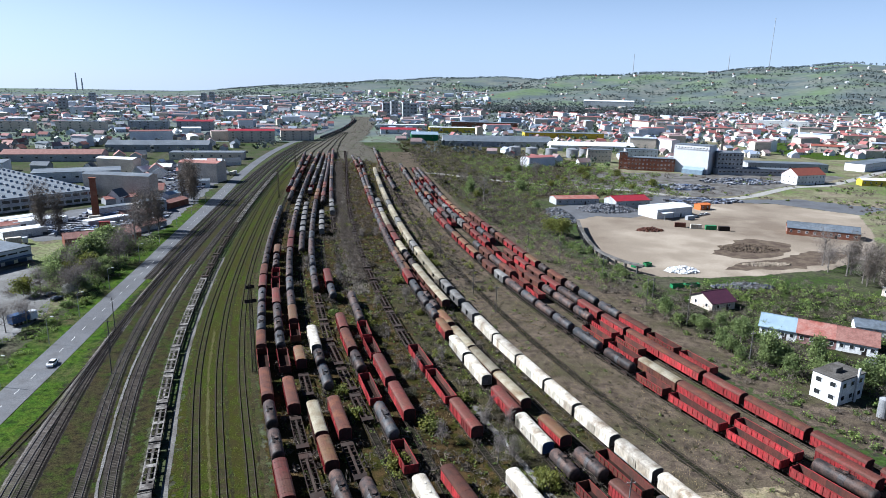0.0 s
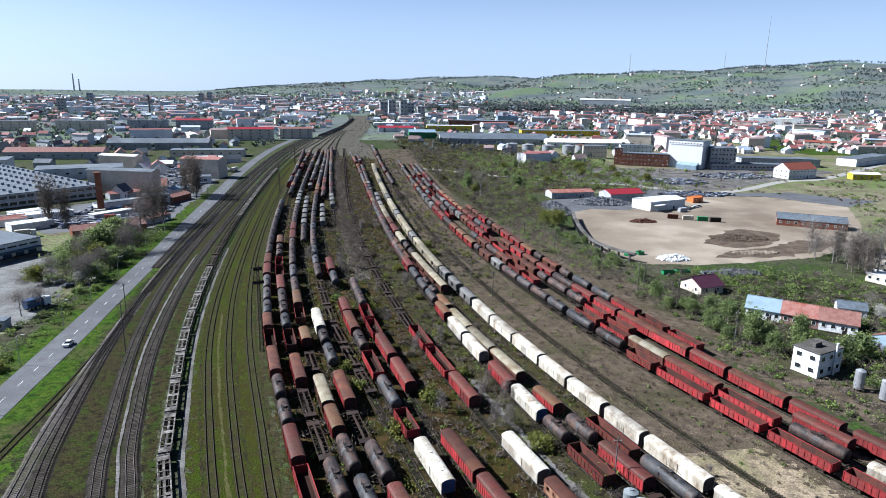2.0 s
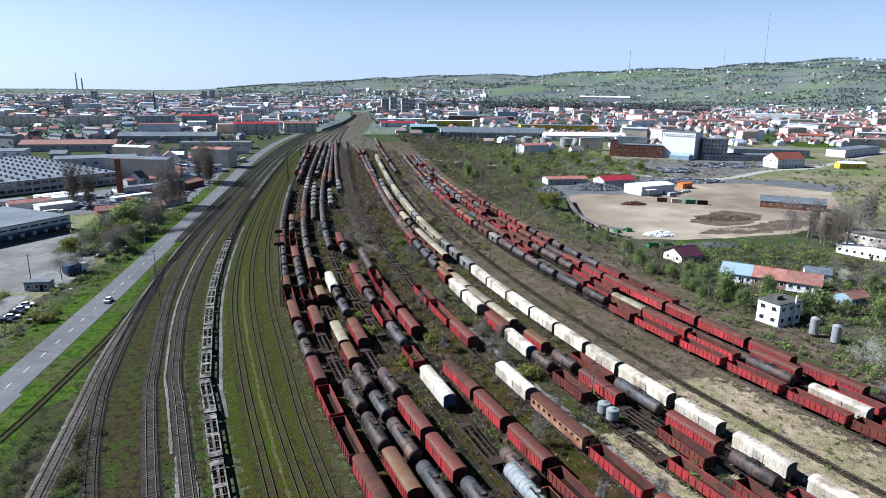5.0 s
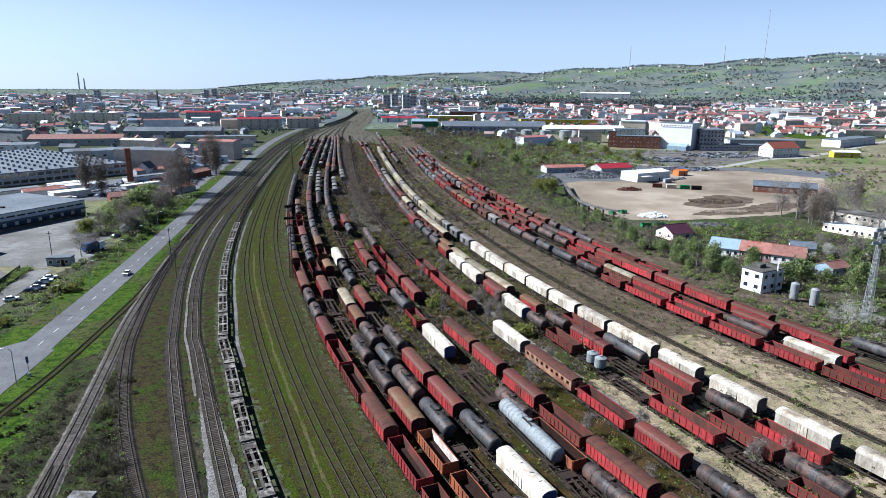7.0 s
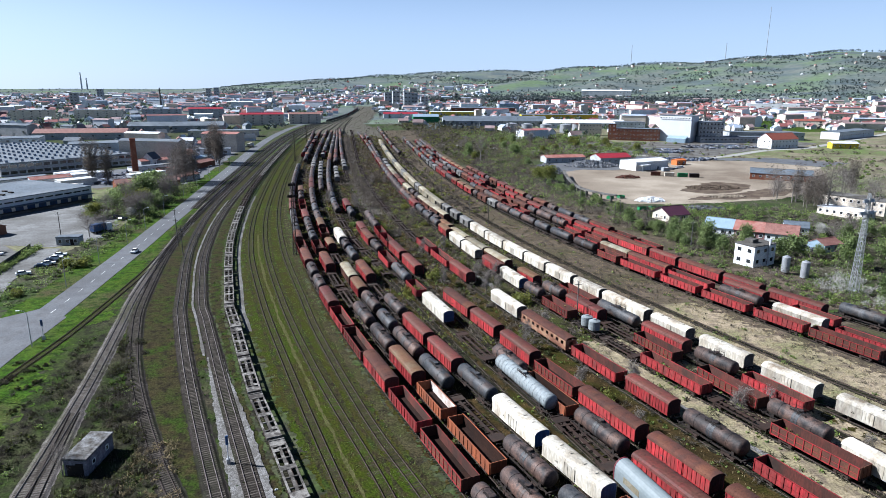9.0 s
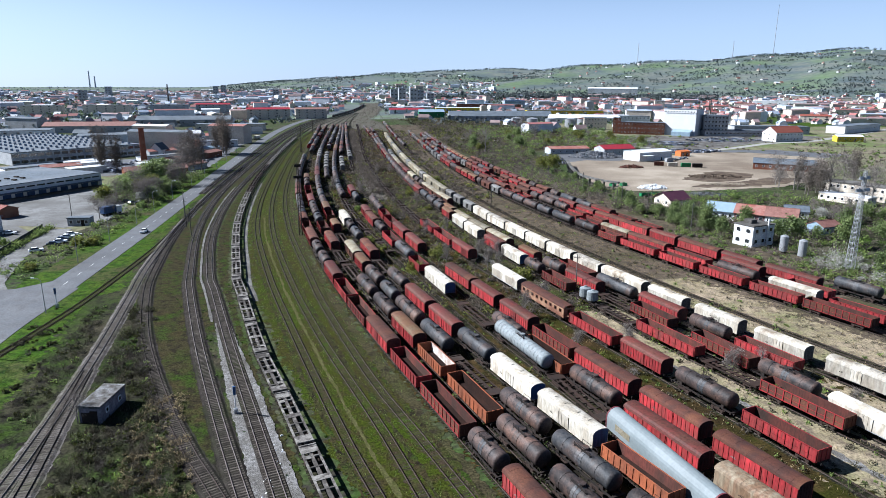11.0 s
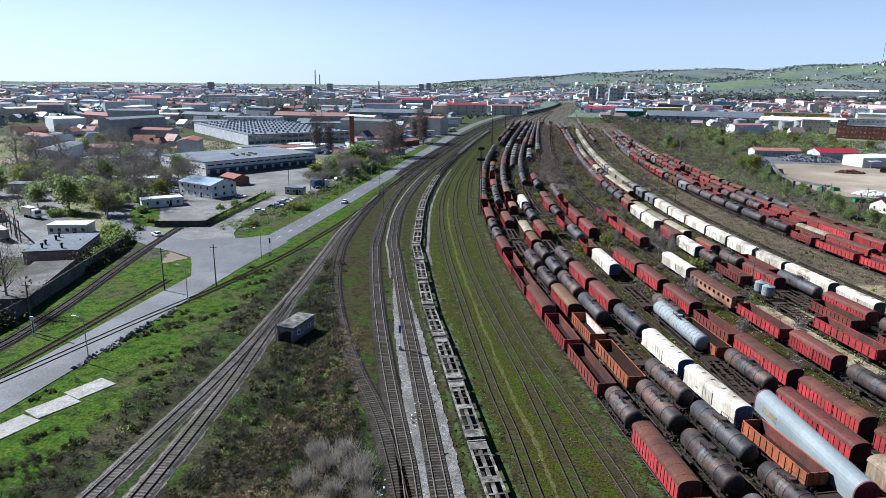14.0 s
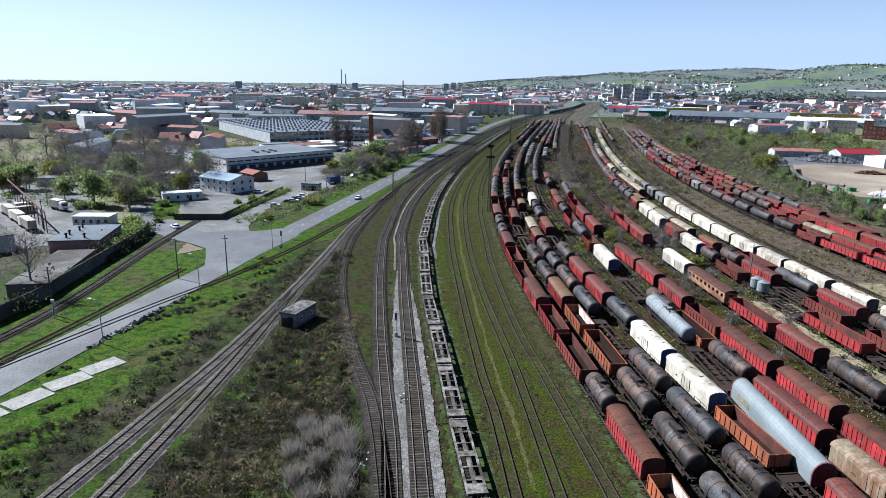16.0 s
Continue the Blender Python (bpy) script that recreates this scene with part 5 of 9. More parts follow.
    for s in (-1, 1) if near else ():
        shift = dw * 0.97 if door_open and s < 0 else 0
        m = pose(shift, s * (hw + 0.03), 0, rz=0 if s > 0 else 180)
        if d0 is None:
            bm = bmesh.new()
            rim = [(-dw / 2, 0), (dw / 2, 0)]
            for x in (dw / 2 - 0.05, 0.43, -0.43, -dw / 2 + 0.05):
                rim += [(x + 0.05, 0.05), (x + 0.05, 0.1), (x - 0.05, 0.1), (x - 0.05, 0.05)]
            slab_up(bm, rim, z0 + 0.08, z1 - 0.12)
            d0 = part("door", bm, wall, root)
            d0.matrix_basis = m
        else:
            share(d0, m, root)
    running_gear(root, L, False, near)
    return root


def gondola(label, wall, ribs, near=2, L=14.4, h=2.0, inside=None, category="freight wagon", rim=None, deck=None):
    root = empty("open_wagon", label, category, "stored freight wagons")
    w, z0 = 2.9, 1.15
    z1, hw, t = z0 + h, 1.45, 0.07
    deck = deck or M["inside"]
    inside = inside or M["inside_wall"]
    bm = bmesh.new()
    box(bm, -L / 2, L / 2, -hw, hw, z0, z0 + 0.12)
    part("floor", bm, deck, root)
    s0 = None
    for s in (-1, 1):
        m = pose(0, s * hw, 0, rz=0 if s > 0 else 180)
        if s0 is None:
            bm = bmesh.new()
            box(bm, -L / 2, L / 2, -t, 0, z0 + 0.1, z1)
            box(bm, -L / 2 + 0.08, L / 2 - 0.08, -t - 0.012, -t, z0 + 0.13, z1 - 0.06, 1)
            box(bm, -L / 2, L / 2, 0, 0.08, z1 - 0.12, z1 + 0.02, 2)
            box(bm, -L / 2, L / 2, 0, 0.08, z0 - 0.05, z0 + 0.12, 2)
            for x in np.linspace(-L / 2 + 0.1, L / 2 - 0.1, 11):
                prism(bm, [(0, z0), (0.13, z0), (0.09, z1 - 0.1), (0, z1 - 0.1)], x - 0.07, x + 0.07, 2)
            for x in np.linspace(-L / 2 + 0.1, L / 2 - 0.1, 11)[:-1]:
                prism(bm, [(0, z0 + 0.75), (0.03, z0 + 0.75), (0.03, z0 + 0.83), (0, z0 + 0.83)], x + 0.09, x + 1.3, 2)
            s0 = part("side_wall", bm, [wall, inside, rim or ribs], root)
            s0.matrix_basis = m
        else:
            share(s0, m, root)
    e0 = None
    for s in (-1, 1):
        m = pose(s * L / 2, 0, 0, rz=0 if s > 0 else 180)
        if e0 is None:
            bm = bmesh.new()
            rim_ = [(-t, hw), (-t, -hw), (0.02, -hw)]
            for y in (-1.35, -0.5, 0.5, 1.35):
                rim_ += [(0.02, y - 0.07), (0.1, y - 0.07), (0.1, y + 0.07), (0.02, y + 0.07)]
            slab_up(bm, rim_ + [(0.02, hw)], z0 + 0.05, z1 + 0.02)
            e0 = part("end_wall", bm, [wall, ribs], root)
            e0.matrix_basis = m
        else:
            share(e0, m, root)
    running_gear(root, L, True, near)
    return root


def tanker(label, shell, near=2, L=12.4, r=1.43, bogies=True, bands=False, category="tank wagon"):
    root = empty("tank_wagon", label, category, "stored tank wagons")
    zc = 1.28 + r
    bm = bmesh.new()
    e = L / 2 - 0.35
    lathe(bm, [(-e, 0.25 * r, zc), (-e + 0.08, 0.62 * r, zc), (-e + 0.25, 0.9 * r, zc), (-e + 0.5, r, zc), (e - 0.5, r, zc), (e - 0.25, 0.9 * r, zc), (e - 0.08, 0.62 * r, zc), (e, 0.25 * r, zc)], 20)
    if not near:
        tube(bm, (0, 0, zc + r - 0.1), (0, 0, zc + r + 0.4), 0.46, 0.44, 8)
    part("barrel", bm, shell, root, smooth=False).data.shade_smooth()
    if near > 1:
        b0 = None
        for x in (np.linspace(-e + 0.7, e - 0.7, 16) if bands else (-e * 0.55, 0.0, e * 0.55)):
            if b0 is None:
                bm = bmesh.new()
                lathe(bm, [(-0.07, r * 1.002, zc), (-0.06, r * 1.035, zc), (0.06, r * 1.035, zc), (0.07, r * 1.002, zc)], 20)
                b0 = part("band", bm, shell, root)
                b0.matrix_basis = pose(x, 0, 0)
            else:
                share(b0, pose(x, 0, 0), root)
    if near and not bands:
        bm = bmesh.new()
        lathe(bm, [(-0.62, r * 1.002, zc), (-0.62, r * 1.03, zc), (0.62, r * 1.03, zc), (0.62, r * 1.002, zc)], 20)
        part("spill_ring", bm, M["tank_black"], root, "oil-blackened ring below the dome", smooth=False)
    if near:
        bm = bmesh.new()
        tube(bm, (0, 0, zc + r - 0.1), (0, 0, zc + r + 0.34), 0.42, 0.42, 12)
        tube(bm, (0, 0, zc + r + 0.34), (0, 0, zc + r + 0.42), 0.5, 0.46, 12)
        part("dome", bm, shell, root)
    bm = bmesh.new()
    for k in (-1, 1):
        box(bm, -1.6, 1.6, k * 0.55 - 0.16, k * 0.55 + 0.16, zc + r + 0.02, zc + r + 0.06)
        for x in (-1.5, 0, 1.5):
            box(bm, x - 0.025, x + 0.025, k * 0.72 - 0.025, k * 0.72 + 0.025, zc + r - 0.3, zc + r + 0.55)
        box(bm, -1.5, 1.5, k * 0.72 - 0.02, k * 0.72 + 0.02, zc + r + 0.5, zc + r + 0.55)
    if near:
        part("walkway", bm, M["frame"], root)
    else:
        bm.free()
    if near > 1:
        bm = bmesh.new()
        for x in (-0.2, 0.2):
            tube(bm, (x, -r - 0.12, 1.1), (x, -0.75, zc + r + 0.1), 0.025, 0.025, 5)
        for k in range(8):
            f = k / 8
            box(bm, -0.2, 0.2, -r - 0.13 + f * (r - 0.63), -r - 0.09 + f * (r - 0.63), 1.1 + f * (zc + r - 1.0), 1.14 + f * (zc + r - 1.0))
        part("ladder", bm, M["frame"], root)
        bm = bmesh.new()
        box(bm, -0.25, 0.25, -1.05, 1.05, 1.1, 1.75)
        sd = part("saddle", bm, M["frame"], root)
        sd.matrix_basis = pose(-e * 0.75, 0, 0)
        share(sd, pose(e * 0.75, 0, 0), root)
    running_gear(root, L, bogies, near)
    return root


def flat(label, steel, near=2, L=16.6, category="flat wagon", step=1.9, deck=None, core=None, half=1.28):
    root = empty("flat_wagon", label, category, "empty flat wagons")
    bm = bmesh.new()
    t = 0.14 if deck else 0.075
    box(bm, -L / 2, L / 2, -t, t, 0.98, 1.26)
    sill = part("side_sill", bm, steel, root)
    sill.matrix_basis = pose(0, -half, 0)
    share(sill, pose(0, half, 0), root)
    bm = bmesh.new()
    if near > 1:
        box(bm, -L / 2, L / 2, -0.24, 0.24, 0.9, 1.2)
    else:
        xs = np.arange(-L / 2 + 0.2, L / 2 - 0.2, step)
        rim = [(-L / 2, -0.24)]
        for x in xs:
            rim += [(x, -0.24), (x, -1.14), (x + 1.8 * t, -1.14), (x + 1.8 * t, -0.24)]
        rim += [(L / 2, -0.24), (L / 2, 0.24)]
        for x in xs[::-1]:
            rim += [(x + 1.8 * t, 0.24), (x + 1.8 * t, 1.14), (x, 1.14), (x, 0.24)]
        rim += [(-L / 2, 0.24)]
        slab_up(bm, rim, 0.98, 1.22)
    part("centre_sill", bm, core or steel, root)
    c0 = None
    for x in np.arange(-L / 2 + 0.2, L / 2, step) if near > 1 else ():
        if c0 is None:
            bm = bmesh.new()
            box(bm, 0.01 - t, t - 0.01, -1.14, 1.14, 1.0, 1.23)
            c0 = part("cross_beam", bm, core or steel, root)
            c0.matrix_basis = pose(x, 0, 0)
        else:
            share(c0, pose(x, 0, 0), root)
    p0 = None
    for s in (-1, 1):
        if p0 is None:
            bm = bmesh.new()
            box(bm, -1.05, 1.05, -half - 0.12, half + 0.12, 1.262, 1.30)
            box(bm, -1.05, -0.8, -half - 0.12, half + 0.12, 1.30, 1.42)
            p0 = part("end_plate", bm, steel, root)
            p0.matrix_basis = pose(-L / 2 + 1.05, 0, 0)
        else:
            share(p0, pose(L / 2 - 1.05, 0, 0, rz=180), root)
    if deck:
        for x0, x1, y0, y1 in ((-L * 0.34, -L * 0.29, -1.13, -0.2), (-L * 0.04, L * 0.03, -1.13, 1.13)):
            bm = bmesh.new()
            box(bm, x0, x1, y0, y1, 1.235, 1.275)
            part("deck_plate", bm, deck, root)
    running_gear(root, L, True, near, False)
    return root


def big_van(label, near=2):
    """Long pale blue van with a rounded back and maroon ends."""
    L = 23.4
    root = empty("long_van", label, "freight wagon", "stored freight wagons")
    bm = bmesh.new()
    prof = [(-1.45, 1.1), (1.45, 1.1), (1.5, 2.2)] + [(1.5 * math.cos(math.pi * k / 12), 2.7 + 1.65 * math.sin(math.pi * k / 12)) for k in range(13)] + [(-1.5, 2.2)]
    prism(bm, prof, -L / 2, L / 2)
    part("body", bm, M["paleblue"], root)
    e0 = None
    for s in (-1, 1):
        if e0 is None:
            bm = bmesh.new()
            prism(bm, [(y * 1.03, 1.05 + (z - 1.1) * 1.03) for y, z in prof], 0, 0.22)
            for y in (-0.9, -0.3, 0.3, 0.9):
                box(bm, 0.22, 0.3, y - 0.08, y + 0.08, 1.1, 3.6)
            e0 = part("end_wall", bm, M["maroon"], root, "maroon end wall")
            e0.matrix_basis = pose(L / 2, 0, 0)
        else:
            share(e0, pose(-L / 2, 0, 0, rz=180), root)
    bm = bmesh.new()
    box(bm, -1.9, 1.9, 1.49, 1.53, 1.9, 2.9)
    p = part("panel", bm, M["cream"], root, "cream lettering panel")
    p.matrix_basis = pose(7.5, 0, 0)
    share(p, pose(-7.5, 0, 0, rz=180), root)
    running_gear(root, L, True, near)
    return root


def coach(label, near=2):
    L = 20.2
    root = empty("old_coach", label, "passenger coach", "stored freight wagons")
    w, z0, z1 = 2.9, 1.15, 3.35
    hw = w / 2
    bm = bmesh.new()
    n = 9
    xs = np.linspace(-L / 2 + 1.4, L / 2 - 1.4, n)
    for s in (-1, 1):
        ya, yb_ = sorted((s * hw, s * (hw - 0.07)))
        box(bm, -L / 2, L / 2, ya, yb_, z0, 2.15)
        box(bm, -L / 2, L / 2, ya, yb_, 2.95, z1)
        edges = [-L / 2] + [v for x in xs for v in (x - 0.5, x + 0.5)] + [L / 2]
        for a, b in zip(edges[::2], edges[1::2]):
            box(bm, a, b, ya, yb_, 2.15, 2.95)
    box(bm, -L / 2, L / 2, -hw, hw, z0 - 0.05, z0 + 0.1)
    for s in (-1, 1):
        box(bm, s * L / 2 - 0.07, s * L / 2 + 0.07, -hw, -0.45, z0, z1)
        box(bm, s * L / 2 - 0.07, s * L / 2 + 0.07, 0.45, hw, z0, z1)
        box(bm, s * L / 2 - 0.07, s * L / 2 + 0.07, -0.45, 0.45, 3.0, z1)
    part("body", bm, M["rust_cream"], root)
    bm = bmesh.new()
    o, i = arch(w + 0.14, z1 - 0.02, 0.7), arch(w + 0.02, z1 - 0.03, 0.64)
    prism(bm, o + i[::-1], -L / 2 - 0.15, L / 2 + 0.15)
    part("roof", bm, M["rust"], root, "rust-brown roof")
    f0 = None
    for x in xs:
        for s in (-1, 1):
            m = pose(x, s * (hw + 0.005), 2.55, rz=0 if s > 0 else 180)
            if f0 is None:
                bm = bmesh.new()
                for a, b, c, d in ((-0.5, 0.5, -0.4, -0.33), (-0.5, 0.5, 0.33, 0.4), (-0.5, -0.44, -0.33, 0.33), (0.44, 0.5, -0.33, 0.33)):
                    box(bm, a, b, -0.05, 0.02, c, d)
                f0 = part("window_frame", bm, M["rust"], root)
                f0.matrix_basis = m
            else:
                share(f0, m, root)
    running_gear(root, L, True, near)
    return root


def silo_wagon(label):
    root = empty("silo_wagon", label, "tank wagon", "stored tank wagons")
    L = 10.4
    v0 = None
    for x in (-2.4, 0.9):
        if v0 is None:
            bm = bmesh.new()
            tube(bm, (0, 0, 1.6), (0, 0, 3.7), 1.4, 1.4, 20)
            tube(bm, (0, 0, 3.7), (0, 0, 4.05), 1.4, 0.5, 20)
            tube(bm, (0, 0, 1.6), (0, 0, 1.1), 1.4, 0.6, 20)
            tube(bm, (0, 0, 4.05), (0, 0, 4.2), 0.4, 0.4, 12)
            v0 = part("vessel", bm, M["silver"], root, "dull silver upright vessel")
            v0.matrix_basis = pose(x, 0, 0)
        else:
            share(v0, pose(x, 0, 0), root)
    running_gear(root, L, False, 2)
    return root


M["rust_cream"] = mat("peeling_cream_and_rust", (0.2056, 0.1263, 0.07497), (0.144, 0.06312, 0.03748), 0.7, 0.8, grain=4, c3=(0.1028, 0.0437, 0.02678), s3=0.4)
M["white_in"] = mat("pale_wagon_inside", (0.4141, 0.3998, 0.3713), (0.2713, 0.2142, 0.1785), 0.7, 0.8, grain=4)
M["flat_dark"] = mat("blackened_flat_frame", (0.03927, 0.03427, 0.02999), (0.06426, 0.05712, 0.04998), 0.6, 0.85, grain=4, con=0.4, c3=(0.1856, 0.1714, 0.1571), s3=0.6, amount3=0.3)
KINDS = {}
for near, q in ((2, ""), (1, "m"), (0, "f")):
    KINDS["C" + q] = [covered("faded red covered wagon with a red-brown arched roof", M["red"], M["roof_red"], M["red_rib"], near),
                      covered("dull red covered wagon with rust-brown roof, a side door open", M["red"] if near else M["rust"], M["rust"], M["red_rib"] if near else M["rust"], near, door_open=1)]
    KINDS["B" + q] = [covered("red covered wagon with a rusted tan roof", M["red"], M["roof_tan"], M["red_rib"], near)]
    KINDS["Y" + q] = [covered("rusty wagon with a dull cream ribbed roof", M["rust"], M["cream"], M["rust"], near)]
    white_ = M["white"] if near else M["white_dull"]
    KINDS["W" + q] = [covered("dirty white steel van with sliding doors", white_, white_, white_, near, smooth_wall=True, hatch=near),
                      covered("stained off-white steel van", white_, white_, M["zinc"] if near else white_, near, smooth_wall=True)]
    KINDS["T" + q] = [tanker("grimy brown bogie tank wagon", M["tank"], near), tanker("oily black bogie tank wagon", M["tank_black"], near),
                      tanker("short dark two-axle tank wagon", M["tank"], near, L=9.6, bogies=False)]
    KINDS["G" + q] = [gondola("empty dark red open wagon with ribbed sides", M["red"], M["red_rib"], near),
                      gondola("empty rust-red open wagon", M["rust"], M["red_rib"], near)]
    KINDS["F" + q] = [flat("rusty skeletal flat wagon", M["flat_rust"], near)]
KINDS["Wb"] = [covered("white steel van with dark blue ends", M["white"], M["white"], M["white"], 2, end=M["blue"], smooth_wall=True, hatch=True)]
KINDS["K"] = [covered("cream steel van stained yellow-brown", M["cream"], M["cream"], M["cream"], 1, smooth_wall=True)]
KINDS["Kf"] = [covered("cream steel van stained yellow-brown", M["cream"], M["cream"], M["cream"], 0, smooth_wall=True)]
KINDS["Q"] = [covered("tan rust-streaked wagon with a curved ribbed roof", M["tan"], M["tan"], M["rust"], 2, smooth_wall=True)]
KINDS["X"] = [gondola("orange rusted open wagon with slanted sides", M["orange"], M["orange"], 2, h=1.85)]
KINDS["Go"] = [gondola("orange-ribbed open wagon with a pale inside", M["orange"], M["orange"], 2, inside=M["inside"])]
KINDS["Gw"] = [gondola("orange-ribbed open wagon with a bleached white inside", M["orange"], M["orange"], 2, inside=M["white_in"], deck=M["inside"])]
KINDS["S"] = [tanker("dull silver clad tank wagon with many bands", M["silver"], 2, L=20.0, r=1.5, bands=True)]
KINDS["L"] = [big_van("long pale blue van with maroon ends")]
KINDS["O"] = [coach("derelict passenger coach with peeling cream paint and no panes")]
KINDS["V"] = [silo_wagon("silver two-vessel silo wagon on a rusty frame")]
KINDS["Pf"] = [flat("bleached pale skeletal flat wagon", M["flat_pale"], 0, L=17.0, step=2.7, deck=M["flat_pale"], core=M["flat_dark"], half=1.14)]
KINDS["P"] = [flat("bleached pale skeletal flat wagon", M["flat_pale"], 2, L=17.0, step=2.7, deck=M["flat_pale"], core=M["flat_dark"], half=1.14)]
used = set()


def put_wagon(kind, m, L, rng, far):
    some = KINDS.get(kind + ("", "m", "f")[far], KINDS[kind])
    if kind == "T" and L < 12.4 and len(some) > 2:
        ob = some[2]
    else:
        ob = some[0] if len(some) == 1 or rng.random() < 0.6 else some[1]
    k = max(0.72, min(1.25, (L - (3.0 if kind in "WK" else 1.0 if kind == "P" else 2.0)) / LENGTH[ob.name]))
    flip = Matrix.Rotation(math.pi, 4, "Z") if rng.random() < 0.3 and kind not in "C" else Matrix()
    m = m @ flip @ Matrix.Diagonal((k, 1, 1, 1))
    if ob.name in used:
        return copy_thing(ob, m)
    used.add(ob.name)
    ob.matrix_basis = m
    return ob


rng = random.Random(5)
NEAR_END = {0: "Gw14.5", 1: "T14.5", 3: "F15.5", 5: "C19.0", 6: "Q18.5", 8: "C16.5", 9: "G15.5", 11: "W16.0", 13: "W16.0 W15.5"}
for number, (points, start, codes) in enumerate(RAKES):
    cv = curve(extended(points, near=45), 6)
    s = start + 45
    if number in NEAR_END:
        codes = NEAR_END[number] + " " + codes
        s -= sum(float(c.lstrip("CFGQTWYw")) for c in NEAR_END[number].split())
    for code in codes.split():
        kind = code.rstrip("0123456789.") if code[0] != "-" else "-"
        L = float(code.lstrip("-ABCDEFGHIJKLMNOPQRSTUVWXYZabow"))
        x, y, h = at_run(cv, s + L / 2)
        s += L
        if kind == "-":
            continue
        if y > 150 and number < 7 and kind in "CG" and rng.random() < 0.4:
            kind = "T"
        put_wagon(kind, Matrix.Translation((x, y, RT - 0.02)) @ Matrix.Rotation(h, 4, "Z"), L, rng, 0 if y < 50 else 1 if y < 170 else 2)
cv = curve(LEFT["d"], 6)
s = 2.0
while s < cv[3][-1] - 320:
    x, y, h = at_run(cv, s + 9)
    put_wagon("F" if 215 < y < 330 else "P", Matrix.Translation((x, y, RT + 0.14)) @ Matrix.Rotation(h, 4, "Z"), 18.2, rng, 0 if y < 110 else 2)
    s += 18.2
# a long train leaving along the running line
cv = curve(LEFT["c"], 6)
for s in np.arange(float(np.interp(930, cv[1], cv[3])), float(np.interp(1480, cv[1], cv[3])), 15.6):
    x, y, h = at_run(cv, s)
    put_wagon(rng.choice("TTGT"), Matrix.Translation((x, y, RT + 0.14)) @ Matrix.Rotation(h, 4, "Z"), 15.6, rng, 2)
for some in KINDS.values():
    for ob in some:
        if ob.name not in used:
            for o in [*ob.children_recursive, ob]:
                bpy.data.objects.remove(o)

# ---------------------------------------------------------------- buildings
PANES = {}


def pane(w, h, glass=True):
    """A window: a frame with a recessed pane, on a shared mesh; faces -y."""
    key = (round(w, 2), round(h, 2))
    if key not in PANES:
        bm = bmesh.new()
        f = min(0.12, w * 0.12)
        rings = []
        for a, b, y in ((w / 2, h / 2, 0.05), (w / 2, h / 2, -0.06), (w / 2 - f, h / 2 - f, -0.06), (w / 2 - f, h / 2 - f, -0.01)):
            rings.append([bm.verts.new(c) for c in ((-a, y, -b), (a, y, -b), (a, y, b), (-a, y, b))])
        for p, q in zip(rings, rings[1:]):
            for k in range(4):
                bm.faces.new((p[k], p[(k + 1) % 4], q[(k + 1) % 4], q[k])).material_index = 1
        bm.faces.new(rings[-1]).material_index = 0
        me = bpy.data.meshes.new("window")
        bm.to_mesh(me)
        bm.free()
        me.materials.append(M["glass"])
        me.materials.append(M["plaster"])
        PANES[key] = me
    return PANES[key]


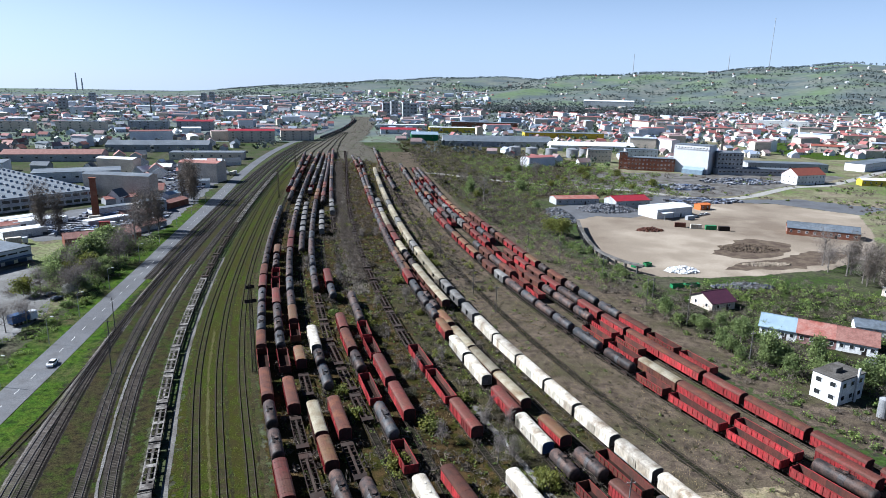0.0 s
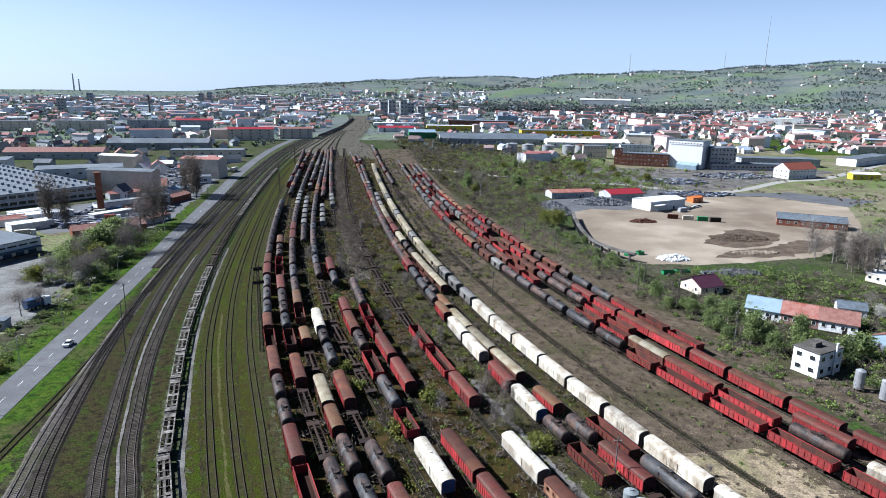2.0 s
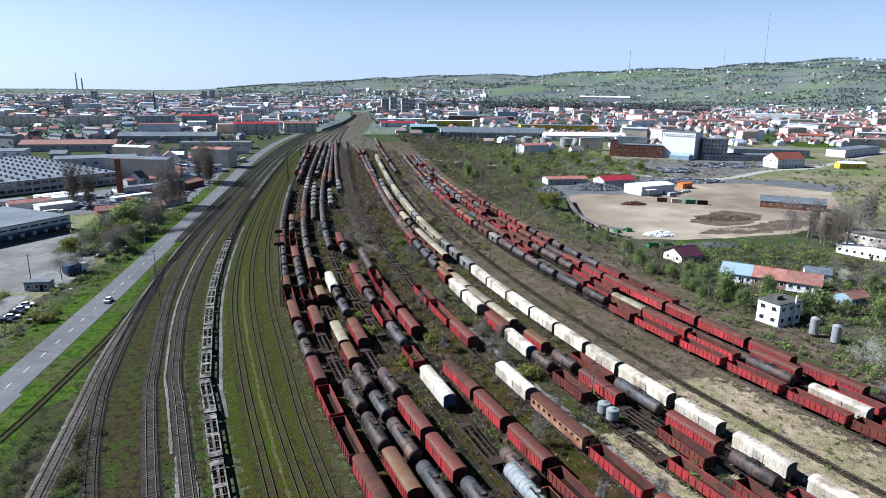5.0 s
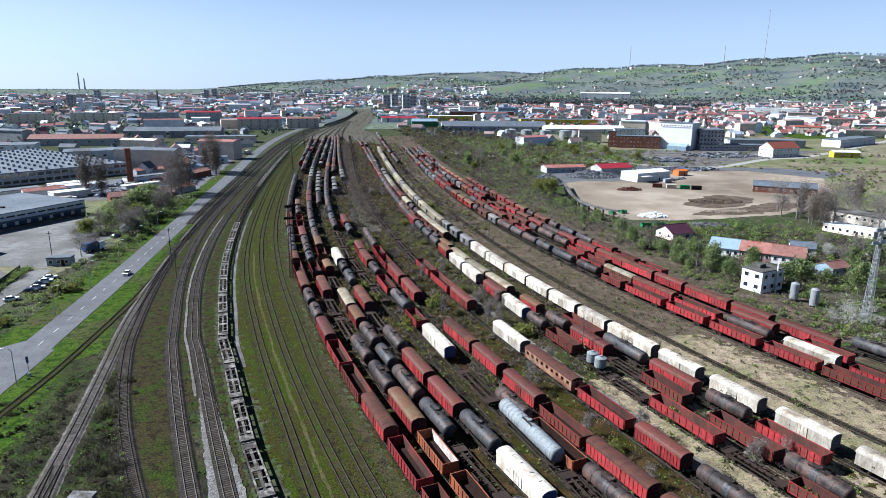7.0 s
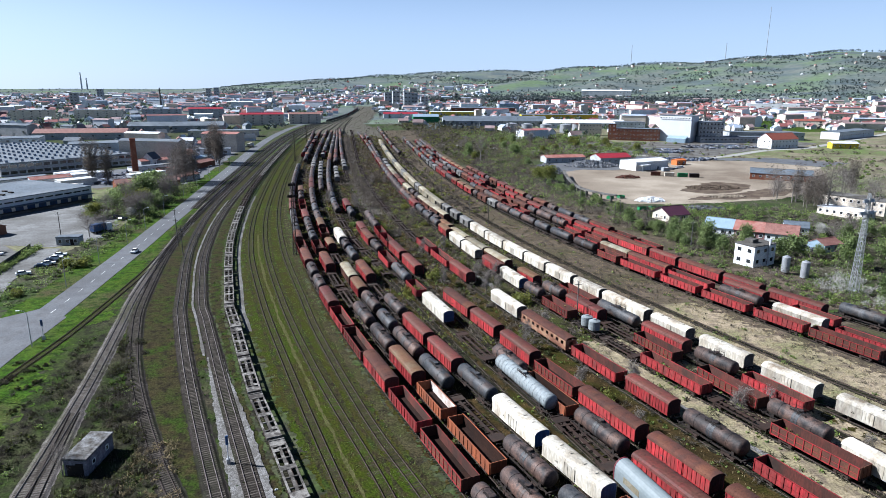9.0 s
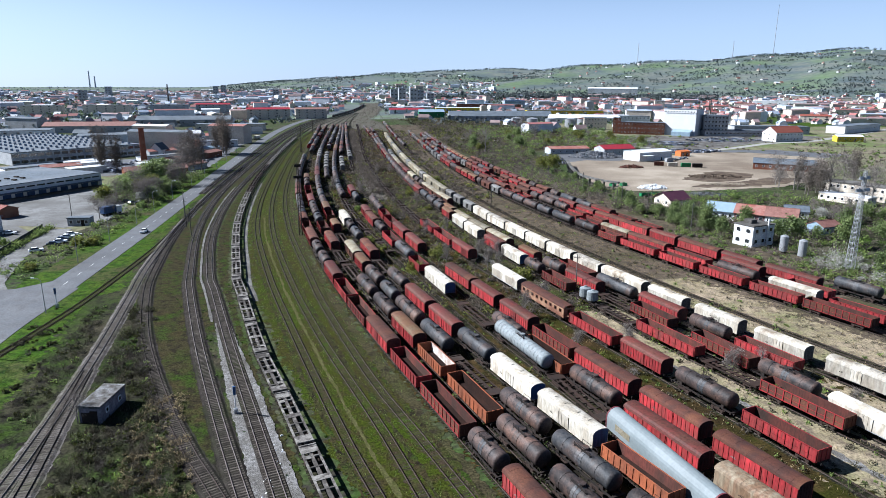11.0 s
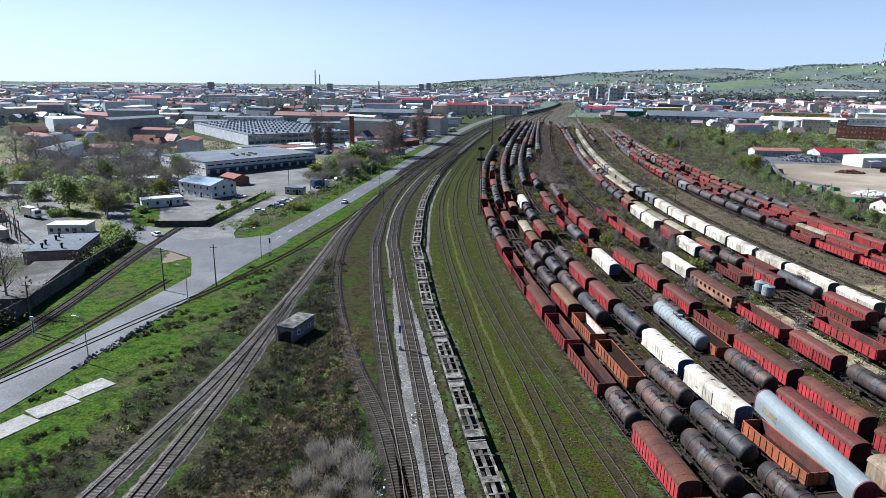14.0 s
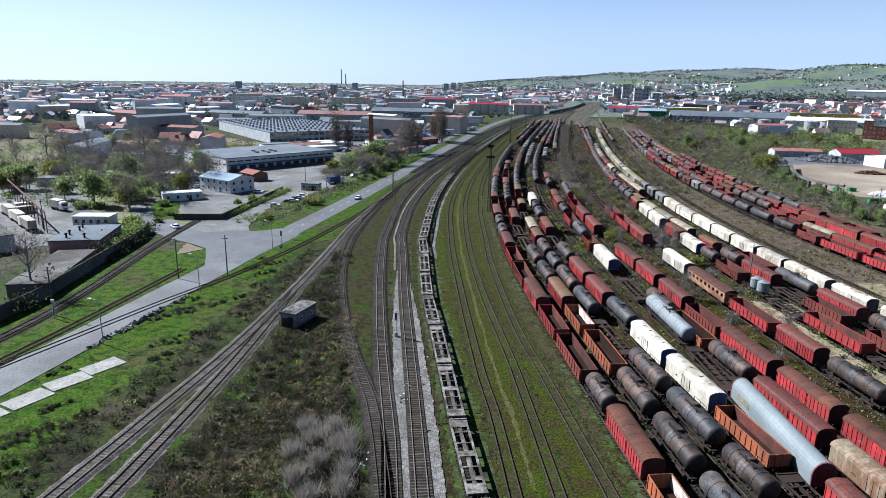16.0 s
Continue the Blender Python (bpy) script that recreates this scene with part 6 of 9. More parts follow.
def building(name, label, x, y, rot, w, d, h, wall, roof, kind="flat", storeys=1, cols=0, side=0, rise=2.5, over=0.3, win=(1.3, 1.4), door=True, category="building", group="", band=False):
    root = empty(name, label, category, group)
    z = float(height(np.array(x), np.array(y))) if np.hypot(x, y) > 2000 else 0.0
    root.matrix_basis = pose(x, y, z, rz=rot)
    bm = bmesh.new()
    if kind == "gable":
        prism(bm, [(-d / 2, -0.3), (d / 2, -0.3), (d / 2, h), (0, h + rise), (-d / 2, h)], -w / 2, w / 2)
    else:
        box(bm, -w / 2, w / 2, -d / 2, d / 2, -0.3, h)
    part("wall", bm, wall, root)
    bm = bmesh.new()
    if kind == "gable":
        e = over
        s = rise / (d / 2)
        prism(bm, [(-d / 2 - e, h - s * e + 0.03), (0, h + rise + 0.03), (d / 2 + e, h - s * e + 0.03), (d / 2 + e, h - s * e + 0.2), (0, h + rise + 0.22), (-d / 2 - e, h - s * e + 0.2)], -w / 2 - e, w / 2 + e)
        box(bm, -w / 2 - e, w / 2 + e, -0.14, 0.14, h + rise + 0.16, h + rise + 0.32)
    elif kind == "hip":
        e = over
        ps = [(-w / 2 - e, -d / 2 - e), (w / 2 + e, -d / 2 - e), (w / 2 + e, d / 2 + e), (-w / 2 - e, d / 2 + e)]
        lo = [bm.verts.new((a, b, h + 0.02)) for a, b in ps]
        k = max(0.5, w / 2 - d / 2)
        r1, r2 = bm.verts.new((-k, 0, h + rise)), bm.verts.new((k, 0, h + rise))
        bm.faces.new((lo[0], lo[1], r2, r1))
        bm.faces.new((lo[1], lo[2], r2))
        bm.faces.new((lo[2], lo[3], r1, r2))
        bm.faces.new((lo[3], lo[0], r1))
        bm.faces.new(lo[::-1])
    else:
        box(bm, -w / 2 - 0.15, w / 2 + 0.15, -d / 2 - 0.15, d / 2 + 0.15, h + 0.003, h + 0.35)
        box(bm, -w / 2 + 0.5, w / 2 - 0.5, -d / 2 + 0.5, d / 2 - 0.5, h + 0.35, h + 0.38)
    part("roof", bm, roof, root)
    faces_ = [(cols, w, -d / 2, 0)] + ([(side, d, -w / 2, -90), (side, d, -w / 2, 90)] if side else [])
    me = pane(*win)
    for n, length, off, turn in faces_:
        for k in range(n):
            for st in range(storeys):
                u = -length / 2 + (k + 0.5) * length / n
                o = new("window", me)
                o.parent = root
                o.matrix_basis = pose(0, 0, 0, rz=turn) @ pose(u, off - 0.045, (st + 0.55) * h / storeys)
    if band:
        bm = bmesh.new()
        box(bm, -w / 2 + 0.6, w / 2 - 0.6, -d / 2 - 0.04, -d / 2 + 0.02, h * 0.62, h * 0.84)
        part("glazing_band", bm, M["glass"], root)
    if door and h < 12:
        bm = bmesh.new()
        box(bm, w * 0.18 - 0.6, w * 0.18 + 0.6, -d / 2 - 0.05, -d / 2 + 0.02, -0.25, min(2.2, h * 0.8))
        part("door", bm, M["frame"], root)
    return root


# east side: mill, works, scrap yard, cottages
building("mill", "tall white windowless mill block with grey roof", 332, 575, -45, 34, 24, 27, M["mill_wall"], M["roof_grey"], storeys=1, cols=0, door=False)
mill = bpy.data.objects["mill"]
me = pane(1.6, 1.3)
for k in range(11):
    o = new("window", me)
    o.parent, o.matrix_basis = mill, pose(-15 + 3 * k, -13.05, 24.8)
bm = bmesh.new()
prism(bm, [(-20, 0), (-13, 0), (-13, 6.5), (-20, 4.2)], -5, 15)
part("canopy", bm, M["roof_blue"], mill, "pale blue loading canopy")
building("mill_annex", "grey mill annex with rows of windows", 362, 566, -18, 24, 24, 21, M["grey_wall"], M["roof_grey"], storeys=5, cols=7, door=False, win=(2.0, 2.0))
building("brick_works", "long red brick works with rows of windows", 292, 588, -22, 46, 16, 12.5, M["brick"], M["roof_grey"], storeys=3, cols=13, side=4)
building("brick_tower", "square red brick stair tower", 267, 598, -22, 8, 9, 17, M["brick"], M["roof_grey"], storeys=4, cols=2)
building("office_block", "white office block behind the brick works", 300, 632, -15, 34, 14, 17, M["plaster"], M["roof_grey"], storeys=4, cols=8)
building("office_block", "cream office block behind the brick works", 262, 655, -15, 26, 14, 14, M["beige"], M["roof_grey"], storeys=3, cols=7)
building("long_shed", "long low grey shed with a glazed front", 384, 556, -8, 74, 16, 6, M["grey_wall"], M["roof_grey"], storeys=1, cols=18, win=(2.6, 1.6))
building("red_roofed_house", "white house with a steep red tiled roof", 396, 497, 14, 34, 17, 8.5, M["plaster"], M["roof_tile"], "gable", 2, 8, 3, rise=5.5)
building("long_shed", "dark low industrial shed", 440, 590, -12, 80, 22, 8, M["grey_wall"], M["roof_grey"], storeys=1, cols=16)
building("pale_hall", "long pale industrial hall", 560, 610, 30, 95, 20, 8, M["plaster"], M["roof_grey"], storeys=1, cols=20)
building("yellow_shed", "small yellow shed beside the lane", 456, 485, -12, 24, 10, 5, M["yellow"], M["roof_white"], "gable", 1, 5, rise=1.5)
building("white_warehouse", "white sheet-metal warehouse with a low white roof", 196.5, 353, 21, 31, 16.5, 6, M["plaster"], M["roof_white"], "gable", rise=1.2)
wh = bpy.data.objects["white_warehouse"]
bm = bmesh.new()
box(bm, -14, -6, -13, -8.3, 4.2, 4.4)
part("canopy", bm, M["roof_white"], wh, "white canopy")
for xx in (-13.8, -6.4):
    bm = bmesh.new()
    box(bm, xx, xx + 0.2, -12.9, -12.7, -0.2, 4.2)
    part("post", bm, M["zinc"], wh)
building("red_shed", "shed with a bright red sheet roof", 184, 386, 12, 27, 15, 5, M["grey_wall"], M["roof_bright"], "gable", 1, 5, rise=2.6)
building("red_shed", "low shed with a dull red roof", 150, 398, 5, 32, 13, 4, M["grey_wall"], M["roof_rust"], "gable", 1, 6, rise=1.5)
building("orange_hut", "small orange sheet-metal hut", 233, 373, 18, 9, 6, 3.6, M["orange_p"], M["orange_p"], "gable", 1, 2, rise=0.8)
building("brick_barrack", "long brick barrack with a slate-blue roof", 262, 292, -32, 36, 13, 4, M["brick"], M["roof_grey"], "gable", 1, 9, 2, rise=2.6)
building("cottage", "cream cottage with a plum sheet-metal roof", 132.5, 178.5, 15, 11, 11, 3.2, M["beige"], M["roof_plum"], "gable", 1, 2, 2, rise=2.8, over=0.6)
for k, (mm, lab) in enumerate((("roof_blue", "patched house under a pale blue sheet roof"), ("roof_rust", "patched house under a rust-red sheet roof"), ("roof_brown", "patched house under a brown sheet roof"))):
    building("row_house", lab, 140.5 + k * 8.7, 150.0 - k * 6.9, -38, 11.0, 12, 3.5, M["pink"] if k == 1 else M["plaster"], M[mm], "gable", 1, 4, rise=2.6, over=0.5)
tw = building("signal_house", "two-storey white concrete signal house with a flat roof", 127.0, 105.4, 22, 11, 7.5, 7, M["plaster"], M["concrete"], "flat", 2, 3, 2, win=(1.7, 1.5))
bm = bmesh.new()
tube(bm, (1.5, -4.2, -0.2), (1.5, -4.2, 9.4), 0.32, 0.32, 10)
part("flue", bm, M["plaster"], tw, "white flue pipe")
bm = bmesh.new()
box(bm, -2.5, 0.5, -0.5, 2.5, 7.3, 8.6)
part("roof_hatch", bm, M["concrete"], tw)
building("flat_roofed_house", "long pale flat-roofed building among bare trees", 233.5, 190.5, -64, 30, 12, 6.5, M["beige"], M["concrete"], "flat", 2, 9, 3)
building("flat_roofed_house", "low pale workshop among bushes", 218, 178, -64, 22, 8, 3.4, M["beige"], M["roof_white"], "flat", 1, 7)
building("cottage", "small garden cottage with grey roof", 172, 148, -30, 9, 7, 2.8, M["plaster"], M["roof_grey"], "gable", 1, 2, rise=1.8)
building("cottage", "small pale blue-walled cottage with a brown roof", 164, 120, 15, 9, 7, 2.8, M["roof_blue"], M["roof_brown"], "gable", 1, 2, rise=1.6)
for (x, y), lab in zip(((129.8, 92.6), (131.9, 86.2)), ("upright grey steel silo on legs", "upright weathered steel silo")):
    root = empty("silo", lab, "silo", "pair of silos")
    root.matrix_basis = pose(x, y, 0)
    bm = bmesh.new()
    tube(bm, (0, 0, 0.7), (0, 0, 5.6), 1.25, 1.25, 18)
    tube(bm, (0, 0, 5.6), (0, 0, 6.1), 1.25, 0.35, 18)
    part("vessel", bm, M["zinc"], root)
    l0 = None
    for k in range(4):
        m = pose(0.95 * math.cos(k * 1.57), 0.95 * math.sin(k * 1.57), 0)
        if l0 is None:
            bm = bmesh.new()
            box(bm, -0.08, 0.08, -0.08, 0.08, -0.1, 0.9)
            l0 = part("leg", bm, M["frame"], root)
            l0.matrix_basis = m
        else:
            share(l0, m, root)

# west side: factories by the road
fac = building("factory_hall", "long white factory hall with a grey flat roof", -181.5, 236, -30.3, 47.5, 70, 7, M["mill_wall"], M["roof_grey"], "flat", 1, 11, 0, win=(3.0, 0.9), door=False)
for row, zz, ww, hh in ((14, 5.4, 4.2, 0.9),):
    me = pane(ww, hh)
    for k in range(row):
        o = new("window", me)
        o.parent = fac
        o.matrix_basis = pose(23.75, -32 + k * 4.9, zz, rz=90) @ pose(0, -0.045, 0)
d0 = None
for k in range(12):
    m = pose(23.8, -31 + k * 5.6, 0, rz=90)
    if d0 is None:
        bm = bmesh.new()
        box(bm, -1.9, 1.9, -0.06, 0.03, -0.1, 2.9)
        d0 = part("dock_door", bm, M["blue"], fac, "dark blue dock door")
        d0.matrix_basis = m
    else:
        share(d0, m, fac)
bm = bmesh.new()
box(bm, 23.8, 27.2, -34, 34, 3.5, 3.75)
part("dock_canopy", bm, M["roof_grey"], fac)
bm = bmesh.new()
box(bm, 23.8, 26.8, -34, 34, -0.2, 1.1)
part("loading_dock", bm, M["concrete"], fac)
for k, (u, v) in enumerate(((2, -6), (6, -2), (10, 3), (4, 4), (9, -8), (13, -3))):
    bm = bmesh.new()
    box(bm, u - 1.2, u + 1.2, v - 0.7, v + 0.7, 7.37, 8.0)
    part("skylight", bm, M["frame"], fac)
building("factory_annex", "tiled lean-to against the factory hall", -153, 176, -30, 12, 8, 3.4, M["brick"], M["roof_tile"], "gable", 1, 3, rise=1.4)
sk = building("sawtooth_factory", "very large factory with a glazed front and pale roof lights", -257, 427, 46, 85, 150, 8, M["grey_wall"], M["roof_grey"], "flat", 2, 17, 0, win=(4.3, 2.2), door=False)
s0 = None
for i in range(9):
    for j in range(16):
        m = pose(-37 + i * 9.2, -70 + j * 9.3, 8.38)
        if s0 is None:
            bm = bmesh.new()
            prism(bm, [(-1.5, 0), (1.5, 0), (1.5, 0.25), (0.4, 1.5), (-0.4, 1.5)], -0.9, 0.9)
            s0 = part("roof_light", bm, M["zinc"], sk)
            s0.matrix_basis = m
        else:
            share(s0, m, sk)
building("blue_roofed_house", "white two-storey house with a pale blue roof", -149.5, 146, -22, 21, 13, 5.6, M["plaster"], M["roof_blue"], "gable", 2, 5, 3, rise=1.8, over=0.5)
building("low_shed", "low white shed with open front", -153.5, 118.5, 43, 15, 6, 3, M["plaster"], M["roof_white"], "flat", 1, 4)
building("gate_house", "small grey gate house in the factory yard", -114, 157, 2, 8, 4, 2.8, M["grey_wall"], M["roof_grey"], "flat", 1, 3)
building("pink_workshop", "faded pink workshop with a grey flat roof", -136, 47, 113, 20, 13.5, 3.3, M["pink"], M["roof_grey"], "flat", 1, 8, 0)
pw = bpy.data.objects["pink_workshop"]
vent = None
for u, v in ((-7, 3), (-3, 3.5), (2, 2.5), (6, 3), (-7.5, -2)):
    if vent is None:
        bm = bmesh.new()
        tube(bm, (0, 0, 3.6), (0, 0, 4.7), 0.28, 0.28, 8)
        tube(bm, (0, 0, 4.7), (0, 0, 5.1), 0.55, 0.3, 8)
        vent = part("roof_vent", bm, M["frame"], pw)
        vent.matrix_basis = pose(u, v, 0)
    else:
        share(vent, pose(u, v, 0), pw)
building("roof_shed", "low concrete shed with a patched pale roof", -119, 17, 113, 30, 9, 2.8, M["concrete"], M["concrete"], "flat", 1, 0)
building("pale_hall", "pale grey hall in the haulage yard", -174, 41, 148, 48, 16, 4.5, M["grey_wall"], M["concrete"], "flat", 1, 6)
building("low_shed", "low white shed in the haulage yard", -153, 70, 16, 12, 6, 3, M["plaster"], M["roof_white"], "flat", 1, 5)
building("low_shed", "long white shed behind bare trees", -205, 150, 10, 34, 8, 3.4, M["plaster"], M["roof_grey"], "flat", 1, 8)
building("low_shed", "dark grey garage under green trees", -227, 132, 16, 13, 7, 3.6, M["grey_wall"], M["roof_grey"], "flat", 1, 3)
building("low_shed", "white open shed full of stored goods", -196, 163, 8, 22, 7, 3.2, M["plaster"], M["roof_white"], "flat", 1, 5)
building("low_shed", "long grey-roofed store behind the trees", -246, 224, 12, 46, 12, 4, M["plaster"], M["roof_grey"], "flat", 1, 9)
building("low_shed", "pale workshop with a brown roof", -290, 262, 15, 38, 12, 5, M["beige"], M["roof_brown"], "gable", 1, 8, rise=2)
building("cube_house", "white two-storey cube house among trees", -215, 190, 12, 12, 10, 7, M["plaster"], M["roof_grey"], "flat", 2, 4)
hut = building("track_hut", "small concrete hut with a flat roof and dark doorway", -48.4, 5.6, -8, 3.5, 7.8, 2.7, M["hut_wall"], M["hut_roof"], "flat", 1, 0, 2, win=(0.9, 0.9))
bm = bmesh.new()
box(bm, -1.35, 1.2, -3.96, -3.88, -0.1, 1.9)
part("doorway", bm, M["frame"], hut)
root = empty("brick_chimney", "square red brick factory chimney", "chimney")
root.matrix_basis = pose(-154.2, 353.3, 0, rz=20)
bm = bmesh.new()
v0 = [bm.verts.new((a * 1.9, b * 1.9, -0.3)) for a, b in ((-1, -1), (1, -1), (1, 1), (-1, 1))]
v1 = [bm.verts.new((a * 1.6, b * 1.6, 23)) for a, b in ((-1, -1), (1, -1), (1, 1), (-1, 1))]
for k in range(4):
    bm.faces.new((v0[k], v0[(k + 1) % 4], v1[(k + 1) % 4], v1[k]))
bm.faces.new(v1)
part("shaft", bm, M["brick"], root)
bm = bmesh.new()
box(bm, -1.85, 1.85, -1.85, 1.85, 22.6, 23.4)
part("cap", bm, M["brick"], root)

# middle distance, each its own building
SPECS = [
    ("apartment_block", "cream apartment block with a bright red roof", -149, 872, 8, 60, 14, 15, "beige", "roof_bright", "gable", 5, 16),
    ("apartment_block", "cream apartment block with a brown roof", -92, 905, 10, 46, 14, 14, "beige", "roof_brown", "gable", 5, 12),
    ("apartment_block", "grey apartment block with a red roof", -272, 1076, 6, 56, 14, 15, "grey_wall", "roof_bright", "gable", 5, 14),
    ("apartment_block", "grey panel apartment block", -340, 1060, 5, 60, 14, 15, "grey_wall", "roof_grey", "flat", 5, 14),
    ("apartment_block", "cream panel apartment block", -430, 1030, 4, 70, 14, 15, "beige", "roof_grey", "flat", 5, 16),
    ("apartment_block", "cream panel apartment block", -520, 1010, 4, 60, 14, 15, "beige", "roof_grey", "flat", 5, 14),
    ("apartment_block", "pale panel apartment block", -610, 980, 0, 60, 14, 15, "plaster", "roof_grey", "flat", 5, 14),
    ("apartment_block", "pale panel apartment block", -700, 900, -6, 60, 14, 15, "plaster", "roof_tile", "gable", 5, 14),
    ("factory_hall", "long cream industrial hall", -160, 664, 4, 74, 20, 7, "beige", "roof_grey", "flat", 1, 16),
    ("factory_hall", "white industrial hall", -225, 505, 20, 62, 28, 8, "plaster", "roof_grey", "flat", 1, 14),
    ("factory_hall", "white industrial hall with flat roof", -330, 545, 16, 60, 30, 9, "plaster", "roof_grey", "flat", 2, 12),
    ("factory_hall", "low brown-roofed hall", -300, 640, 5, 90, 24, 7, "grey_wall", "roof_brown", "gable", 1, 14),
    ("factory_hall", "dark blue-roofed industrial hall", -230, 740, 4, 110, 26, 8, "grey_wall", "roof_grey", "gable", 1, 18),
    ("factory_hall", "white box-shaped hall", -451, 418, -40, 44, 26, 12, "roof_white", "roof_white", "flat", 1, 0),
    ("factory_hall", "low grey-roofed hall", -420, 620, -8, 80, 18, 6, "beige", "roof_grey", "gable", 1, 14),
    ("factory_hall", "low tiled hall", -520, 560, -20, 70, 18, 6, "beige", "roof_tile", "gable", 1, 12),
    ("workshop", "small white workshop", -175, 330, 40, 26, 10, 4, "plaster", "roof_white", "flat", 1, 6),
    ("workshop", "open shed with a brown roof", -128, 292, 30, 34, 10, 4, "brick", "roof_brown", "gable", 1, 5),
    ("workshop", "white low workshop", -205, 310, 46, 30, 10, 4, "plaster", "roof_grey", "flat", 1, 6),
    ("workshop", "white workshop beside the road", -128, 470, 10, 24, 12, 5, "plaster", "roof_grey", "flat", 1, 5),
    ("workshop", "grey two-storey office", -128, 372, 30, 14, 10, 7, "grey_wall", "roof_grey", "flat", 2, 5),
    ("workshop", "low shed with rusty roof", -138, 540, 8, 40, 12, 4, "grey_wall", "roof_rust", "gable", 1, 6),
    ("workshop", "low white shed", -150, 600, 4, 34, 12, 5, "plaster", "roof_white", "gable", 1, 6),
    ("yellow_hall", "long bright yellow hall", 160, 1100, -2, 88, 24, 9, "yellow", "roof_white", "flat", 1, 14),
    ("yellow_hall", "low yellow and white hall", 330, 1010, -6, 130, 30, 8, "yellow", "roof_grey", "flat", 1, 18),
    ("dark_hall", "very long dark-roofed shed", 185, 850, -4, 150, 40, 7, "grey_wall", "roof_grey", "gable", 1, 20),
    ("green_hall", "pale green hall", 92, 930, 0, 40, 22, 9, "green_p", "roof_blue", "gable", 1, 6),
    ("white_hall", "long white hall with a white roof", 300, 790, -6, 110, 26, 7, "plaster", "roof_white", "gable", 1, 16),
    ("blue_hall", "blue sheet-clad factory", 313, 1330, -4, 44, 24, 16, "roof_blue", "blue", "flat", 2, 6),
    ("long_works", "long red-brown works", 240, 1240, -8, 130, 24, 11, "brick", "roof_grey", "flat", 2, 20),
    ("white_works", "white workshop row", 70, 1180, 0, 90, 20, 8, "plaster", "roof_white", "flat", 1, 12),
    ("white_works", "white workshop with red band", 60, 1060, 0, 60, 18, 7, "plaster", "roof_bright", "gable", 1, 9),
    ("sport_hall", "large pale green and white hall", 1021, 1458, -30, 120, 40, 13, "plaster", "roof_white", "flat", 1, 14),
    ("monastery", "long white palace-like complex on the hill foot", 1000, 2560, -20, 200, 30, 24, "plaster", "roof_white", "gable", 2, 22),
    ("office_block", "white office block", 480, 1080, -20, 44, 16, 14, "plaster", "roof_grey", "flat", 4, 10),
    ("office_block", "grey tower-like office", 545, 1105, -20, 18, 16, 22, "beige", "roof_grey", "flat", 6, 5),
    ("office_block", "blue water-tower building", 395, 690, -15, 18, 16, 17, "roof_blue", "roof_grey", "flat", 3, 5),
    ("school", "cream school with a tiled roof", 640, 790, -30, 40, 14, 9, "beige", "roof_tile", "gable", 3, 10),
    ("school", "long cream house row with tiled roofs", 800, 780, -35, 70, 12, 8, "beige", "roof_tile", "gable", 2, 14),
    ("villa", "red-brick works at the silos", 262, 665, -10, 16, 9, 6, "brick", "roof_rust", "gable", 2, 4),
]
for nm, lab, x, y, rot, w, d, h, wall, roof, kd, st, cols in SPECS:
    cols = (cols + 1) // (2 if y < 760 else 3)
    st = min(st, 4)
    lab = lab if len(lab.split()) > 4 else lab + " beside other works"
    ww = min(2.6, w / cols * 0.55) if cols else 1.3
    building(nm, lab, x, y, rot, w, d, h, M[wall], M[roof], kd, st, cols, 0, rise=max(2.0, d * 0.16), win=(ww, min(1.6, h / st * 0.5)), door=False)
for x, y, hh in ((58, 1600, 36), (80, 1625, 40), (108, 1605, 38), (128, 1640, 34), (-556, 2500, 40), (-590, 2520, 36), (-900, 2300, 34), (-1250, 2050, 34), (-300, 2050, 30), (-760, 1750, 30), (150, 1590, 26)):
    building("tower_block", "pale panel tower block far off", x, y, 5, 18, 16, hh, M["grey_wall"], M["roof_grey"], "flat", 4, 2, win=(4.4, 3.4), door=False)
for k, (x, y) in enumerate(((200, 712), (222, 704), (246, 700), (266, 712), (182, 722))):
    root = empty("storage_tank", "grey steel storage tank with a low cone roof", "storage tank", "row of storage tanks")
    root.matrix_basis = pose(x, y, 0)
    bm = bmesh.new()
    tube(bm, (0, 0, -0.2), (0, 0, 10), 7, 7, 24)
    part("shell", bm, M["zinc"], root)
    bm = bmesh.new()
    tube(bm, (0, 0, 10.01), (0, 0, 11.5), 7.2, 0.4, 24)
    part("roof", bm, M["rust"] if k == 3 else M["zinc"], root)
for x, y, zb, h, r in ((-1740, 4260, 0, 112, 6), (-1712, 4270, 0, 80, 6), (-470, 1500, 0, 46, 2.2), (375, 600, 0, 36, 0.8), (368, 590, 0, 34, 0.8)):
    bm = bmesh.new()
    tube(bm, (0, 0, -1), (0, 0, h), r, r * 0.62, 14)
    tube(bm, (0, 0, h), (0, 0, h + r * 0.3), r * 0.68, r * 0.68, 14)
    o = tagged(link("smokestack", bm, M["roof_white"] if y > 4000 else M["concrete"]), "tall slender concrete smokestack", "chimney")
    o.matrix_basis = pose(x, y, zb)

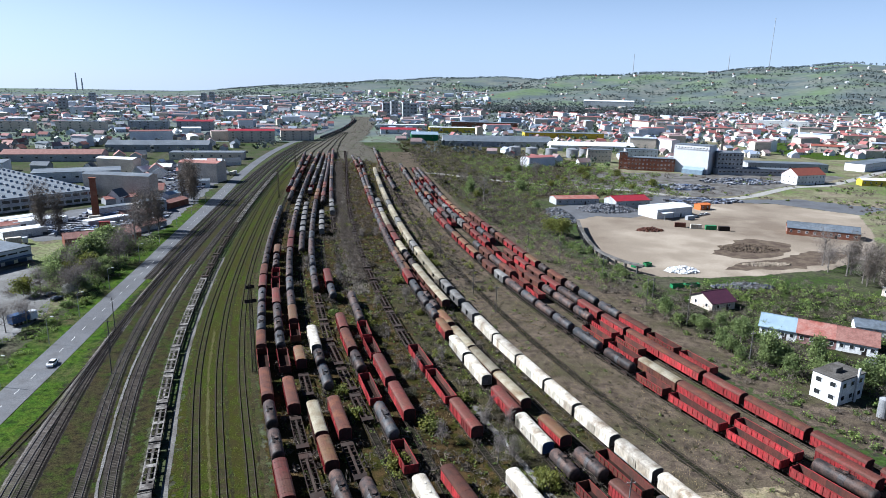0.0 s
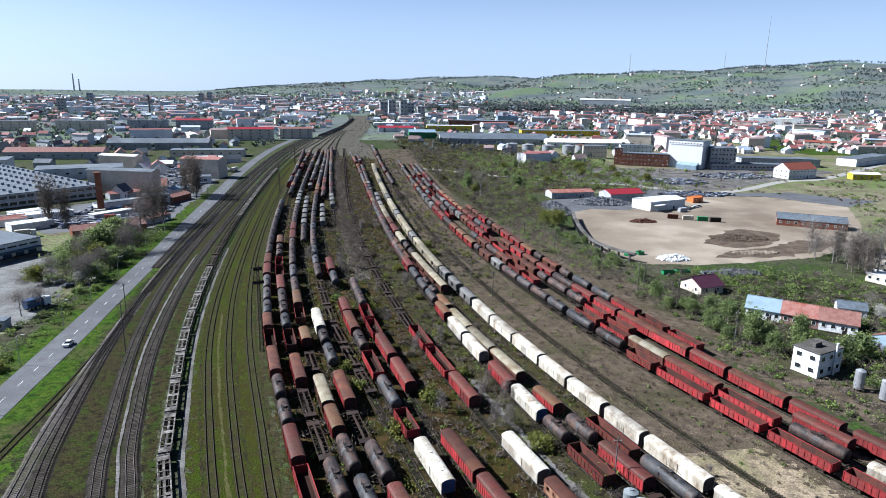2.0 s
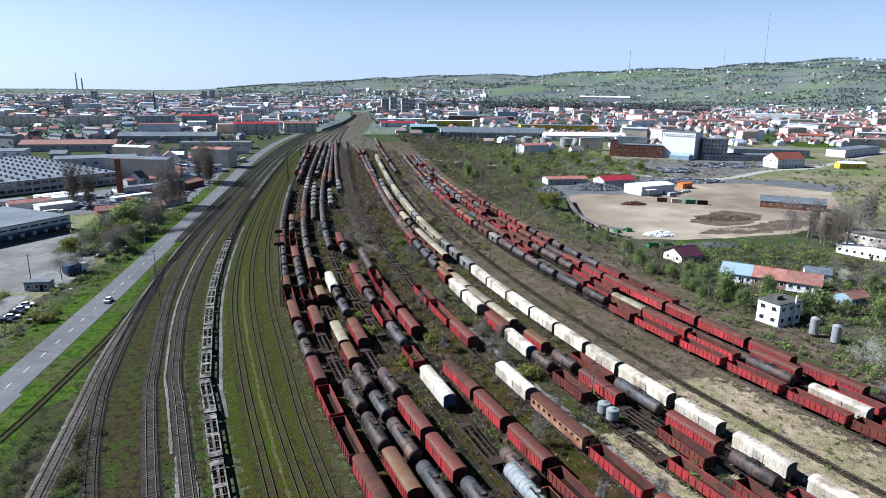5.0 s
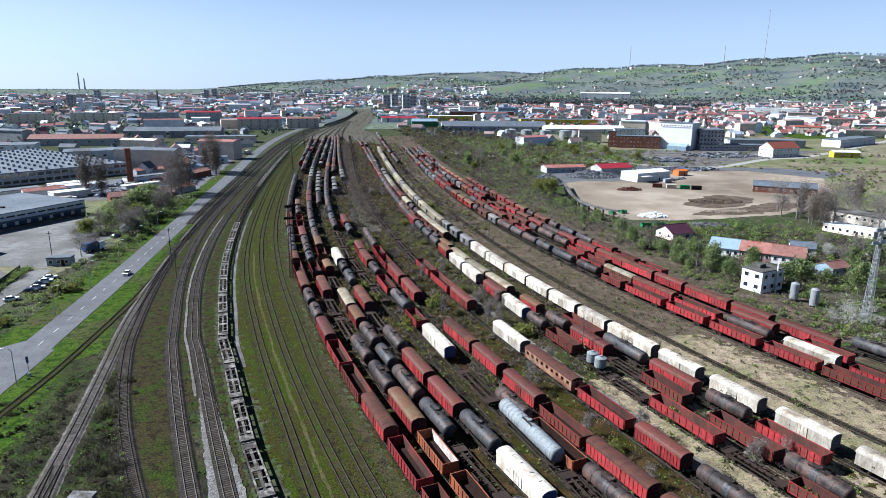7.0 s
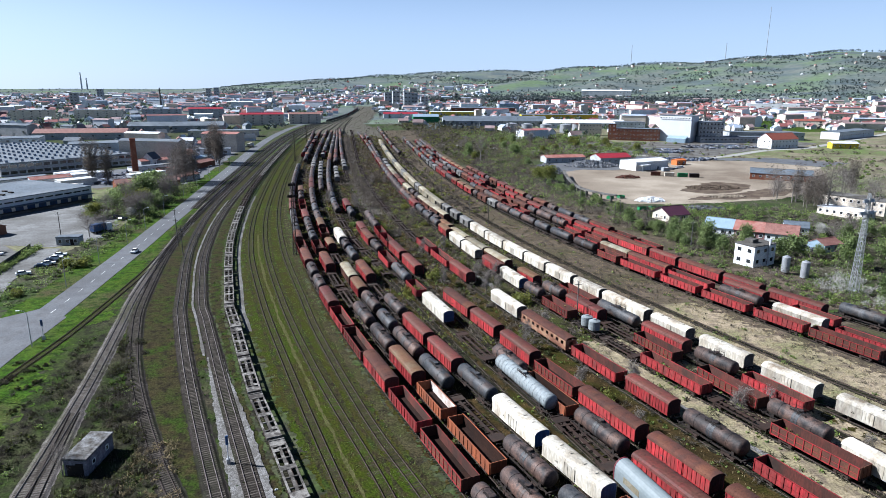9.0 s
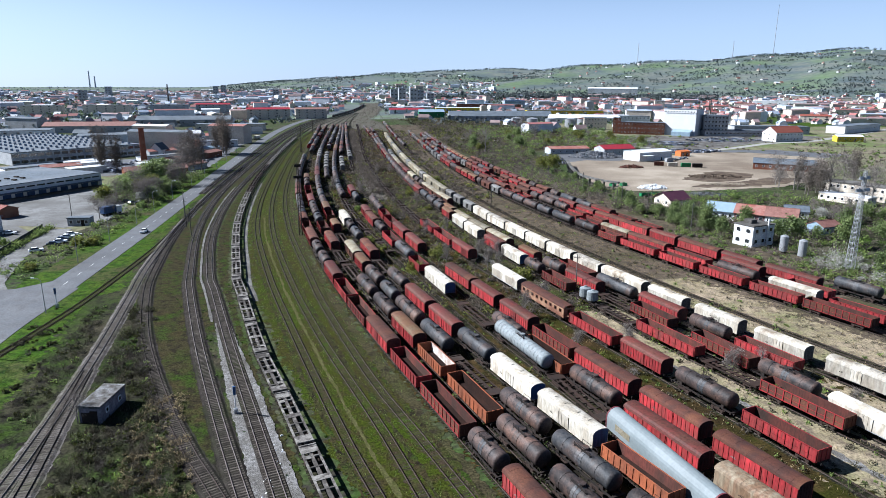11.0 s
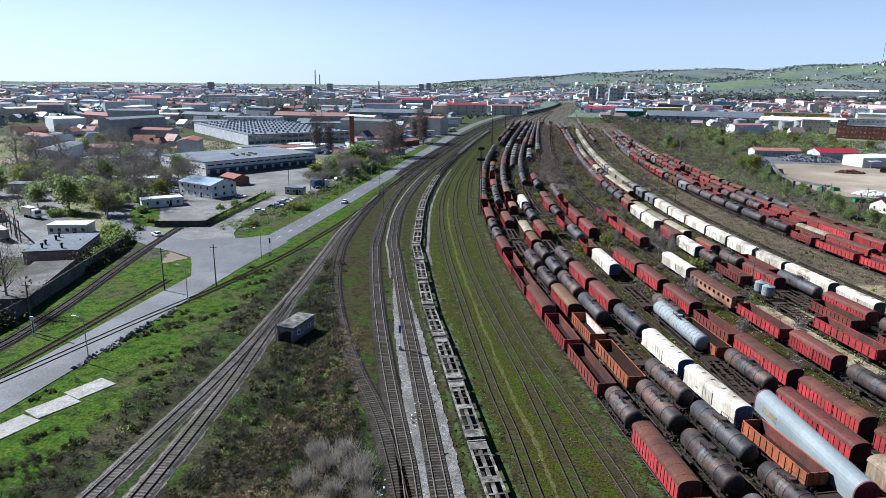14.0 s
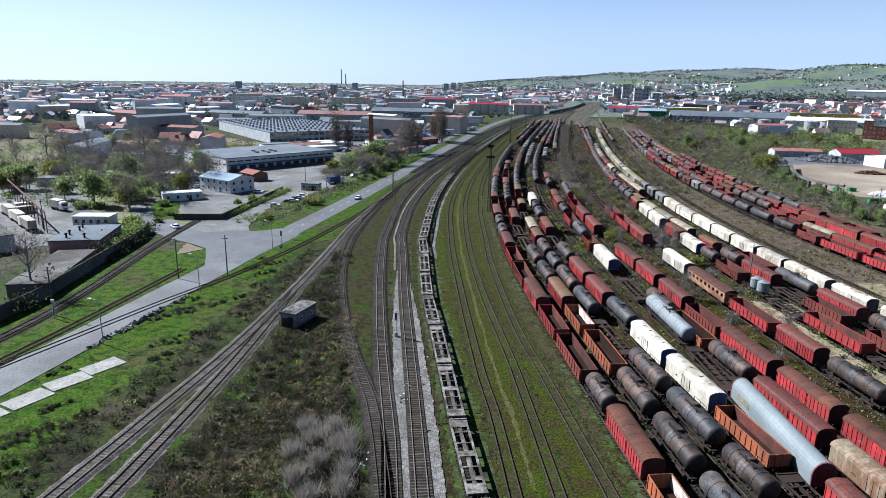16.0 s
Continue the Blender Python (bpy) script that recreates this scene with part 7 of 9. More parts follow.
# far town: small gabled houses past counting
def houses(name, label, spots, wall_mats, roof_mats, seed, big=0.08):
    rng = np.random.default_rng(seed)
    V, F, I = [], [], []
    nw = len(wall_mats)
    for x, y in spots:
        w, d, h, r = rng.uniform(8, 15), rng.uniform(7, 11), rng.uniform(2.8, 5.4), rng.uniform(2.6, 4.6)
        if rng.random() < big:
            w, d, h, r = rng.uniform(22, 55), rng.uniform(10, 16), rng.uniform(6, 17), 1.2
        z = float(height(np.array(x), np.array(y)))
        a = rng.uniform(-0.5, 0.5) + (1.57 if rng.random() < 0.45 else 0)
        c, s = math.cos(a), math.sin(a)
        b = len(V)
        for px, py, pz in ((-w / 2, -d / 2, -2), (w / 2, -d / 2, -2), (w / 2, d / 2, -2), (-w / 2, d / 2, -2), (-w / 2, -d / 2, h), (w / 2, -d / 2, h), (w / 2, d / 2, h), (-w / 2, d / 2, h), (-w / 2, 0, h + r), (w / 2, 0, h + r)):
            V.append((x + px * c - py * s, y + px * s + py * c, z + pz))
        F += [(b, b + 1, b + 5, b + 4), (b + 2, b + 3, b + 7, b + 6), (b + 1, b + 2, b + 6, b + 9, b + 5), (b + 3, b, b + 4, b + 8, b + 7)]
        wi, ri = int(rng.integers(nw)), int(rng.integers(len(roof_mats)))
        I += [wi] * 4
        # roof planes with eaves of their own
        b = len(V)
        e = 0.5
        for px, py, pz in ((-w / 2 - e, -d / 2 - e, h - 0.2), (w / 2 + e, -d / 2 - e, h - 0.2), (w / 2 + e, 0, h + r + 0.1), (-w / 2 - e, 0, h + r + 0.1), (w / 2 + e, d / 2 + e, h - 0.2), (-w / 2 - e, d / 2 + e, h - 0.2)):
            V.append((x + px * c - py * s, y + px * s + py * c, z + pz))
        F += [(b, b + 1, b + 2, b + 3), (b + 3, b + 2, b + 4, b + 5)]
        I += [nw + ri] * 2
        # a dark window row on the front
        if rng.random() < 0.7:
            for k in (-0.3, 0.0, 0.3):
                b = len(V)
                for px, pz in ((k * w - 0.6, 1.0), (k * w + 0.6, 1.0), (k * w + 0.6, 2.4), (k * w - 0.6, 2.4)):
                    py = -d / 2 - 0.03
                    V.append((x + px * c - py * s, y + px * s + py * c, z + pz))
                F.append((b, b + 1, b + 2, b + 3))
                I.append(nw + len(roof_mats))
    ob = raw(name, V, F, [*wall_mats, *roof_mats, M["glass"]], index=I)
    return tagged(ob, label, "houses", kind="stuff")


def clear(x, y):
    """True where no house or wood may stand: yard, road, lots, works."""
    if y < 1700 and plan_lo(y) < x < plan_hi(y):
        return False
    if 105 < x < 300 and 200 < y < 420:
        return False
    if 330 < x < 620 and 420 < y < 640:
        return False
    if 420 < x < 760 and 560 < y < 700:
        return False
    return True


def plan_lo(y):
    return float(np.interp(y, [0, 300, 640, 900, 1150], [-100, -125, -125, -110, -60]))


def plan_hi(y):
    return float(np.interp(y, [0, 100, 250, 400, 600, 900, 1150], [150, 140, 130, 120, 110, 60, 20]))


def scatter(n, az0, az1, r0, r1, seed, power=1.0, test=None):
    rng = np.random.default_rng(seed)
    out = []
    while len(out) < n:
        az, r = math.radians(rng.uniform(az0, az1)), r0 + (r1 - r0) * rng.random() ** power
        x, y = r * math.sin(az), r * math.cos(az)
        if clear(x, y) and (test is None or test(x, y, rng)):
            out.append((x, y))
    return out


boxes = [(s[2], s[3], max(s[5], s[6]) * 0.55 + 6) for s in SPECS] + [(332, 575, 60), (292, 600, 45), (-257, 427, 90), (-181, 236, 48), (-150, 146, 20), (300, 632, 30), (223, 708, 50), (396, 497, 30)]


def free(x, y, rng):
    return all((x - a) ** 2 + (y - b) ** 2 > r * r for a, b, r in boxes)


# the far_ materials of these houses carry painted distance haze
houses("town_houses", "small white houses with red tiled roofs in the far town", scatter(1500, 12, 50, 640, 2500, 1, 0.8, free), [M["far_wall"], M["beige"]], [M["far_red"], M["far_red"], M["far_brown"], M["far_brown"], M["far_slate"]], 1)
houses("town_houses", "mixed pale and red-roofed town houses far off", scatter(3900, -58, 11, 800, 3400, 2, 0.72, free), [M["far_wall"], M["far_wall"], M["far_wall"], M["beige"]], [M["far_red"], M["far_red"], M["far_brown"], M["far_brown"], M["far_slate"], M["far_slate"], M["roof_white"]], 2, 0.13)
houses("hill_houses", "scattered white houses on the hillside", scatter(150, -3, 50, 2500, 4100, 3, 1.0), [M["plaster"], M["beige"]], [M["roof_tile"], M["roof_brown"], M["roof_white"]], 3)
houses("western_houses", "small houses and sheds behind the western yards", scatter(70, -64, -38, 330, 900, 5, 1.0, free), [M["plaster"], M["grey_wall"], M["beige"]], [M["roof_grey"], M["roof_tile"], M["roof_white"]], 5, 0.25)
houses("industrial_sheds", "mixed small sheds and workshops by the road", scatter(130, -50, -11, 430, 950, 4, 1.0, free), [M["plaster"], M["grey_wall"], M["beige"]], [M["roof_grey"], M["roof_grey"], M["roof_white"], M["roof_rust"]], 4)

# ---------------------------------------------------------------- plants
M["reed"] = mat("silver_dry_reed", (0.2651, 0.243, 0.2121), (0.1855, 0.1634, 0.137), 0.5, 0.9, vary=0.4, island=True, shine=0.3)
def blades(rng, centres, n, spread, size, thin=1.0, flatten=1.0):
    """n small four-cornered leaves about each centre: corner array and faces."""
    centres = np.asarray(centres, float)
    spread = np.broadcast_to(np.asarray(spread, float), centres.shape)
    c = np.repeat(centres, n, 0) + rng.normal(0, 1, (len(centres) * n, 3)) * np.repeat(spread, n, 0)
    k = len(c)
    u = rng.normal(0, 1, (k, 3))
    u /= np.linalg.norm(u, axis=1)[:, None]
    v = np.cross(u, rng.normal(0, 1, (k, 3)))
    v /= np.linalg.norm(v, axis=1)[:, None]
    s = size * rng.uniform(0.6, 1.4, (k, 1))
    u, v = u * s, v * s * thin
    V = np.stack([c - u - v * 0.6, c + u * 0.2 - v, c + u + v * 0.5, c - u * 0.3 + v], 1).reshape(-1, 3)
    F = np.arange(4 * k).reshape(-1, 4)
    return V, F


def stalks(rng, feet, n, spread, length, width):
    """n upright thin blades about each foot."""
    feet = np.asarray(feet, float)
    p = np.repeat(feet, n, 0)
    p[:, :2] += rng.normal(0, spread, (len(p), 2))
    k = len(p)
    L = length * rng.uniform(0.5, 1.3, (k, 1))
    lean = np.c_[rng.normal(0, 0.35, (k, 2)), np.ones(k)]
    top = p + lean * L
    a = rng.uniform(0, 6.28, k)
    side = np.c_[np.cos(a), np.sin(a), np.zeros(k)] * width
    V = np.stack([p - side, p + side, top + side * 0.3, top - side * 0.3], 1).reshape(-1, 3)
    return V, np.arange(4 * k).reshape(-1, 4)


def plant(name, label, category, seed, h, r, leaf, limbs=9, dens=60, size=0.28, bare=False, low=0.25, group="", tall=False):
    """A tapered trunk with limbs, and a crown of small leaves or twigs gathered about the limb ends."""
    rng = np.random.default_rng(seed)
    root = empty(name, label, category, group)
    bm = bmesh.new()
    tr = 0.018 * h + 0.04
    tube(bm, (0, 0, -0.2), (rng.normal(0, 0.1), rng.normal(0, 0.1), h * 0.55), tr, tr * 0.6, 7)
    tube(bm, (0, 0, h * 0.54), (rng.normal(0, 0.2), rng.normal(0, 0.2), h * 0.93), tr * 0.6, tr * 0.15, 6)
    ends = [(0, 0, h * 0.9)]
    for k in range(limbs):
        z0 = h * (low + (0.8 - low) * k / limbs)
        a = k * 2.4 + rng.uniform(-0.4, 0.4)
        if tall:
            reach, lift = r * rng.uniform(0.5, 1.0), h * rng.uniform(0.15, 0.28)
        else:
            reach, lift = r * rng.uniform(0.55, 1.0) * (1.05 - 0.5 * k / limbs), h * rng.uniform(0.08, 0.25)
        e = (reach * math.cos(a), reach * math.sin(a), min(h, z0 + lift))
        tube(bm, (0, 0, z0), e, tr * 0.42, tr * 0.08, 5)
        ends.append(e)
        ends.append((e[0] * 0.6, e[1] * 0.6, z0 + lift * 0.7))
        if bare:
            for q in range(3):
                b = (e[0] * 0.6 + rng.normal(0, r * 0.3), e[1] * 0.6 + rng.normal(0, r * 0.3), z0 + lift * rng.uniform(0.8, 1.6))
                tube(bm, (e[0] * 0.5, e[1] * 0.5, z0 + lift * 0.5), b, tr * 0.2, tr * 0.05, 4)
                ends.append(b)
    part("trunk", bm, M["bark"], root)
    if bare:
        V, F = blades(rng, ends, int(dens * 0.42), (r * 0.23, r * 0.23, h * 0.08), size * 2.4, 0.045)
    else:
        V, F = blades(rng, ends, int(dens * 0.8), (r * 0.25, r * 0.25, h * 0.09), size * 0.95)
    V[:, 2] = np.maximum(V[:, 2], 0.05)
    raw("crown", V.tolist(), F.tolist(), [leaf], root)
    return root


def bush(name, label, seed, h, r, leaf, stems=7, dens=60, size=0.2, thin=0.8, group="", category="bush"):
    rng = np.random.default_rng(seed)
    root = empty(name, label, category, group)
    bm = bmesh.new()
    ends = []
    for k in range(stems):
        a, q = k * 2.4, r * math.sqrt((k + 0.5) / stems)
        e = (q * math.cos(a), q * math.sin(a), h * rng.uniform(0.35, 0.85) * (1.1 - 0.5 * q / r))
        tube(bm, (e[0] * 0.25, e[1] * 0.25, -0.1), e, 0.05, 0.02, 4)
        ends.append(e)
        ends.append((e[0] * 1.05, e[1] * 1.05, e[2] * 0.5))
    part("stem", bm, M["bark"], root)
    V, F = blades(rng, ends, dens, (r * 0.2, r * 0.2, h * 0.14), size, thin)
    V[:, 2] = np.maximum(V[:, 2], 0.03)
    raw("foliage", V.tolist(), F.tolist(), [leaf], root)
    return root


T = {
    "poplar": [plant("poplar", "tall bare poplar with upswept grey branches", "tree", 11 + k, 22, 4.0, M["twig_low"], 22, 84, 0.40, True, 0.06, "row of poplars", True) for k in range(2)],
    "bare": [plant("bare_tree", "bare spreading tree with grey-brown twigs", "tree", 21 + k, 12 + 2 * k, 5.5, M["twig"], 11, 40, 0.36, True, 0.25) for k in range(3)],
    "green": [plant("leafy_tree", "broad tree in fresh spring leaf", "tree", 31 + k, 8 + k, 4.0, M["leaf_tree"], 11, 85, 0.3) for k in range(3)],
    "willow": [plant("willow", "yellow-green willow coming into leaf", "tree", 41 + k, 9, 4.6, M["leaf_yellow"], 12, 90, 0.3) for k in range(2)],
    "blossom": [plant("blossom_tree", "low tree covered in white blossom", "tree", 51, 5.5, 3.2, M["blossom"], 9, 80, 0.2)],
    "bush": [bush("bush", "rounded green bush in fresh leaf", 61 + k, 2.6, 1.9, M["leaf"], dens=60) for k in range(3)],
    "ybush": [bush("bush", "yellow-green shrub growing between the sidings", 71 + k, 3.2, 2.0, M["leaf_yellow"], dens=60) for k in range(2)],
    "brush": [bush("shrub", "brown leafless shrub among dead grass", 81 + k, 2.0, 1.6, M["brush"], 9, 46, 0.34, 0.07) for k in range(3)],
    "sapling": [plant("sapling", "thin bare sapling between the wagons", "tree", 91, 6.5, 2.0, M["twig"], 9, 26, 0.3, True, 0.15)],
}
seen_first = set()
prng = random.Random(17)


def grow(kind, x, y, k=1.0):
    ob = prng.choice(T[kind])
    s = k * prng.uniform(0.82, 1.18)
    m = Matrix.Translation((x, y, 0)) @ Matrix.Rotation(prng.uniform(0, 6.28), 4, "Z") @ Matrix.Diagonal((s, s, s * prng.uniform(0.9, 1.1), 1))
    if ob.name not in seen_first:
        seen_first.add(ob.name)
        ob.matrix_basis = m
        return ob
    return copy_thing(ob, m)


def grove(kinds, n, x0, x1, y0, y1, k=1.0, test=None):
    done = 0
    while done < n:
        x, y = prng.uniform(x0, x1), prng.uniform(y0, y1)
        if test and not test(x, y):
            continue
        grow(prng.choice(kinds), x, y, k * prng.uniform(0.75, 1.2))
        done += 1


for x, y in ((-165, 311.5), (-155, 307.5), (-111, 309), (-108, 316), (-114, 303), (-119.3, 407), (-112.5, 407), (-116, 415), (-110, 398)):
    grow("poplar", x, y, 1.0)
# belt west of the road
grove(["willow", "green", "bare", "bare"], 34, -128, -104, 204, 282)
grove(["green", "bare"], 9, -112, -103, 160, 300, 0.75)
grow("blossom", -107, 204)
grow("blossom", -104.5, 212, 0.8)
grove(["bush", "ybush"], 10, -106, -97, 88, 200, 0.8)
grove(["bare", "green", "bare"], 34, -270, -158, 92, 200, 1.0, lambda x, y: y > 60 - 0.6 * (x + 130) - 10 and (x + 182) ** 2 + (y - 236) ** 2 > 46 ** 2 and abs(x + 149) > 16)
grove(["bare", "green", "bare", "willow"], 34, -330, -215, 110, 320, 1.0, lambda x, y: (x + 182) ** 2 + (y - 236) ** 2 > 50 ** 2)
grove(["green", "green", "willow"], 12, -215, -160, 96, 130, 0.95)
grow("bare", -157, 92, 0.8)
grow("bare", -160.4, 114.6, 1.15)
grow("bare", -211, 136, 1.1)
grow("bare", -205, 126, 0.9)
grow("willow", -255, 138.5, 1.1)
grow("willow", -240, 144, 1.1)
grow("green", -220, 160, 1.0)
grow("green", -202, 147, 1.1)
grow("bush", -177, 91, 1.6)
grow("bush", -172, 93, 1.3)
for x, y in ((-131, 58), (-134, 63), (-127, 55), (-136, 68), (-129, 62), (-139, 71), (-124, 46)):
    grow("bush", x, y, 1.5)
grove(["bare", "bare", "bare", "green"], 26, -265, -160, 120, 215, 0.95, lambda x, y: (x + 182) ** 2 + (y - 236) ** 2 > 50 ** 2 and y > 90 - 0.7 * (x + 160))
for x, y, kd, k in ((-171, 128, "bare", 0.9), (-236, 141, "green", 1.1), (-213, 153, "green", 1.0), (-166, 122, "bush", 1.2), (-147, 96, "bush", 1.0), (-152, 104, "bush", 1.2), (-139, 90, "ybush", 0.8), (-160, 132, "bare", 0.8), (-128, 118, "bush", 1.0), (-126, 126, "bush", 1.1)):
    grow(kd, x, y, k)
grow("green", -168, 112, 0.8)
grow("green", -164, 106, 0.8)
for x, y in ((-114.4, 5.4), (-117, -3), (-51, 2)):
    grow("bare", x, y, 0.75 if x < -100 else 0.3)
# east belt and gardens
grow("willow", 105, 301, 1.25)
grow("willow", 109, 294, 1.1)
grove(["green", "bush"], 16, 92, 122, 190, 330, 0.5, lambda x, y: x > np.interp(y, [180, 250, 330], [102, 92, 90]) + 4 and x < np.interp(y, [180, 225, 260, 330], [126, 114, 110, 108]))
grove(["green", "green", "bush"], 38, 106, 136, 108, 168, 0.6, lambda x, y: x > np.interp(y, [108, 178], [119, 100]) + 2 and x + 0.9 * y < 272 and (x - 127) ** 2 + (y - 105) ** 2 > 110)
grove(["bare", "blossom", "green", "bare", "green"], 52, 136, 230, 60, 150, 0.8, lambda x, y: (x - 127) ** 2 + (y - 105) ** 2 > 160 and not (132 < x < 170 and 122 < y < 160))
grove(["bare", "bare", "poplar", "bare"], 28, 210, 268, 165, 236, 0.85, lambda x, y: (x - 233) ** 2 + (y - 190) ** 2 > 300)
grove(["green", "bare", "willow"], 34, 66, 240, 340, 560, 0.8, lambda x, y: x > np.interp(y, [340, 450, 600], [78, 72, 66]) + 5 and not (120 < x < 300 and y < 425))
# shrubs that have grown up between the wagons
for x, y, kind, k in ((17, 98, "ybush", 1.3), (11, 96, "bush", 0.9), (8.5, 83, "ybush", 1.0), (27, 111, "ybush", 1.0), (38, 76, "ybush", 0.8), (46, 97, "ybush", 0.7), (68, -1, "ybush", 1.1), (57, 26, "bush", 1.0), (60, 31, "bush", 0.8), (48, 20, "sapling", 1.0), (30, 82, "sapling", 1.0), (34, 84, "sapling", 0.9),
                      (103, 41, "bush", 1.0), (101, 43.5, "bush", 0.9), (105, 38, "ybush", 0.8), (64, 26, "brush", 1.0), (4, 165, "ybush", 1.3), (2, 172, "ybush", 1.2), (21, 176, "ybush", 0.9), (24, 139, "ybush", 0.9), (-9, 178, "bush", 0.8), (15, 214, "ybush", 0.9), (33, 238, "ybush", 1.2), (31, 252, "ybush", 1.3), (35, 262, "brush", 1.3), (9, 142, "brush", 1.0), (6, 158, "brush", 1.2), (87, 102, "brush", 0.8), (70, 60, "sapling", 0.5)):
    grow(kind, x, y, k)
sidings = [curve(r[0])[:2] for r in RAKES]


def between_sidings(x, y):
    return np.interp(y, [-20, 100, 200, 330], [24, -8, -26, -38]) < x < np.interp(y, [-20, 100, 200, 330], [88, 54, 36, 22]) and all(abs(np.interp(y, cy_, cx_) - x) > 2.1 for cx_, cy_ in sidings if cy_[0] - 20 < y < cy_[-1])


grove(["ybush", "brush", "brush", "sapling"], 46, -40, 88, 60, 320, 0.95, between_sidings)
grove(["ybush", "sapling", "brush", "sapling"], 16, 20, 90, -20, 80, 0.8, between_sidings)
grove(["brush"], 10, -68, -18, -48, 58, 0.7, lambda x, y: np.interp(y, [-48, 0, 58], [-44, -52, -60]) < x < np.interp(y, [-48, 0, 58], [-16, -36, -54]) - 2 and abs(x + 48) + abs(y - 5) > 9)
for some in T.values():
    for ob in some:
        if ob.name not in seen_first:
            for o in [*ob.children_recursive, ob]:
                bpy.data.objects.remove(o)


def stuff(name, label, category, V, F, material):
    return tagged(raw(name, V.tolist(), F.tolist(), [material]), label, category, kind="stuff")


# dead grass and weeds underfoot
nr = np.random.default_rng(9)


def spots(n, x0, x1, y0, y1, lo=None, hi=None):
    p = np.c_[nr.uniform(x0, x1, n), nr.uniform(y0, y1, n), np.zeros(n)]
    if lo is not None:
        p = p[(p[:, 0] > np.interp(p[:, 1], *lo)) & (p[:, 0] < np.interp(p[:, 1], *hi))]
    return p


def thicket(name, label, pts, hgt, n, leaf, size, thin, seed, category="thicket"):
    """A tangle of bushes of uneven height, past counting."""
    rng = np.random.default_rng(seed)
    pts = np.array(pts, float)
    lump = np.sin(pts[:, 0] * 0.9 + seed) * np.sin(pts[:, 1] * 0.8 + 2 * seed) + 0.7 * np.sin(pts[:, 0] * 0.37 - pts[:, 1] * 0.31 + seed)
    keep = lump > np.quantile(lump, 0.14)
    pts, lump = pts[keep], lump[keep]
    tall = hgt * rng.uniform(0.5, 1.15, len(pts)) * np.clip(0.85 + 0.5 * lump, 0.35, 1.7)
    c = np.c_[pts[:, 0], pts[:, 1], tall * 0.45]
    V, F = blades(rng, c, n, np.c_[tall * 0.42, tall * 0.42, tall * 0.27], size, thin)
    V[:, 2] = np.maximum(V[:, 2], 0.02)
    return tagged(raw(name, V.tolist(), F.tolist(), [leaf]), label, category, kind="stuff")


def among(n, x0, x1, y0, y1, lo=None, hi=None, avoid=()):
    p = spots(n, x0, x1, y0, y1, lo, hi)
    for ax, ay, r in avoid:
        p = p[(p[:, 0] - ax) ** 2 + (p[:, 1] - ay) ** 2 > r * r]
    return p[:, :2]


verge_lo, verge_hi = ([-62, -45, -10, 30, 60], [-40, -42.5, -48.5, -56, -61.5]), ([-62, -45, -10, 30, 60], [-9, -16.5, -32.5, -50, -60.5])
near_hut = [(-48.4, 5.6, 6.5)]
west_lo, west_hi = ([-62, -10, 30, 60], [-63, -63, -67, -71]), ([-62, -10, 30, 60], [-54, -57, -61.5, -68])
for lo, hi, n in ((verge_lo, verge_hi, 1.0), (west_lo, west_hi, 0.45)):
    thicket("brown_brush", "tangled dark brown brush and brambles", among(int(4200 * n), -72, -6, -62, 60, lo, hi, near_hut), 1.35, 54, M["brush"], 0.42, 0.05, 3, "brush")
    thicket("green_brush", "low green brambles among dead brush", among(int(1500 * n), -72, -6, -62, 60, lo, hi, near_hut), 1.15, 34, M["bramble"], 0.2, 0.6, 4, "brush")
    thicket("weed_clumps", "scattered fresh green weed clumps", among(int(420 * n), -72, -6, -62, 60, lo, hi, near_hut), 0.8, 34, M["leaf"], 0.16, 0.6, 44, "weeds")
    stuff("dead_grass", "tangled pale dead grass", "grass", *stalks(nr, spots(int(3800 * n), -72, -6, -62, 60, lo, hi), 9, 0.5, 0.55, 0.05), M["verge_grass"])
thicket("tan_grass", "tall tan dead grass in matted clumps", among(2000, -45, -12, -60, 10, ([-60, -20, 10], [-40, -38, -44]), ([-60, -30, 10], [-14, -24, -37]), near_hut), 0.85, 34, M["drygrass"], 0.4, 0.06, 49, "grass")
blots = [(x, y) for x, y in among(3000, -82, -56, -60, 60, ([-60, 0, 60], [-77, -78.5, -79.5]), ([-60, 0, 60], [-60, -64, -72])) if math.sin(x * 0.33 + 1) * math.sin(y * 0.19 + 0.5) + 0.6 * math.sin(x * 0.8 - y * 0.5) > 0.55 and not (-47 < y < -18 and abs(x + 66.6 - 0.205 * y) < 4.2)]
thicket("verge_brush", "matted brown brush scattered over the grass verge", blots, 0.6, 34, M["brush"], 0.42, 0.06, 50, "brush")
thicket("verge_brambles", "low green brambles scattered over the grass verge", blots[::3], 0.6, 30, M["bramble"], 0.2, 0.6, 51, "brush")
tufts = np.array([(-21.6, -35.2), (-22.4, -37.6), (-20.4, -38.6), (-24.6, -33.0), (-26.2, -36.4), (-19.4, -42.6), (-23.4, -41.8), (-28.4, -34.0), (-18.2, -46.4), (-24.8, -45.6), (-27.6, -40.4), (-21.4, -48.8)])
feet = np.repeat(tufts, 26, 0) + nr.normal(0, 0.55, (len(tufts) * 26, 2))
stuff("reeds", "columns of tall pale dry reeds in the brush", "reeds", *stalks(nr, np.c_[feet, np.zeros(len(feet))], 20, 0.3, 2.0, 0.03), M["reed"])
yard_lo, yard_hi = ([-30, 0, 100, 200, 300], [19, 10, -18, -34, -44]), ([-30, 0, 100, 200, 300], [92, 84, 54, 35, 25])
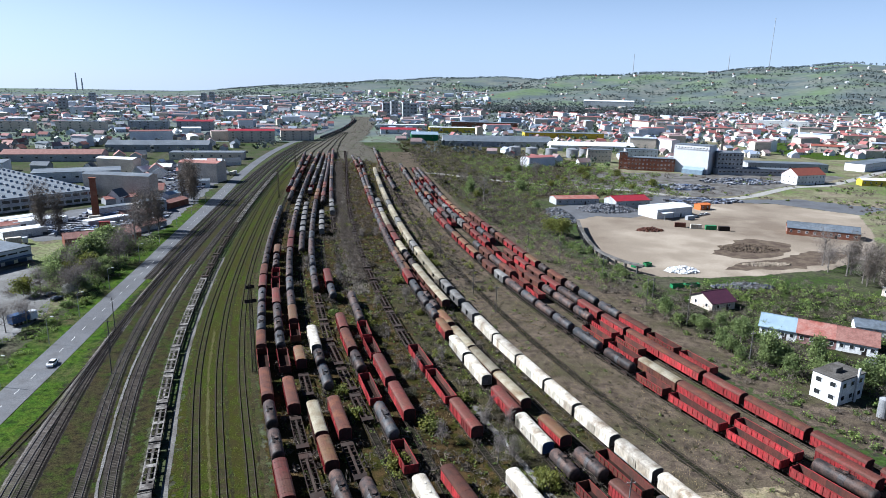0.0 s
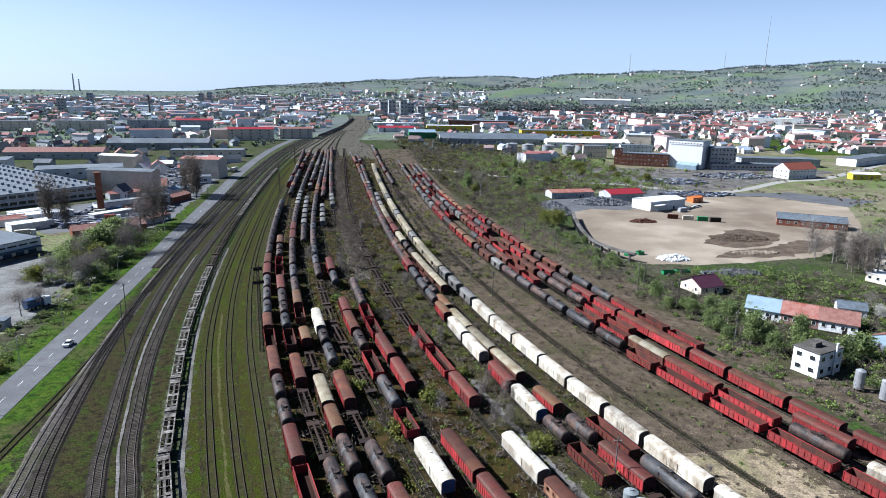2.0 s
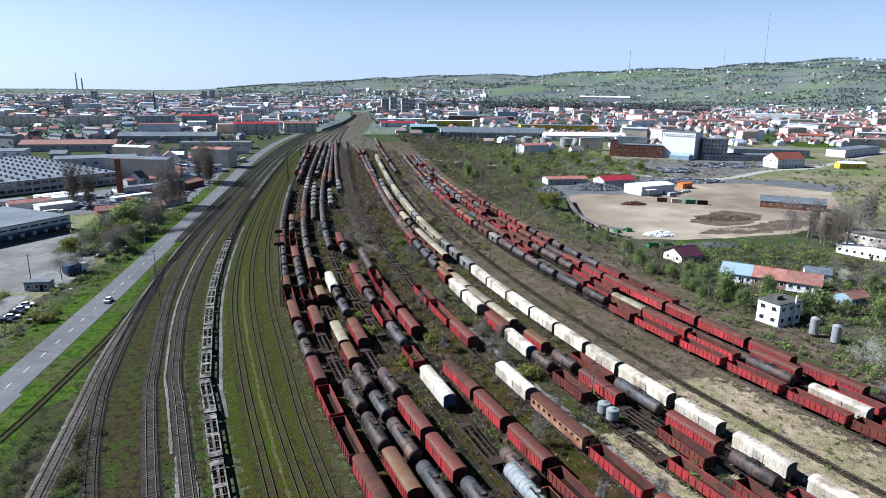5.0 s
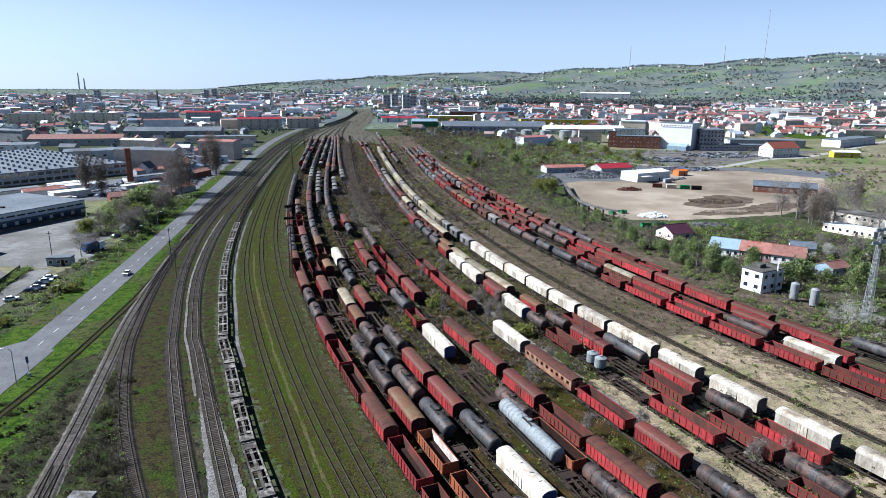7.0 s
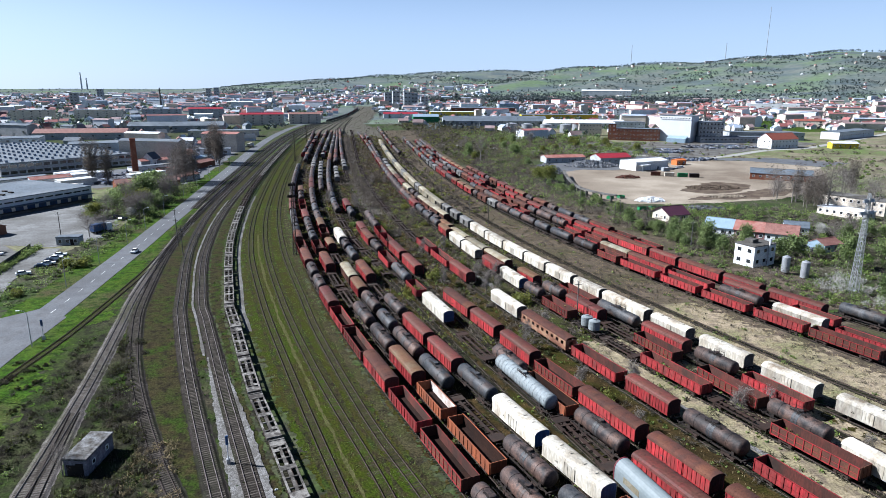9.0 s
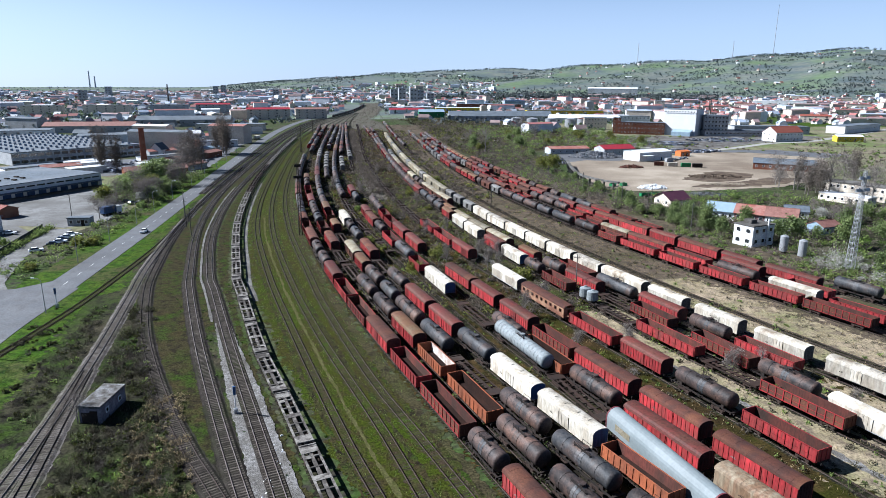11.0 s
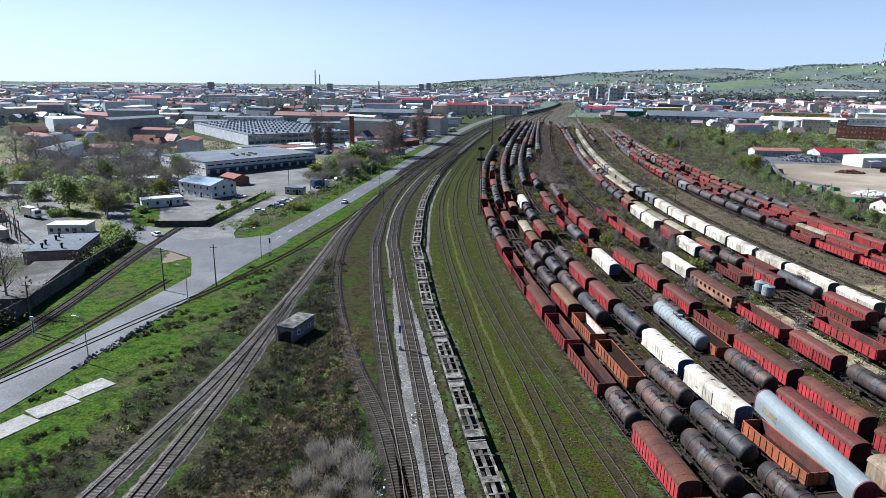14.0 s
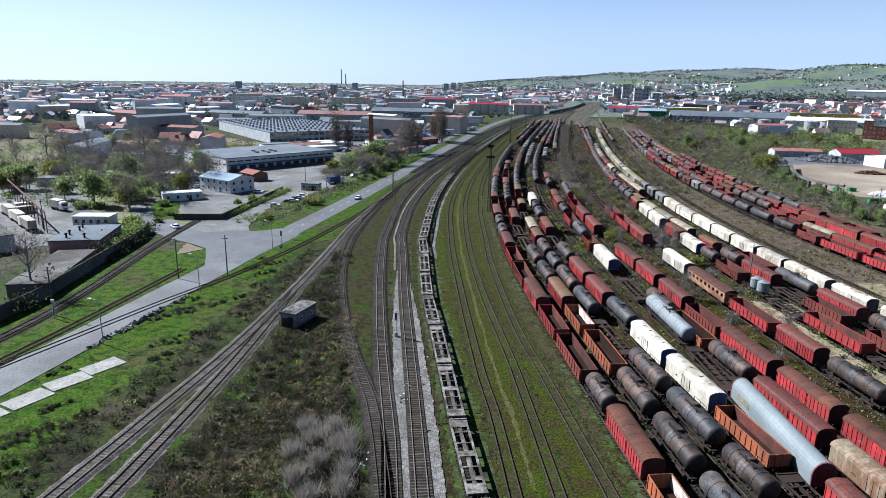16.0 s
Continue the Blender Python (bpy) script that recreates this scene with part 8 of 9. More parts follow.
thicket("yard_weeds", "green and yellow weeds between the sidings", among(4200, -45, 92, -30, 300, yard_lo, yard_hi), 0.55, 15, M["leaf"], 0.2, 0.5, 6, "weeds")
thicket("yard_brambles", "brown brambles between the sidings", among(4200, -45, 92, -30, 330, yard_lo, yard_hi), 1.1, 20, M["brush"], 0.5, 0.09, 7, "brush")
stuff("yard_dead_grass", "dead grass between the sidings", "grass", *stalks(nr, spots(7000, -45, 92, -30, 300, yard_lo, yard_hi), 7, 0.5, 0.3, 0.055), M["drygrass"])
thicket("trackside_weeds", "patches of fresh weeds beside the running tracks", among(1500, -75, -8, -60, 160, ([-60, 0, 60, 160], [-14, -26, -52, -72]), ([-60, 0, 60, 160], [0, -12, -34, -55])), 0.25, 10, M["blade"], 0.2, 0.4, 52, "weeds")
thicket("siding_scrub", "grey leafless scrub grown up between the sidings", among(2500, -45, 92, 40, 420, yard_lo, yard_hi), 1.9, 38, M["twig_low"], 0.62, 0.12, 46, "scrub")
thicket("siding_bushes", "yellow-green shrubs between the sidings", among(330, -45, 92, 40, 380, yard_lo, yard_hi), 2.0, 60, M["leaf_yellow"], 0.26, 0.7, 47, "bush")
stuff("strip_reeds", "pale dry reeds between two groups of sidings", "reeds", *stalks(nr, np.array([(float(np.interp(yy, [200, 290, 380, 470], [-0.5, -7, -13, -18])) + nr.normal(0, 2.2), yy, 0.0) for yy in nr.uniform(200, 470, 1500)]), 9, 0.6, 1.0, 0.07), M["reed"])
far_gap = [(x, y) for x, y in among(1900, -62, 26, 290, 660, ([290, 380, 480, 660], [-46, -51, -55, -60]), ([290, 380, 480, 660], [26, 19, 15, 8])) if all(abs(np.interp(y, cy_, cx_) - x) > 1.9 for cx_, cy_ in sidings if cy_[0] - 20 < y < cy_[-1])]
thicket("far_siding_scrub", "grey leafless scrub between the far sidings", far_gap, 2.2, 30, M["twig_low"], 0.8, 0.12, 60, "scrub")
thicket("far_siding_bushes", "olive shrubs between the far sidings", far_gap[::7], 2.4, 34, M["leaf_yellow"], 0.4, 0.7, 61, "bush")
column = [(float(np.interp(yy, [215, 290, 380, 470, 620], [0.5, -7, -13, -18, -23])) + nr.normal(0, 1.5), yy) for yy in nr.uniform(215, 620, 620)]
thicket("strip_saplings", "dense grey leafless saplings between two groups of sidings", column, 3.6, 44, M["twig_low"], 0.85, 0.09, 62, "scrub")
outer = [(float(np.interp(yy, [200, 290, 380, 600], [35, 28, 22, 15]) + nr.uniform(0, 1) * np.interp(yy, [200, 380, 600], [18, 17, 20])), yy) for yy in nr.uniform(200, 640, 900)]
thicket("belt_scrub", "grey-brown scrub over the far belt between sidings", outer, 1.5, 30, M["twig_low"], 0.6, 0.12, 63, "scrub")
thicket("belt_shrubs", "olive shrubs over the far belt between sidings", outer[::8], 2.0, 40, M["leaf_yellow"], 0.35, 0.7, 64, "bush")
belt_lo, belt_hi = ([-20, 40, 100, 200, 320], [94, 73, 57, 37, 25]), ([-20, 40, 100, 200, 320], [120, 98, 79, 57, 45])
stuff("belt_grass", "tufts of dry straw grass", "grass", *stalks(nr, spots(11000, 20, 120, -20, 320, belt_lo, belt_hi), 7, 0.5, 0.26, 0.06), M["drygrass"])
thicket("belt_brush", "brown brush scattered over the dry belt", among(2600, 20, 120, -20, 330, belt_lo, belt_hi), 0.9, 26, M["brush"], 0.3, 0.1, 8, "brush")
thicket("belt_bushes", "scattered green weeds on the dry belt", among(500, 20, 120, -20, 330, belt_lo, belt_hi), 0.8, 30, M["leaf"], 0.18, 0.6, 9, "weeds")
east_lo, east_hi = ([100, 180, 250, 330, 480], [122, 99, 84, 76, 70]), ([100, 150, 180, 225, 260, 330, 340, 480], [150, 136, 128, 117, 111, 112, 120, 130])
houses_near = [(127, 105.4, 9), (132.5, 178.5, 9), (140.5, 150, 9), (149, 143, 9), (158, 136, 9), (131, 89, 4), (150, 130, 7)]
thicket("east_thicket", "dense green thicket beside the outer siding", among(850, 70, 152, 100, 480, east_lo, east_hi, houses_near), 2.8, 88, M["leaf"], 0.24, 0.7, 10)
thicket("east_brush", "brown leafless thicket beside the outer siding", among(3000, 70, 152, 100, 480, east_lo, east_hi, houses_near), 3.2, 40, M["twig_low"], 0.72, 0.07, 11)
waste = among(2300, 58, 200, 330, 760, ([330, 480, 620, 760], [76, 64, 58, 50]), ([330, 420, 430, 560, 760], [114, 122, 190, 165, 120]))
thicket("waste_scrub", "grey-brown leafless scrub on the waste ground beside the yard", waste, 2.6, 30, M["twig_low"], 0.85, 0.12, 65)
thicket("waste_bushes", "dull green bushes on the waste ground beside the yard", waste[::5], 2.8, 50, M["leaf_yellow"], 0.42, 0.7, 66)
gar_lo, gar_hi = ([40, 100, 205], [128, 124, 128]), ([40, 100, 150, 205], [280, 260, 230, 190])
thicket("garden_bushes", "overgrown green garden bushes", among(1150, 120, 280, 40, 205, gar_lo, gar_hi, houses_near + [(233, 190, 18), (218, 178, 14)]), 2.6, 70, M["leaf"], 0.27, 0.7, 12)
thicket("garden_brush", "grey leafless garden shrubs", among(1700, 120, 280, 40, 205, gar_lo, gar_hi, houses_near + [(233, 190, 18), (218, 178, 14)]), 2.6, 48, M["twig_low"], 0.7, 0.06, 13)
road_lo, road_hi = ([84, 130, 200, 300], [-112, -108, -112, -112]), ([84, 130, 200, 300], [-98, -95, -97, -100])
thicket("roadside_bushes", "young green bushes on the road bank", among(420, -116, -94, 84, 300, road_lo, road_hi), 1.7, 60, M["leaf"], 0.2, 0.7, 14)
thicket("roadside_brush", "brown brush on the road bank", among(420, -118, -94, 84, 300, road_lo, road_hi), 1.5, 50, M["brush"], 0.3, 0.1, 15)
wall_lo, wall_hi = ([-10, 20, 66, 80], [-112, -117, -135, -138]), ([-10, 20, 66, 80], [-106, -111.5, -127, -130])
thicket("wall_bushes", "dark bushes leaning over the concrete wall", among(170, -140, -104, -10, 80, wall_lo, wall_hi), 4.0, 90, M["bramble"], 0.3, 0.7, 16)
thicket("west_scrub", "grey scrub between yards and trees", [(x, y) for x, y in among(900, -300, -150, 90, 330, ([90, 330], [-300, -330]), ([90, 130, 180, 330], [-150, -172, -215, -232]))], 2.4, 50, M["twig_low"], 0.42, 0.09, 17)
thicket("west_bushes", "green bushes among the bare trees", [(x, y) for x, y in among(450, -300, -150, 90, 330, ([90, 330], [-300, -330]), ([90, 130, 180, 330], [-150, -172, -215, -232]))], 2.4, 60, M["leaf"], 0.28, 0.7, 18)
stuff("verge_tufts", "fresh grass tufts on the road verge", "grass", *stalks(nr, spots(5000, -90, -60, -60, 200, ([-60, 0, 60, 120, 200], [-77.5, -78.5, -79.5, -81, -84]), ([-60, 60, 120, 200], [-62, -73, -77, -80])), 10, 0.4, 0.2, 0.03), M["blade"])
stuff("siding_tufts", "olive grass tufts over the disused sidings", "grass", *stalks(nr, spots(7000, -60, 16, -50, 230, ([-50, 0, 100, 230], [2, -15, -44, -62]), ([-50, 0, 100, 230], [20, 4, -22, -43])), 7, 0.45, 0.22, 0.035), M["leaf"])

# far woods and garden trees past counting
def far_trees(name, label, pts, size, leaf, seed, n=16):
    rng = np.random.default_rng(seed)
    p = np.array([(x, y, float(height(np.array(x), np.array(y))) + size * 0.9) for x, y in pts])
    V, F = blades(rng, p, n, (size * 0.5, size * 0.5, size * 0.42), size * 0.42)
    stuff(name, label, "trees", V, F, leaf)


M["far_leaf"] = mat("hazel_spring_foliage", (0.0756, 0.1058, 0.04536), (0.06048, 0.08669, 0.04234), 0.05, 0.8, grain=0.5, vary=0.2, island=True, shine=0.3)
# hill brush and far woods: haze is painted in as muted blue-grey
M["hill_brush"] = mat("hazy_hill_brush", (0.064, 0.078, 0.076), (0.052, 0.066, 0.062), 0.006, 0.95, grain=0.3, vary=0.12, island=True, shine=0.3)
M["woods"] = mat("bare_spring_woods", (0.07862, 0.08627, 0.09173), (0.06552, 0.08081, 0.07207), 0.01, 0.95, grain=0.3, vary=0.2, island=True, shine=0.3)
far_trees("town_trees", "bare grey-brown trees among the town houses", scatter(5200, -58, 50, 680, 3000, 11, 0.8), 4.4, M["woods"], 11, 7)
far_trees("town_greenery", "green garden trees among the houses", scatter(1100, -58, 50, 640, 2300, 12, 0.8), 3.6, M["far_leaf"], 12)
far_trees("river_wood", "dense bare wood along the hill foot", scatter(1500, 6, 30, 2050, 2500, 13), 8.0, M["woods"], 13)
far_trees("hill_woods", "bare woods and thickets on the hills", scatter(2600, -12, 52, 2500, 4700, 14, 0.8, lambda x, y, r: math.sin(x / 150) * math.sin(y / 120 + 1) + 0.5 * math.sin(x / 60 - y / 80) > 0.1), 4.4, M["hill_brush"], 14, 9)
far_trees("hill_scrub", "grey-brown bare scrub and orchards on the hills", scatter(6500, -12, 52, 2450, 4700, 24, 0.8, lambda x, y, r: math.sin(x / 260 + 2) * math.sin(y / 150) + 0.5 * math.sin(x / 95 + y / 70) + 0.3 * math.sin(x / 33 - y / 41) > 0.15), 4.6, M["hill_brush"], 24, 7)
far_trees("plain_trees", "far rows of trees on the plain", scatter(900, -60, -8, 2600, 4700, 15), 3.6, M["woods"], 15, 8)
thicket("west_wood", "bare trees and hedges behind the western yards", scatter(520, -64, -36, 270, 800, 19, 1.0, free), 6.0, 60, M["twig_low"], 1.0, 0.1, 19)
thicket("belt_trees", "mixed green thicket beyond the scrap yard", [(x, y) for x, y in scatter(620, 8, 30, 400, 700, 16) if x > 70 and x < 250 and y > 415], 4.6, 60, M["leaf"], 0.5, 0.7, 16)
thicket("belt_scrub", "dense grey and brown scrub beyond the scrap yard", [(x, y) for x, y in scatter(700, 8, 30, 400, 700, 26) if x > 70 and x < 250 and y > 415], 4.0, 46, M["twig_low"], 0.8, 0.1, 26)
patch("north_weeds", [(64, 425), (70, 700), (50, 960), (170, 900), (240, 640), (232, 450), (130, 418)], -0.004, M["weed_soil"], "weedy brown ground north of the scrap yard", "ground", 3.0)
north_lo, north_hi = ([420, 600, 900], [66, 58, 38]), ([420, 600, 900], [215, 200, 120])
thicket("north_scrub", "grey leafless scrub between sidings and works", among(900, 40, 220, 420, 880, north_lo, north_hi), 3.6, 34, M["twig_low"], 0.9, 0.12, 57)
thicket("north_bushes", "olive bushes between sidings and works", among(420, 40, 220, 420, 880, north_lo, north_hi), 3.4, 44, M["bramble"], 0.55, 0.7, 58)
thicket("road_scrub", "dense grey-green scrub along the road bank", among(150, -130, -103, 202, 290), 4.2, 110, M["twig_low"], 0.5, 0.08, 27)
thicket("road_greenery", "dense young foliage along the road bank", among(110, -130, -103, 202, 290), 3.8, 110, M["leaf_tree"], 0.3, 0.7, 28)
thicket("east_scrub", "brown and grey scrub below the gardens", among(500, 100, 150, 20, 130, ([20, 60, 107, 130], [138, 122, 108, 104]), ([20, 60, 130], [160, 150, 124]), houses_near), 1.8, 60, M["twig_low"], 0.45, 0.08, 29)
thicket("east_bushes", "young green bushes below the gardens", among(420, 100, 150, 20, 130, ([20, 60, 107, 130], [138, 122, 108, 104]), ([20, 60, 130], [160, 150, 124]), houses_near), 1.8, 60, M["leaf"], 0.22, 0.7, 30)
thicket("blossom_bushes", "bushes white with blossom below the pylon", among(34, 128, 150, 55, 84), 3.4, 300, M["blossom"], 0.13, 0.8, 31)
thicket("lane_scrub", "grey scrub along the lane and works", [(x, y) for x, y in among(700, 160, 520, 405, 560) if math.sin(x * 0.05) * math.sin(y * 0.06) + 0.5 * math.sin(x * 0.13 + y * 0.09) > 0.3], 2.2, 40, M["twig_low"], 0.8, 0.1, 53)
thicket("lane_bushes", "green bushes along the lane and works", [(x, y) for x, y in among(420, 160, 520, 405, 560) if math.sin(x * 0.05) * math.sin(y * 0.06) + 0.5 * math.sin(x * 0.13 + y * 0.09) > 0.45], 2.2, 40, M["leaf"], 0.5, 0.7, 54)
thicket("lot_scrub", "grey and green scrub behind the dirt lot", among(600, 255, 420, 150, 400, ([150, 250, 350, 400], [262, 268, 338, 345]), ([150, 400], [420, 430])), 2.4, 40, M["twig_low"], 0.7, 0.1, 55)
thicket("lot_bushes", "green bushes behind the dirt lot", among(300, 255, 420, 150, 400, ([150, 250, 350, 400], [262, 268, 338, 345]), ([150, 400], [420, 430])), 2.2, 40, M["leaf"], 0.45, 0.7, 56)
thicket("throat_scrub", "scrub and weeds in the station throat", [(x, y) for x, y in among(1300, -60, 90, 640, 1600) if np.interp(y, [640, 900, 1060, 1600], [-40, -34, -20, -8]) < x < np.interp(y, [640, 900, 1120, 1600], [84, 50, 24, 30])], 1.6, 26, M["twig_low"], 0.6, 0.12, 32)

# ---------------------------------------------------------------- posts, walls and yard things
def copies(ob, poses):
    """The thing at the first pose, copies at the others."""
    ob.matrix_basis = poses[0]
    return [ob] + [copy_thing(ob, m) for m in poses[1:]]


lamp = empty("street_lamp", "grey steel street lamp with a curved arm", "street lamp", "street lamps along the road")
bm = bmesh.new()
tube(bm, (0, 0, -0.2), (0, 0, 8.2), 0.11, 0.07, 8)
part("pole", bm, M["zinc"], lamp)
bm = bmesh.new()
tube(bm, (0, 0, 8.15), (0.7, 0, 8.75), 0.05, 0.05, 6)
tube(bm, (0.68, 0, 8.74), (1.6, 0, 8.85), 0.05, 0.04, 6)
part("arm", bm, M["zinc"], lamp)
bm = bmesh.new()
box(bm, 1.4, 2.2, -0.16, 0.16, 8.78, 8.95)
part("lantern", bm, M["roof_white"], lamp)
rx = lambda y, o: float(np.interp(y, [p[1] for p in ROAD], [p[0] for p in ROAD])) + o
copies(lamp, [pose(rx(y, -5.4), y, 0) for y in (101.6, 128, 157, 181, 211, 250, 285, 322, 360, 405)] + [pose(rx(y, 5.6), y, 0, rz=180) for y in (-15.2, 17.5, 55.5)])

upole = empty("utility_pole", "weathered wooden utility pole with a crossarm", "pole", "utility poles")
bm = bmesh.new()
tube(bm, (0, 0, -0.3), (0, 0, 10.5), 0.16, 0.11, 8)
part("post", bm, M["concrete"], upole)
bm = bmesh.new()
box(bm, -0.9, 0.9, -0.06, 0.06, 9.6, 9.75)
part("crossarm", bm, M["bark"], upole)
for k in (-0.75, 0.0, 0.75):
    bm = bmesh.new()
    tube(bm, (k, 0, 9.75), (k, 0, 9.95), 0.05, 0.04, 6)
    part("insulator", bm, M["plaster"], upole)
copies(upole, [pose(x, y, 0, rz=r) for x, y, r in ((107.2, 180.5, 20), (110, 181.8, 20), (112, 158.3, 20), (115.5, 126.8, 15), (101.7, 212.5, 20), (91.8, 241.7, 20), (82.3, 263.1, 20), (43.7, 196.7, 0), (48.4, 175.6, 0), (37.3, 252.8, 0), (120.6, 173.8, 20), (-79.1, 169.5, 0), (-73.2, 149.4, 0), (-67.4, 134, 0), (-99.0, -4.8, 0), (-121, 166, 0), (-161, 57, 0), (49.4, 59, 0), (-89.5, 24, 0), (-79.6, 30, 0))])


def lattice(name, label, x, y, h, b, t, arms=(), steel=None):
    steel = steel or M["zinc"]
    root = empty(name, label, "pylon")
    root.matrix_basis = pose(x, y, 0, rz=18)
    corners = ((-1, -1), (1, -1), (1, 1), (-1, 1))
    wid = lambda z: b + (t - b) * z / h
    for i, j in corners:
        bm = bmesh.new()
        tube(bm, (i * b, j * b, -0.2), (i * t, j * t, h), 0.1, 0.06, 4)
        part("leg", bm, steel, root)
    z, k = 0.0, 0
    bm = bmesh.new()
    while z < h - 1:
        dz = max(1.2, wid(z) * 2.0)
        z2 = min(h, z + dz)
        for q in range(4):
            (i, j), (m, n) = corners[q], corners[(q + 1) % 4]
            a, c = wid(z), wid(z2)
            tube(bm, (i * a, j * a, z), (m * c, n * c, z2), 0.05, 0.05, 3)
            tube(bm, (m * a, n * a, z), (i * c, j * c, z2), 0.05, 0.05, 3)
            tube(bm, (i * c, j * c, z2), (m * c, n * c, z2), 0.05, 0.05, 3)
        z = z2
    tagged(part("bracing", bm, steel, root), kind="stuff")
    for z, w in arms:
        bm = bmesh.new()
        prism(bm, [(-0.3, z), (0.3, z), (0.05, z + 0.9), (-0.05, z + 0.9)], -w, w)
        part("crossarm", bm, steel, root)
    return root


lattice("pylon", "tall grey lattice pylon among blossoming bushes", 135.2, 69.5, 30, 1.0, 0.3, ((24, 3.0), (27.5, 2.2)))
lattice("light_mast", "dark lattice floodlight mast beside the sidings", -29.0, 132.4, 26, 0.55, 0.3, ((20.5, 1.6), (24.5, 1.2)), M["frame"])
lattice("light_mast", "slender lattice floodlight mast beyond the flat wagons", -57.9, 421, 21, 0.45, 0.25, (), M["frame"])
lattice("light_mast", "slender dark lattice floodlight mast far off", -63.3, 591, 17, 0.45, 0.25, (), M["frame"])
for az, r, h in ((23.0, 4150, 110), (30.3, 4150, 100), (33.2, 4150, 270)):
    x, y = r * math.sin(math.radians(az)), r * math.cos(math.radians(az))
    z = float(height(np.array(x), np.array(y)))
    bm = bmesh.new()
    tube(bm, (0, 0, -3), (0, 0, h), 1.6, 1.0, 6)
    for q in np.linspace(h * 0.2, h, 7):
        tube(bm, (0, 0, q), (0, 0, q + 3), 2.0, 2.0, 6)
    o = tagged(link("radio_mast", bm, M["grey_wall"]), "slender radio mast on the hill", "mast")
    o.matrix_basis = pose(x, y, z)

# signal beside the running line, ground signals and relay box
sig = empty("signal_post", "blue and white railway signal post", "signal")
bm = bmesh.new()
tube(bm, (0, 0, -0.1), (0, 0, 4.6), 0.09, 0.09, 8)
part("post", bm, M["roof_white"], sig)
bm = bmesh.new()
box(bm, -0.22, 0.22, -0.12, 0.12, 3.4, 4.9)
part("signal_head", bm, M["blue"], sig)
bm = bmesh.new()
box(bm, -0.3, 0.3, -0.25, 0.25, 0, 0.9)
part("relay_box", bm, M["zinc"], sig)
copies(sig, [pose(-26.4, 2.5, 0.1, rz=18), pose(-79.8, 60, 0.0, rz=0)])
stile = empty("track_signal", "white two-legged signal frame beside the siding", "signal")
for k in (-0.35, 0.35):
    bm = bmesh.new()
    tube(bm, (k, 0, -0.1), (k * 0.5, 0, 3.6), 0.07, 0.06, 6)
    part("leg", bm, M["roof_white"], stile)
bm = bmesh.new()
box(bm, -0.4, 0.4, -0.1, 0.1, 3.5, 4.1)
part("lamp_head", bm, M["roof_white"], stile)
stile.matrix_basis = pose(-97.2, -6.5, 0)

# concrete panel wall and hedge
wall = empty("boundary_wall", "dark weathered concrete panel wall above the siding", "wall")
wall["kind"] = "structure"
wc = curve([(-104.5, -50), (-106, -20), (-108.2, 0), (-112.5, 15), (-117.6, 32), (-124, 54), (-130.5, 68)], 3)
pm = None
for s in np.arange(1.5, wc[3][-1] - 1.5, 3.0):
    x, y, h = at_run(wc, s)
    m = Matrix.Translation((x, y, 0)) @ Matrix.Rotation(h, 4, "Z")
    if pm is None:
        bm = bmesh.new()
        box(bm, -1.42, 1.42, -0.07, 0.07, -0.2, 3.1)
        pm = part("panel", bm, M["concrete"], wall)
        pm.matrix_basis = m
        bm = bmesh.new()
        box(bm, -0.12, 0.12, -0.13, 0.13, -0.2, 3.25)
        po = part("post", bm, M["concrete"], wall)
        po.matrix_basis = m @ pose(1.5, 0, 0)
    else:
        share(pm, m, wall)
        share(po, m @ pose(1.5, 0, 0), wall)
M["fence_dark"] = mat("dark_board_fence", (0.0357, 0.03927, 0.03927), (0.05712, 0.05712, 0.05355), 0.8, 0.9, grain=4)
fence = empty("yard_fence", "dark board fence round the factory yard", "fence")
for a, b in (((-133, 84), (-117, 88.5)), ((-117, 88.5), (-124.5, 150))):
    a, b = Vector((*a, 0)), Vector((*b, 0))
    n = max(1, int((b - a).length / 2.6))
    for k in range(n):
        p = a + (b - a) * ((k + 0.5) / n)
        bm = bmesh.new()
        L_ = (b - a).length / n
        box(bm, -L_ / 2, L_ / 2 - 0.04, -0.05, 0.05, -0.1, 2.1)
        o = part("fence_panel", bm, M["fence_dark"], fence)
        d = (b - a)
        o.matrix_basis = Matrix.Translation(p) @ Matrix.Rotation(math.atan2(d.y, d.x), 4, "Z")
nr2 = np.random.default_rng(77)
hl = np.array([(-122.6 + 4.8 * t, 151 - 58 * t) for t in np.linspace(0, 1, 150)])
thicket("hedge", "dark clipped hedge along the yard entry", hl + nr2.normal(0, 0.5, hl.shape), 2.0, 90, M["leaf"], 0.16, 0.7, 21, "hedge")

# crane runway over the haulage yard
run_ = empty("crane_runway", "rusty lattice crane runway over the haulage yard", "crane runway")
run_.matrix_basis = pose(-158, 55, 0, rz=143)
leg = None
for k in range(12):
    m = pose(k * 7.6, 0, 0)
    if leg is None:
        bm = bmesh.new()
        for u in (-0.45, 0.45):
            box(bm, u - 0.07, u + 0.07, -0.09, 0.09, -0.2, 6.4)
        for z in np.arange(0.5, 6.3, 0.8):
            box(bm, -0.4, 0.4, -0.04, 0.04, z, z + 0.1)
        leg = part("lattice_leg", bm, M["rust"], run_)
        bm = bmesh.new()
        box(bm, 0.02, 7.56, -0.22, 0.22, 6.41, 6.8)
        beam = part("runway_beam", bm, M["rust"], run_)
    else:
        share(leg, m, run_)
        if k < 11:
            share(beam, m, run_)

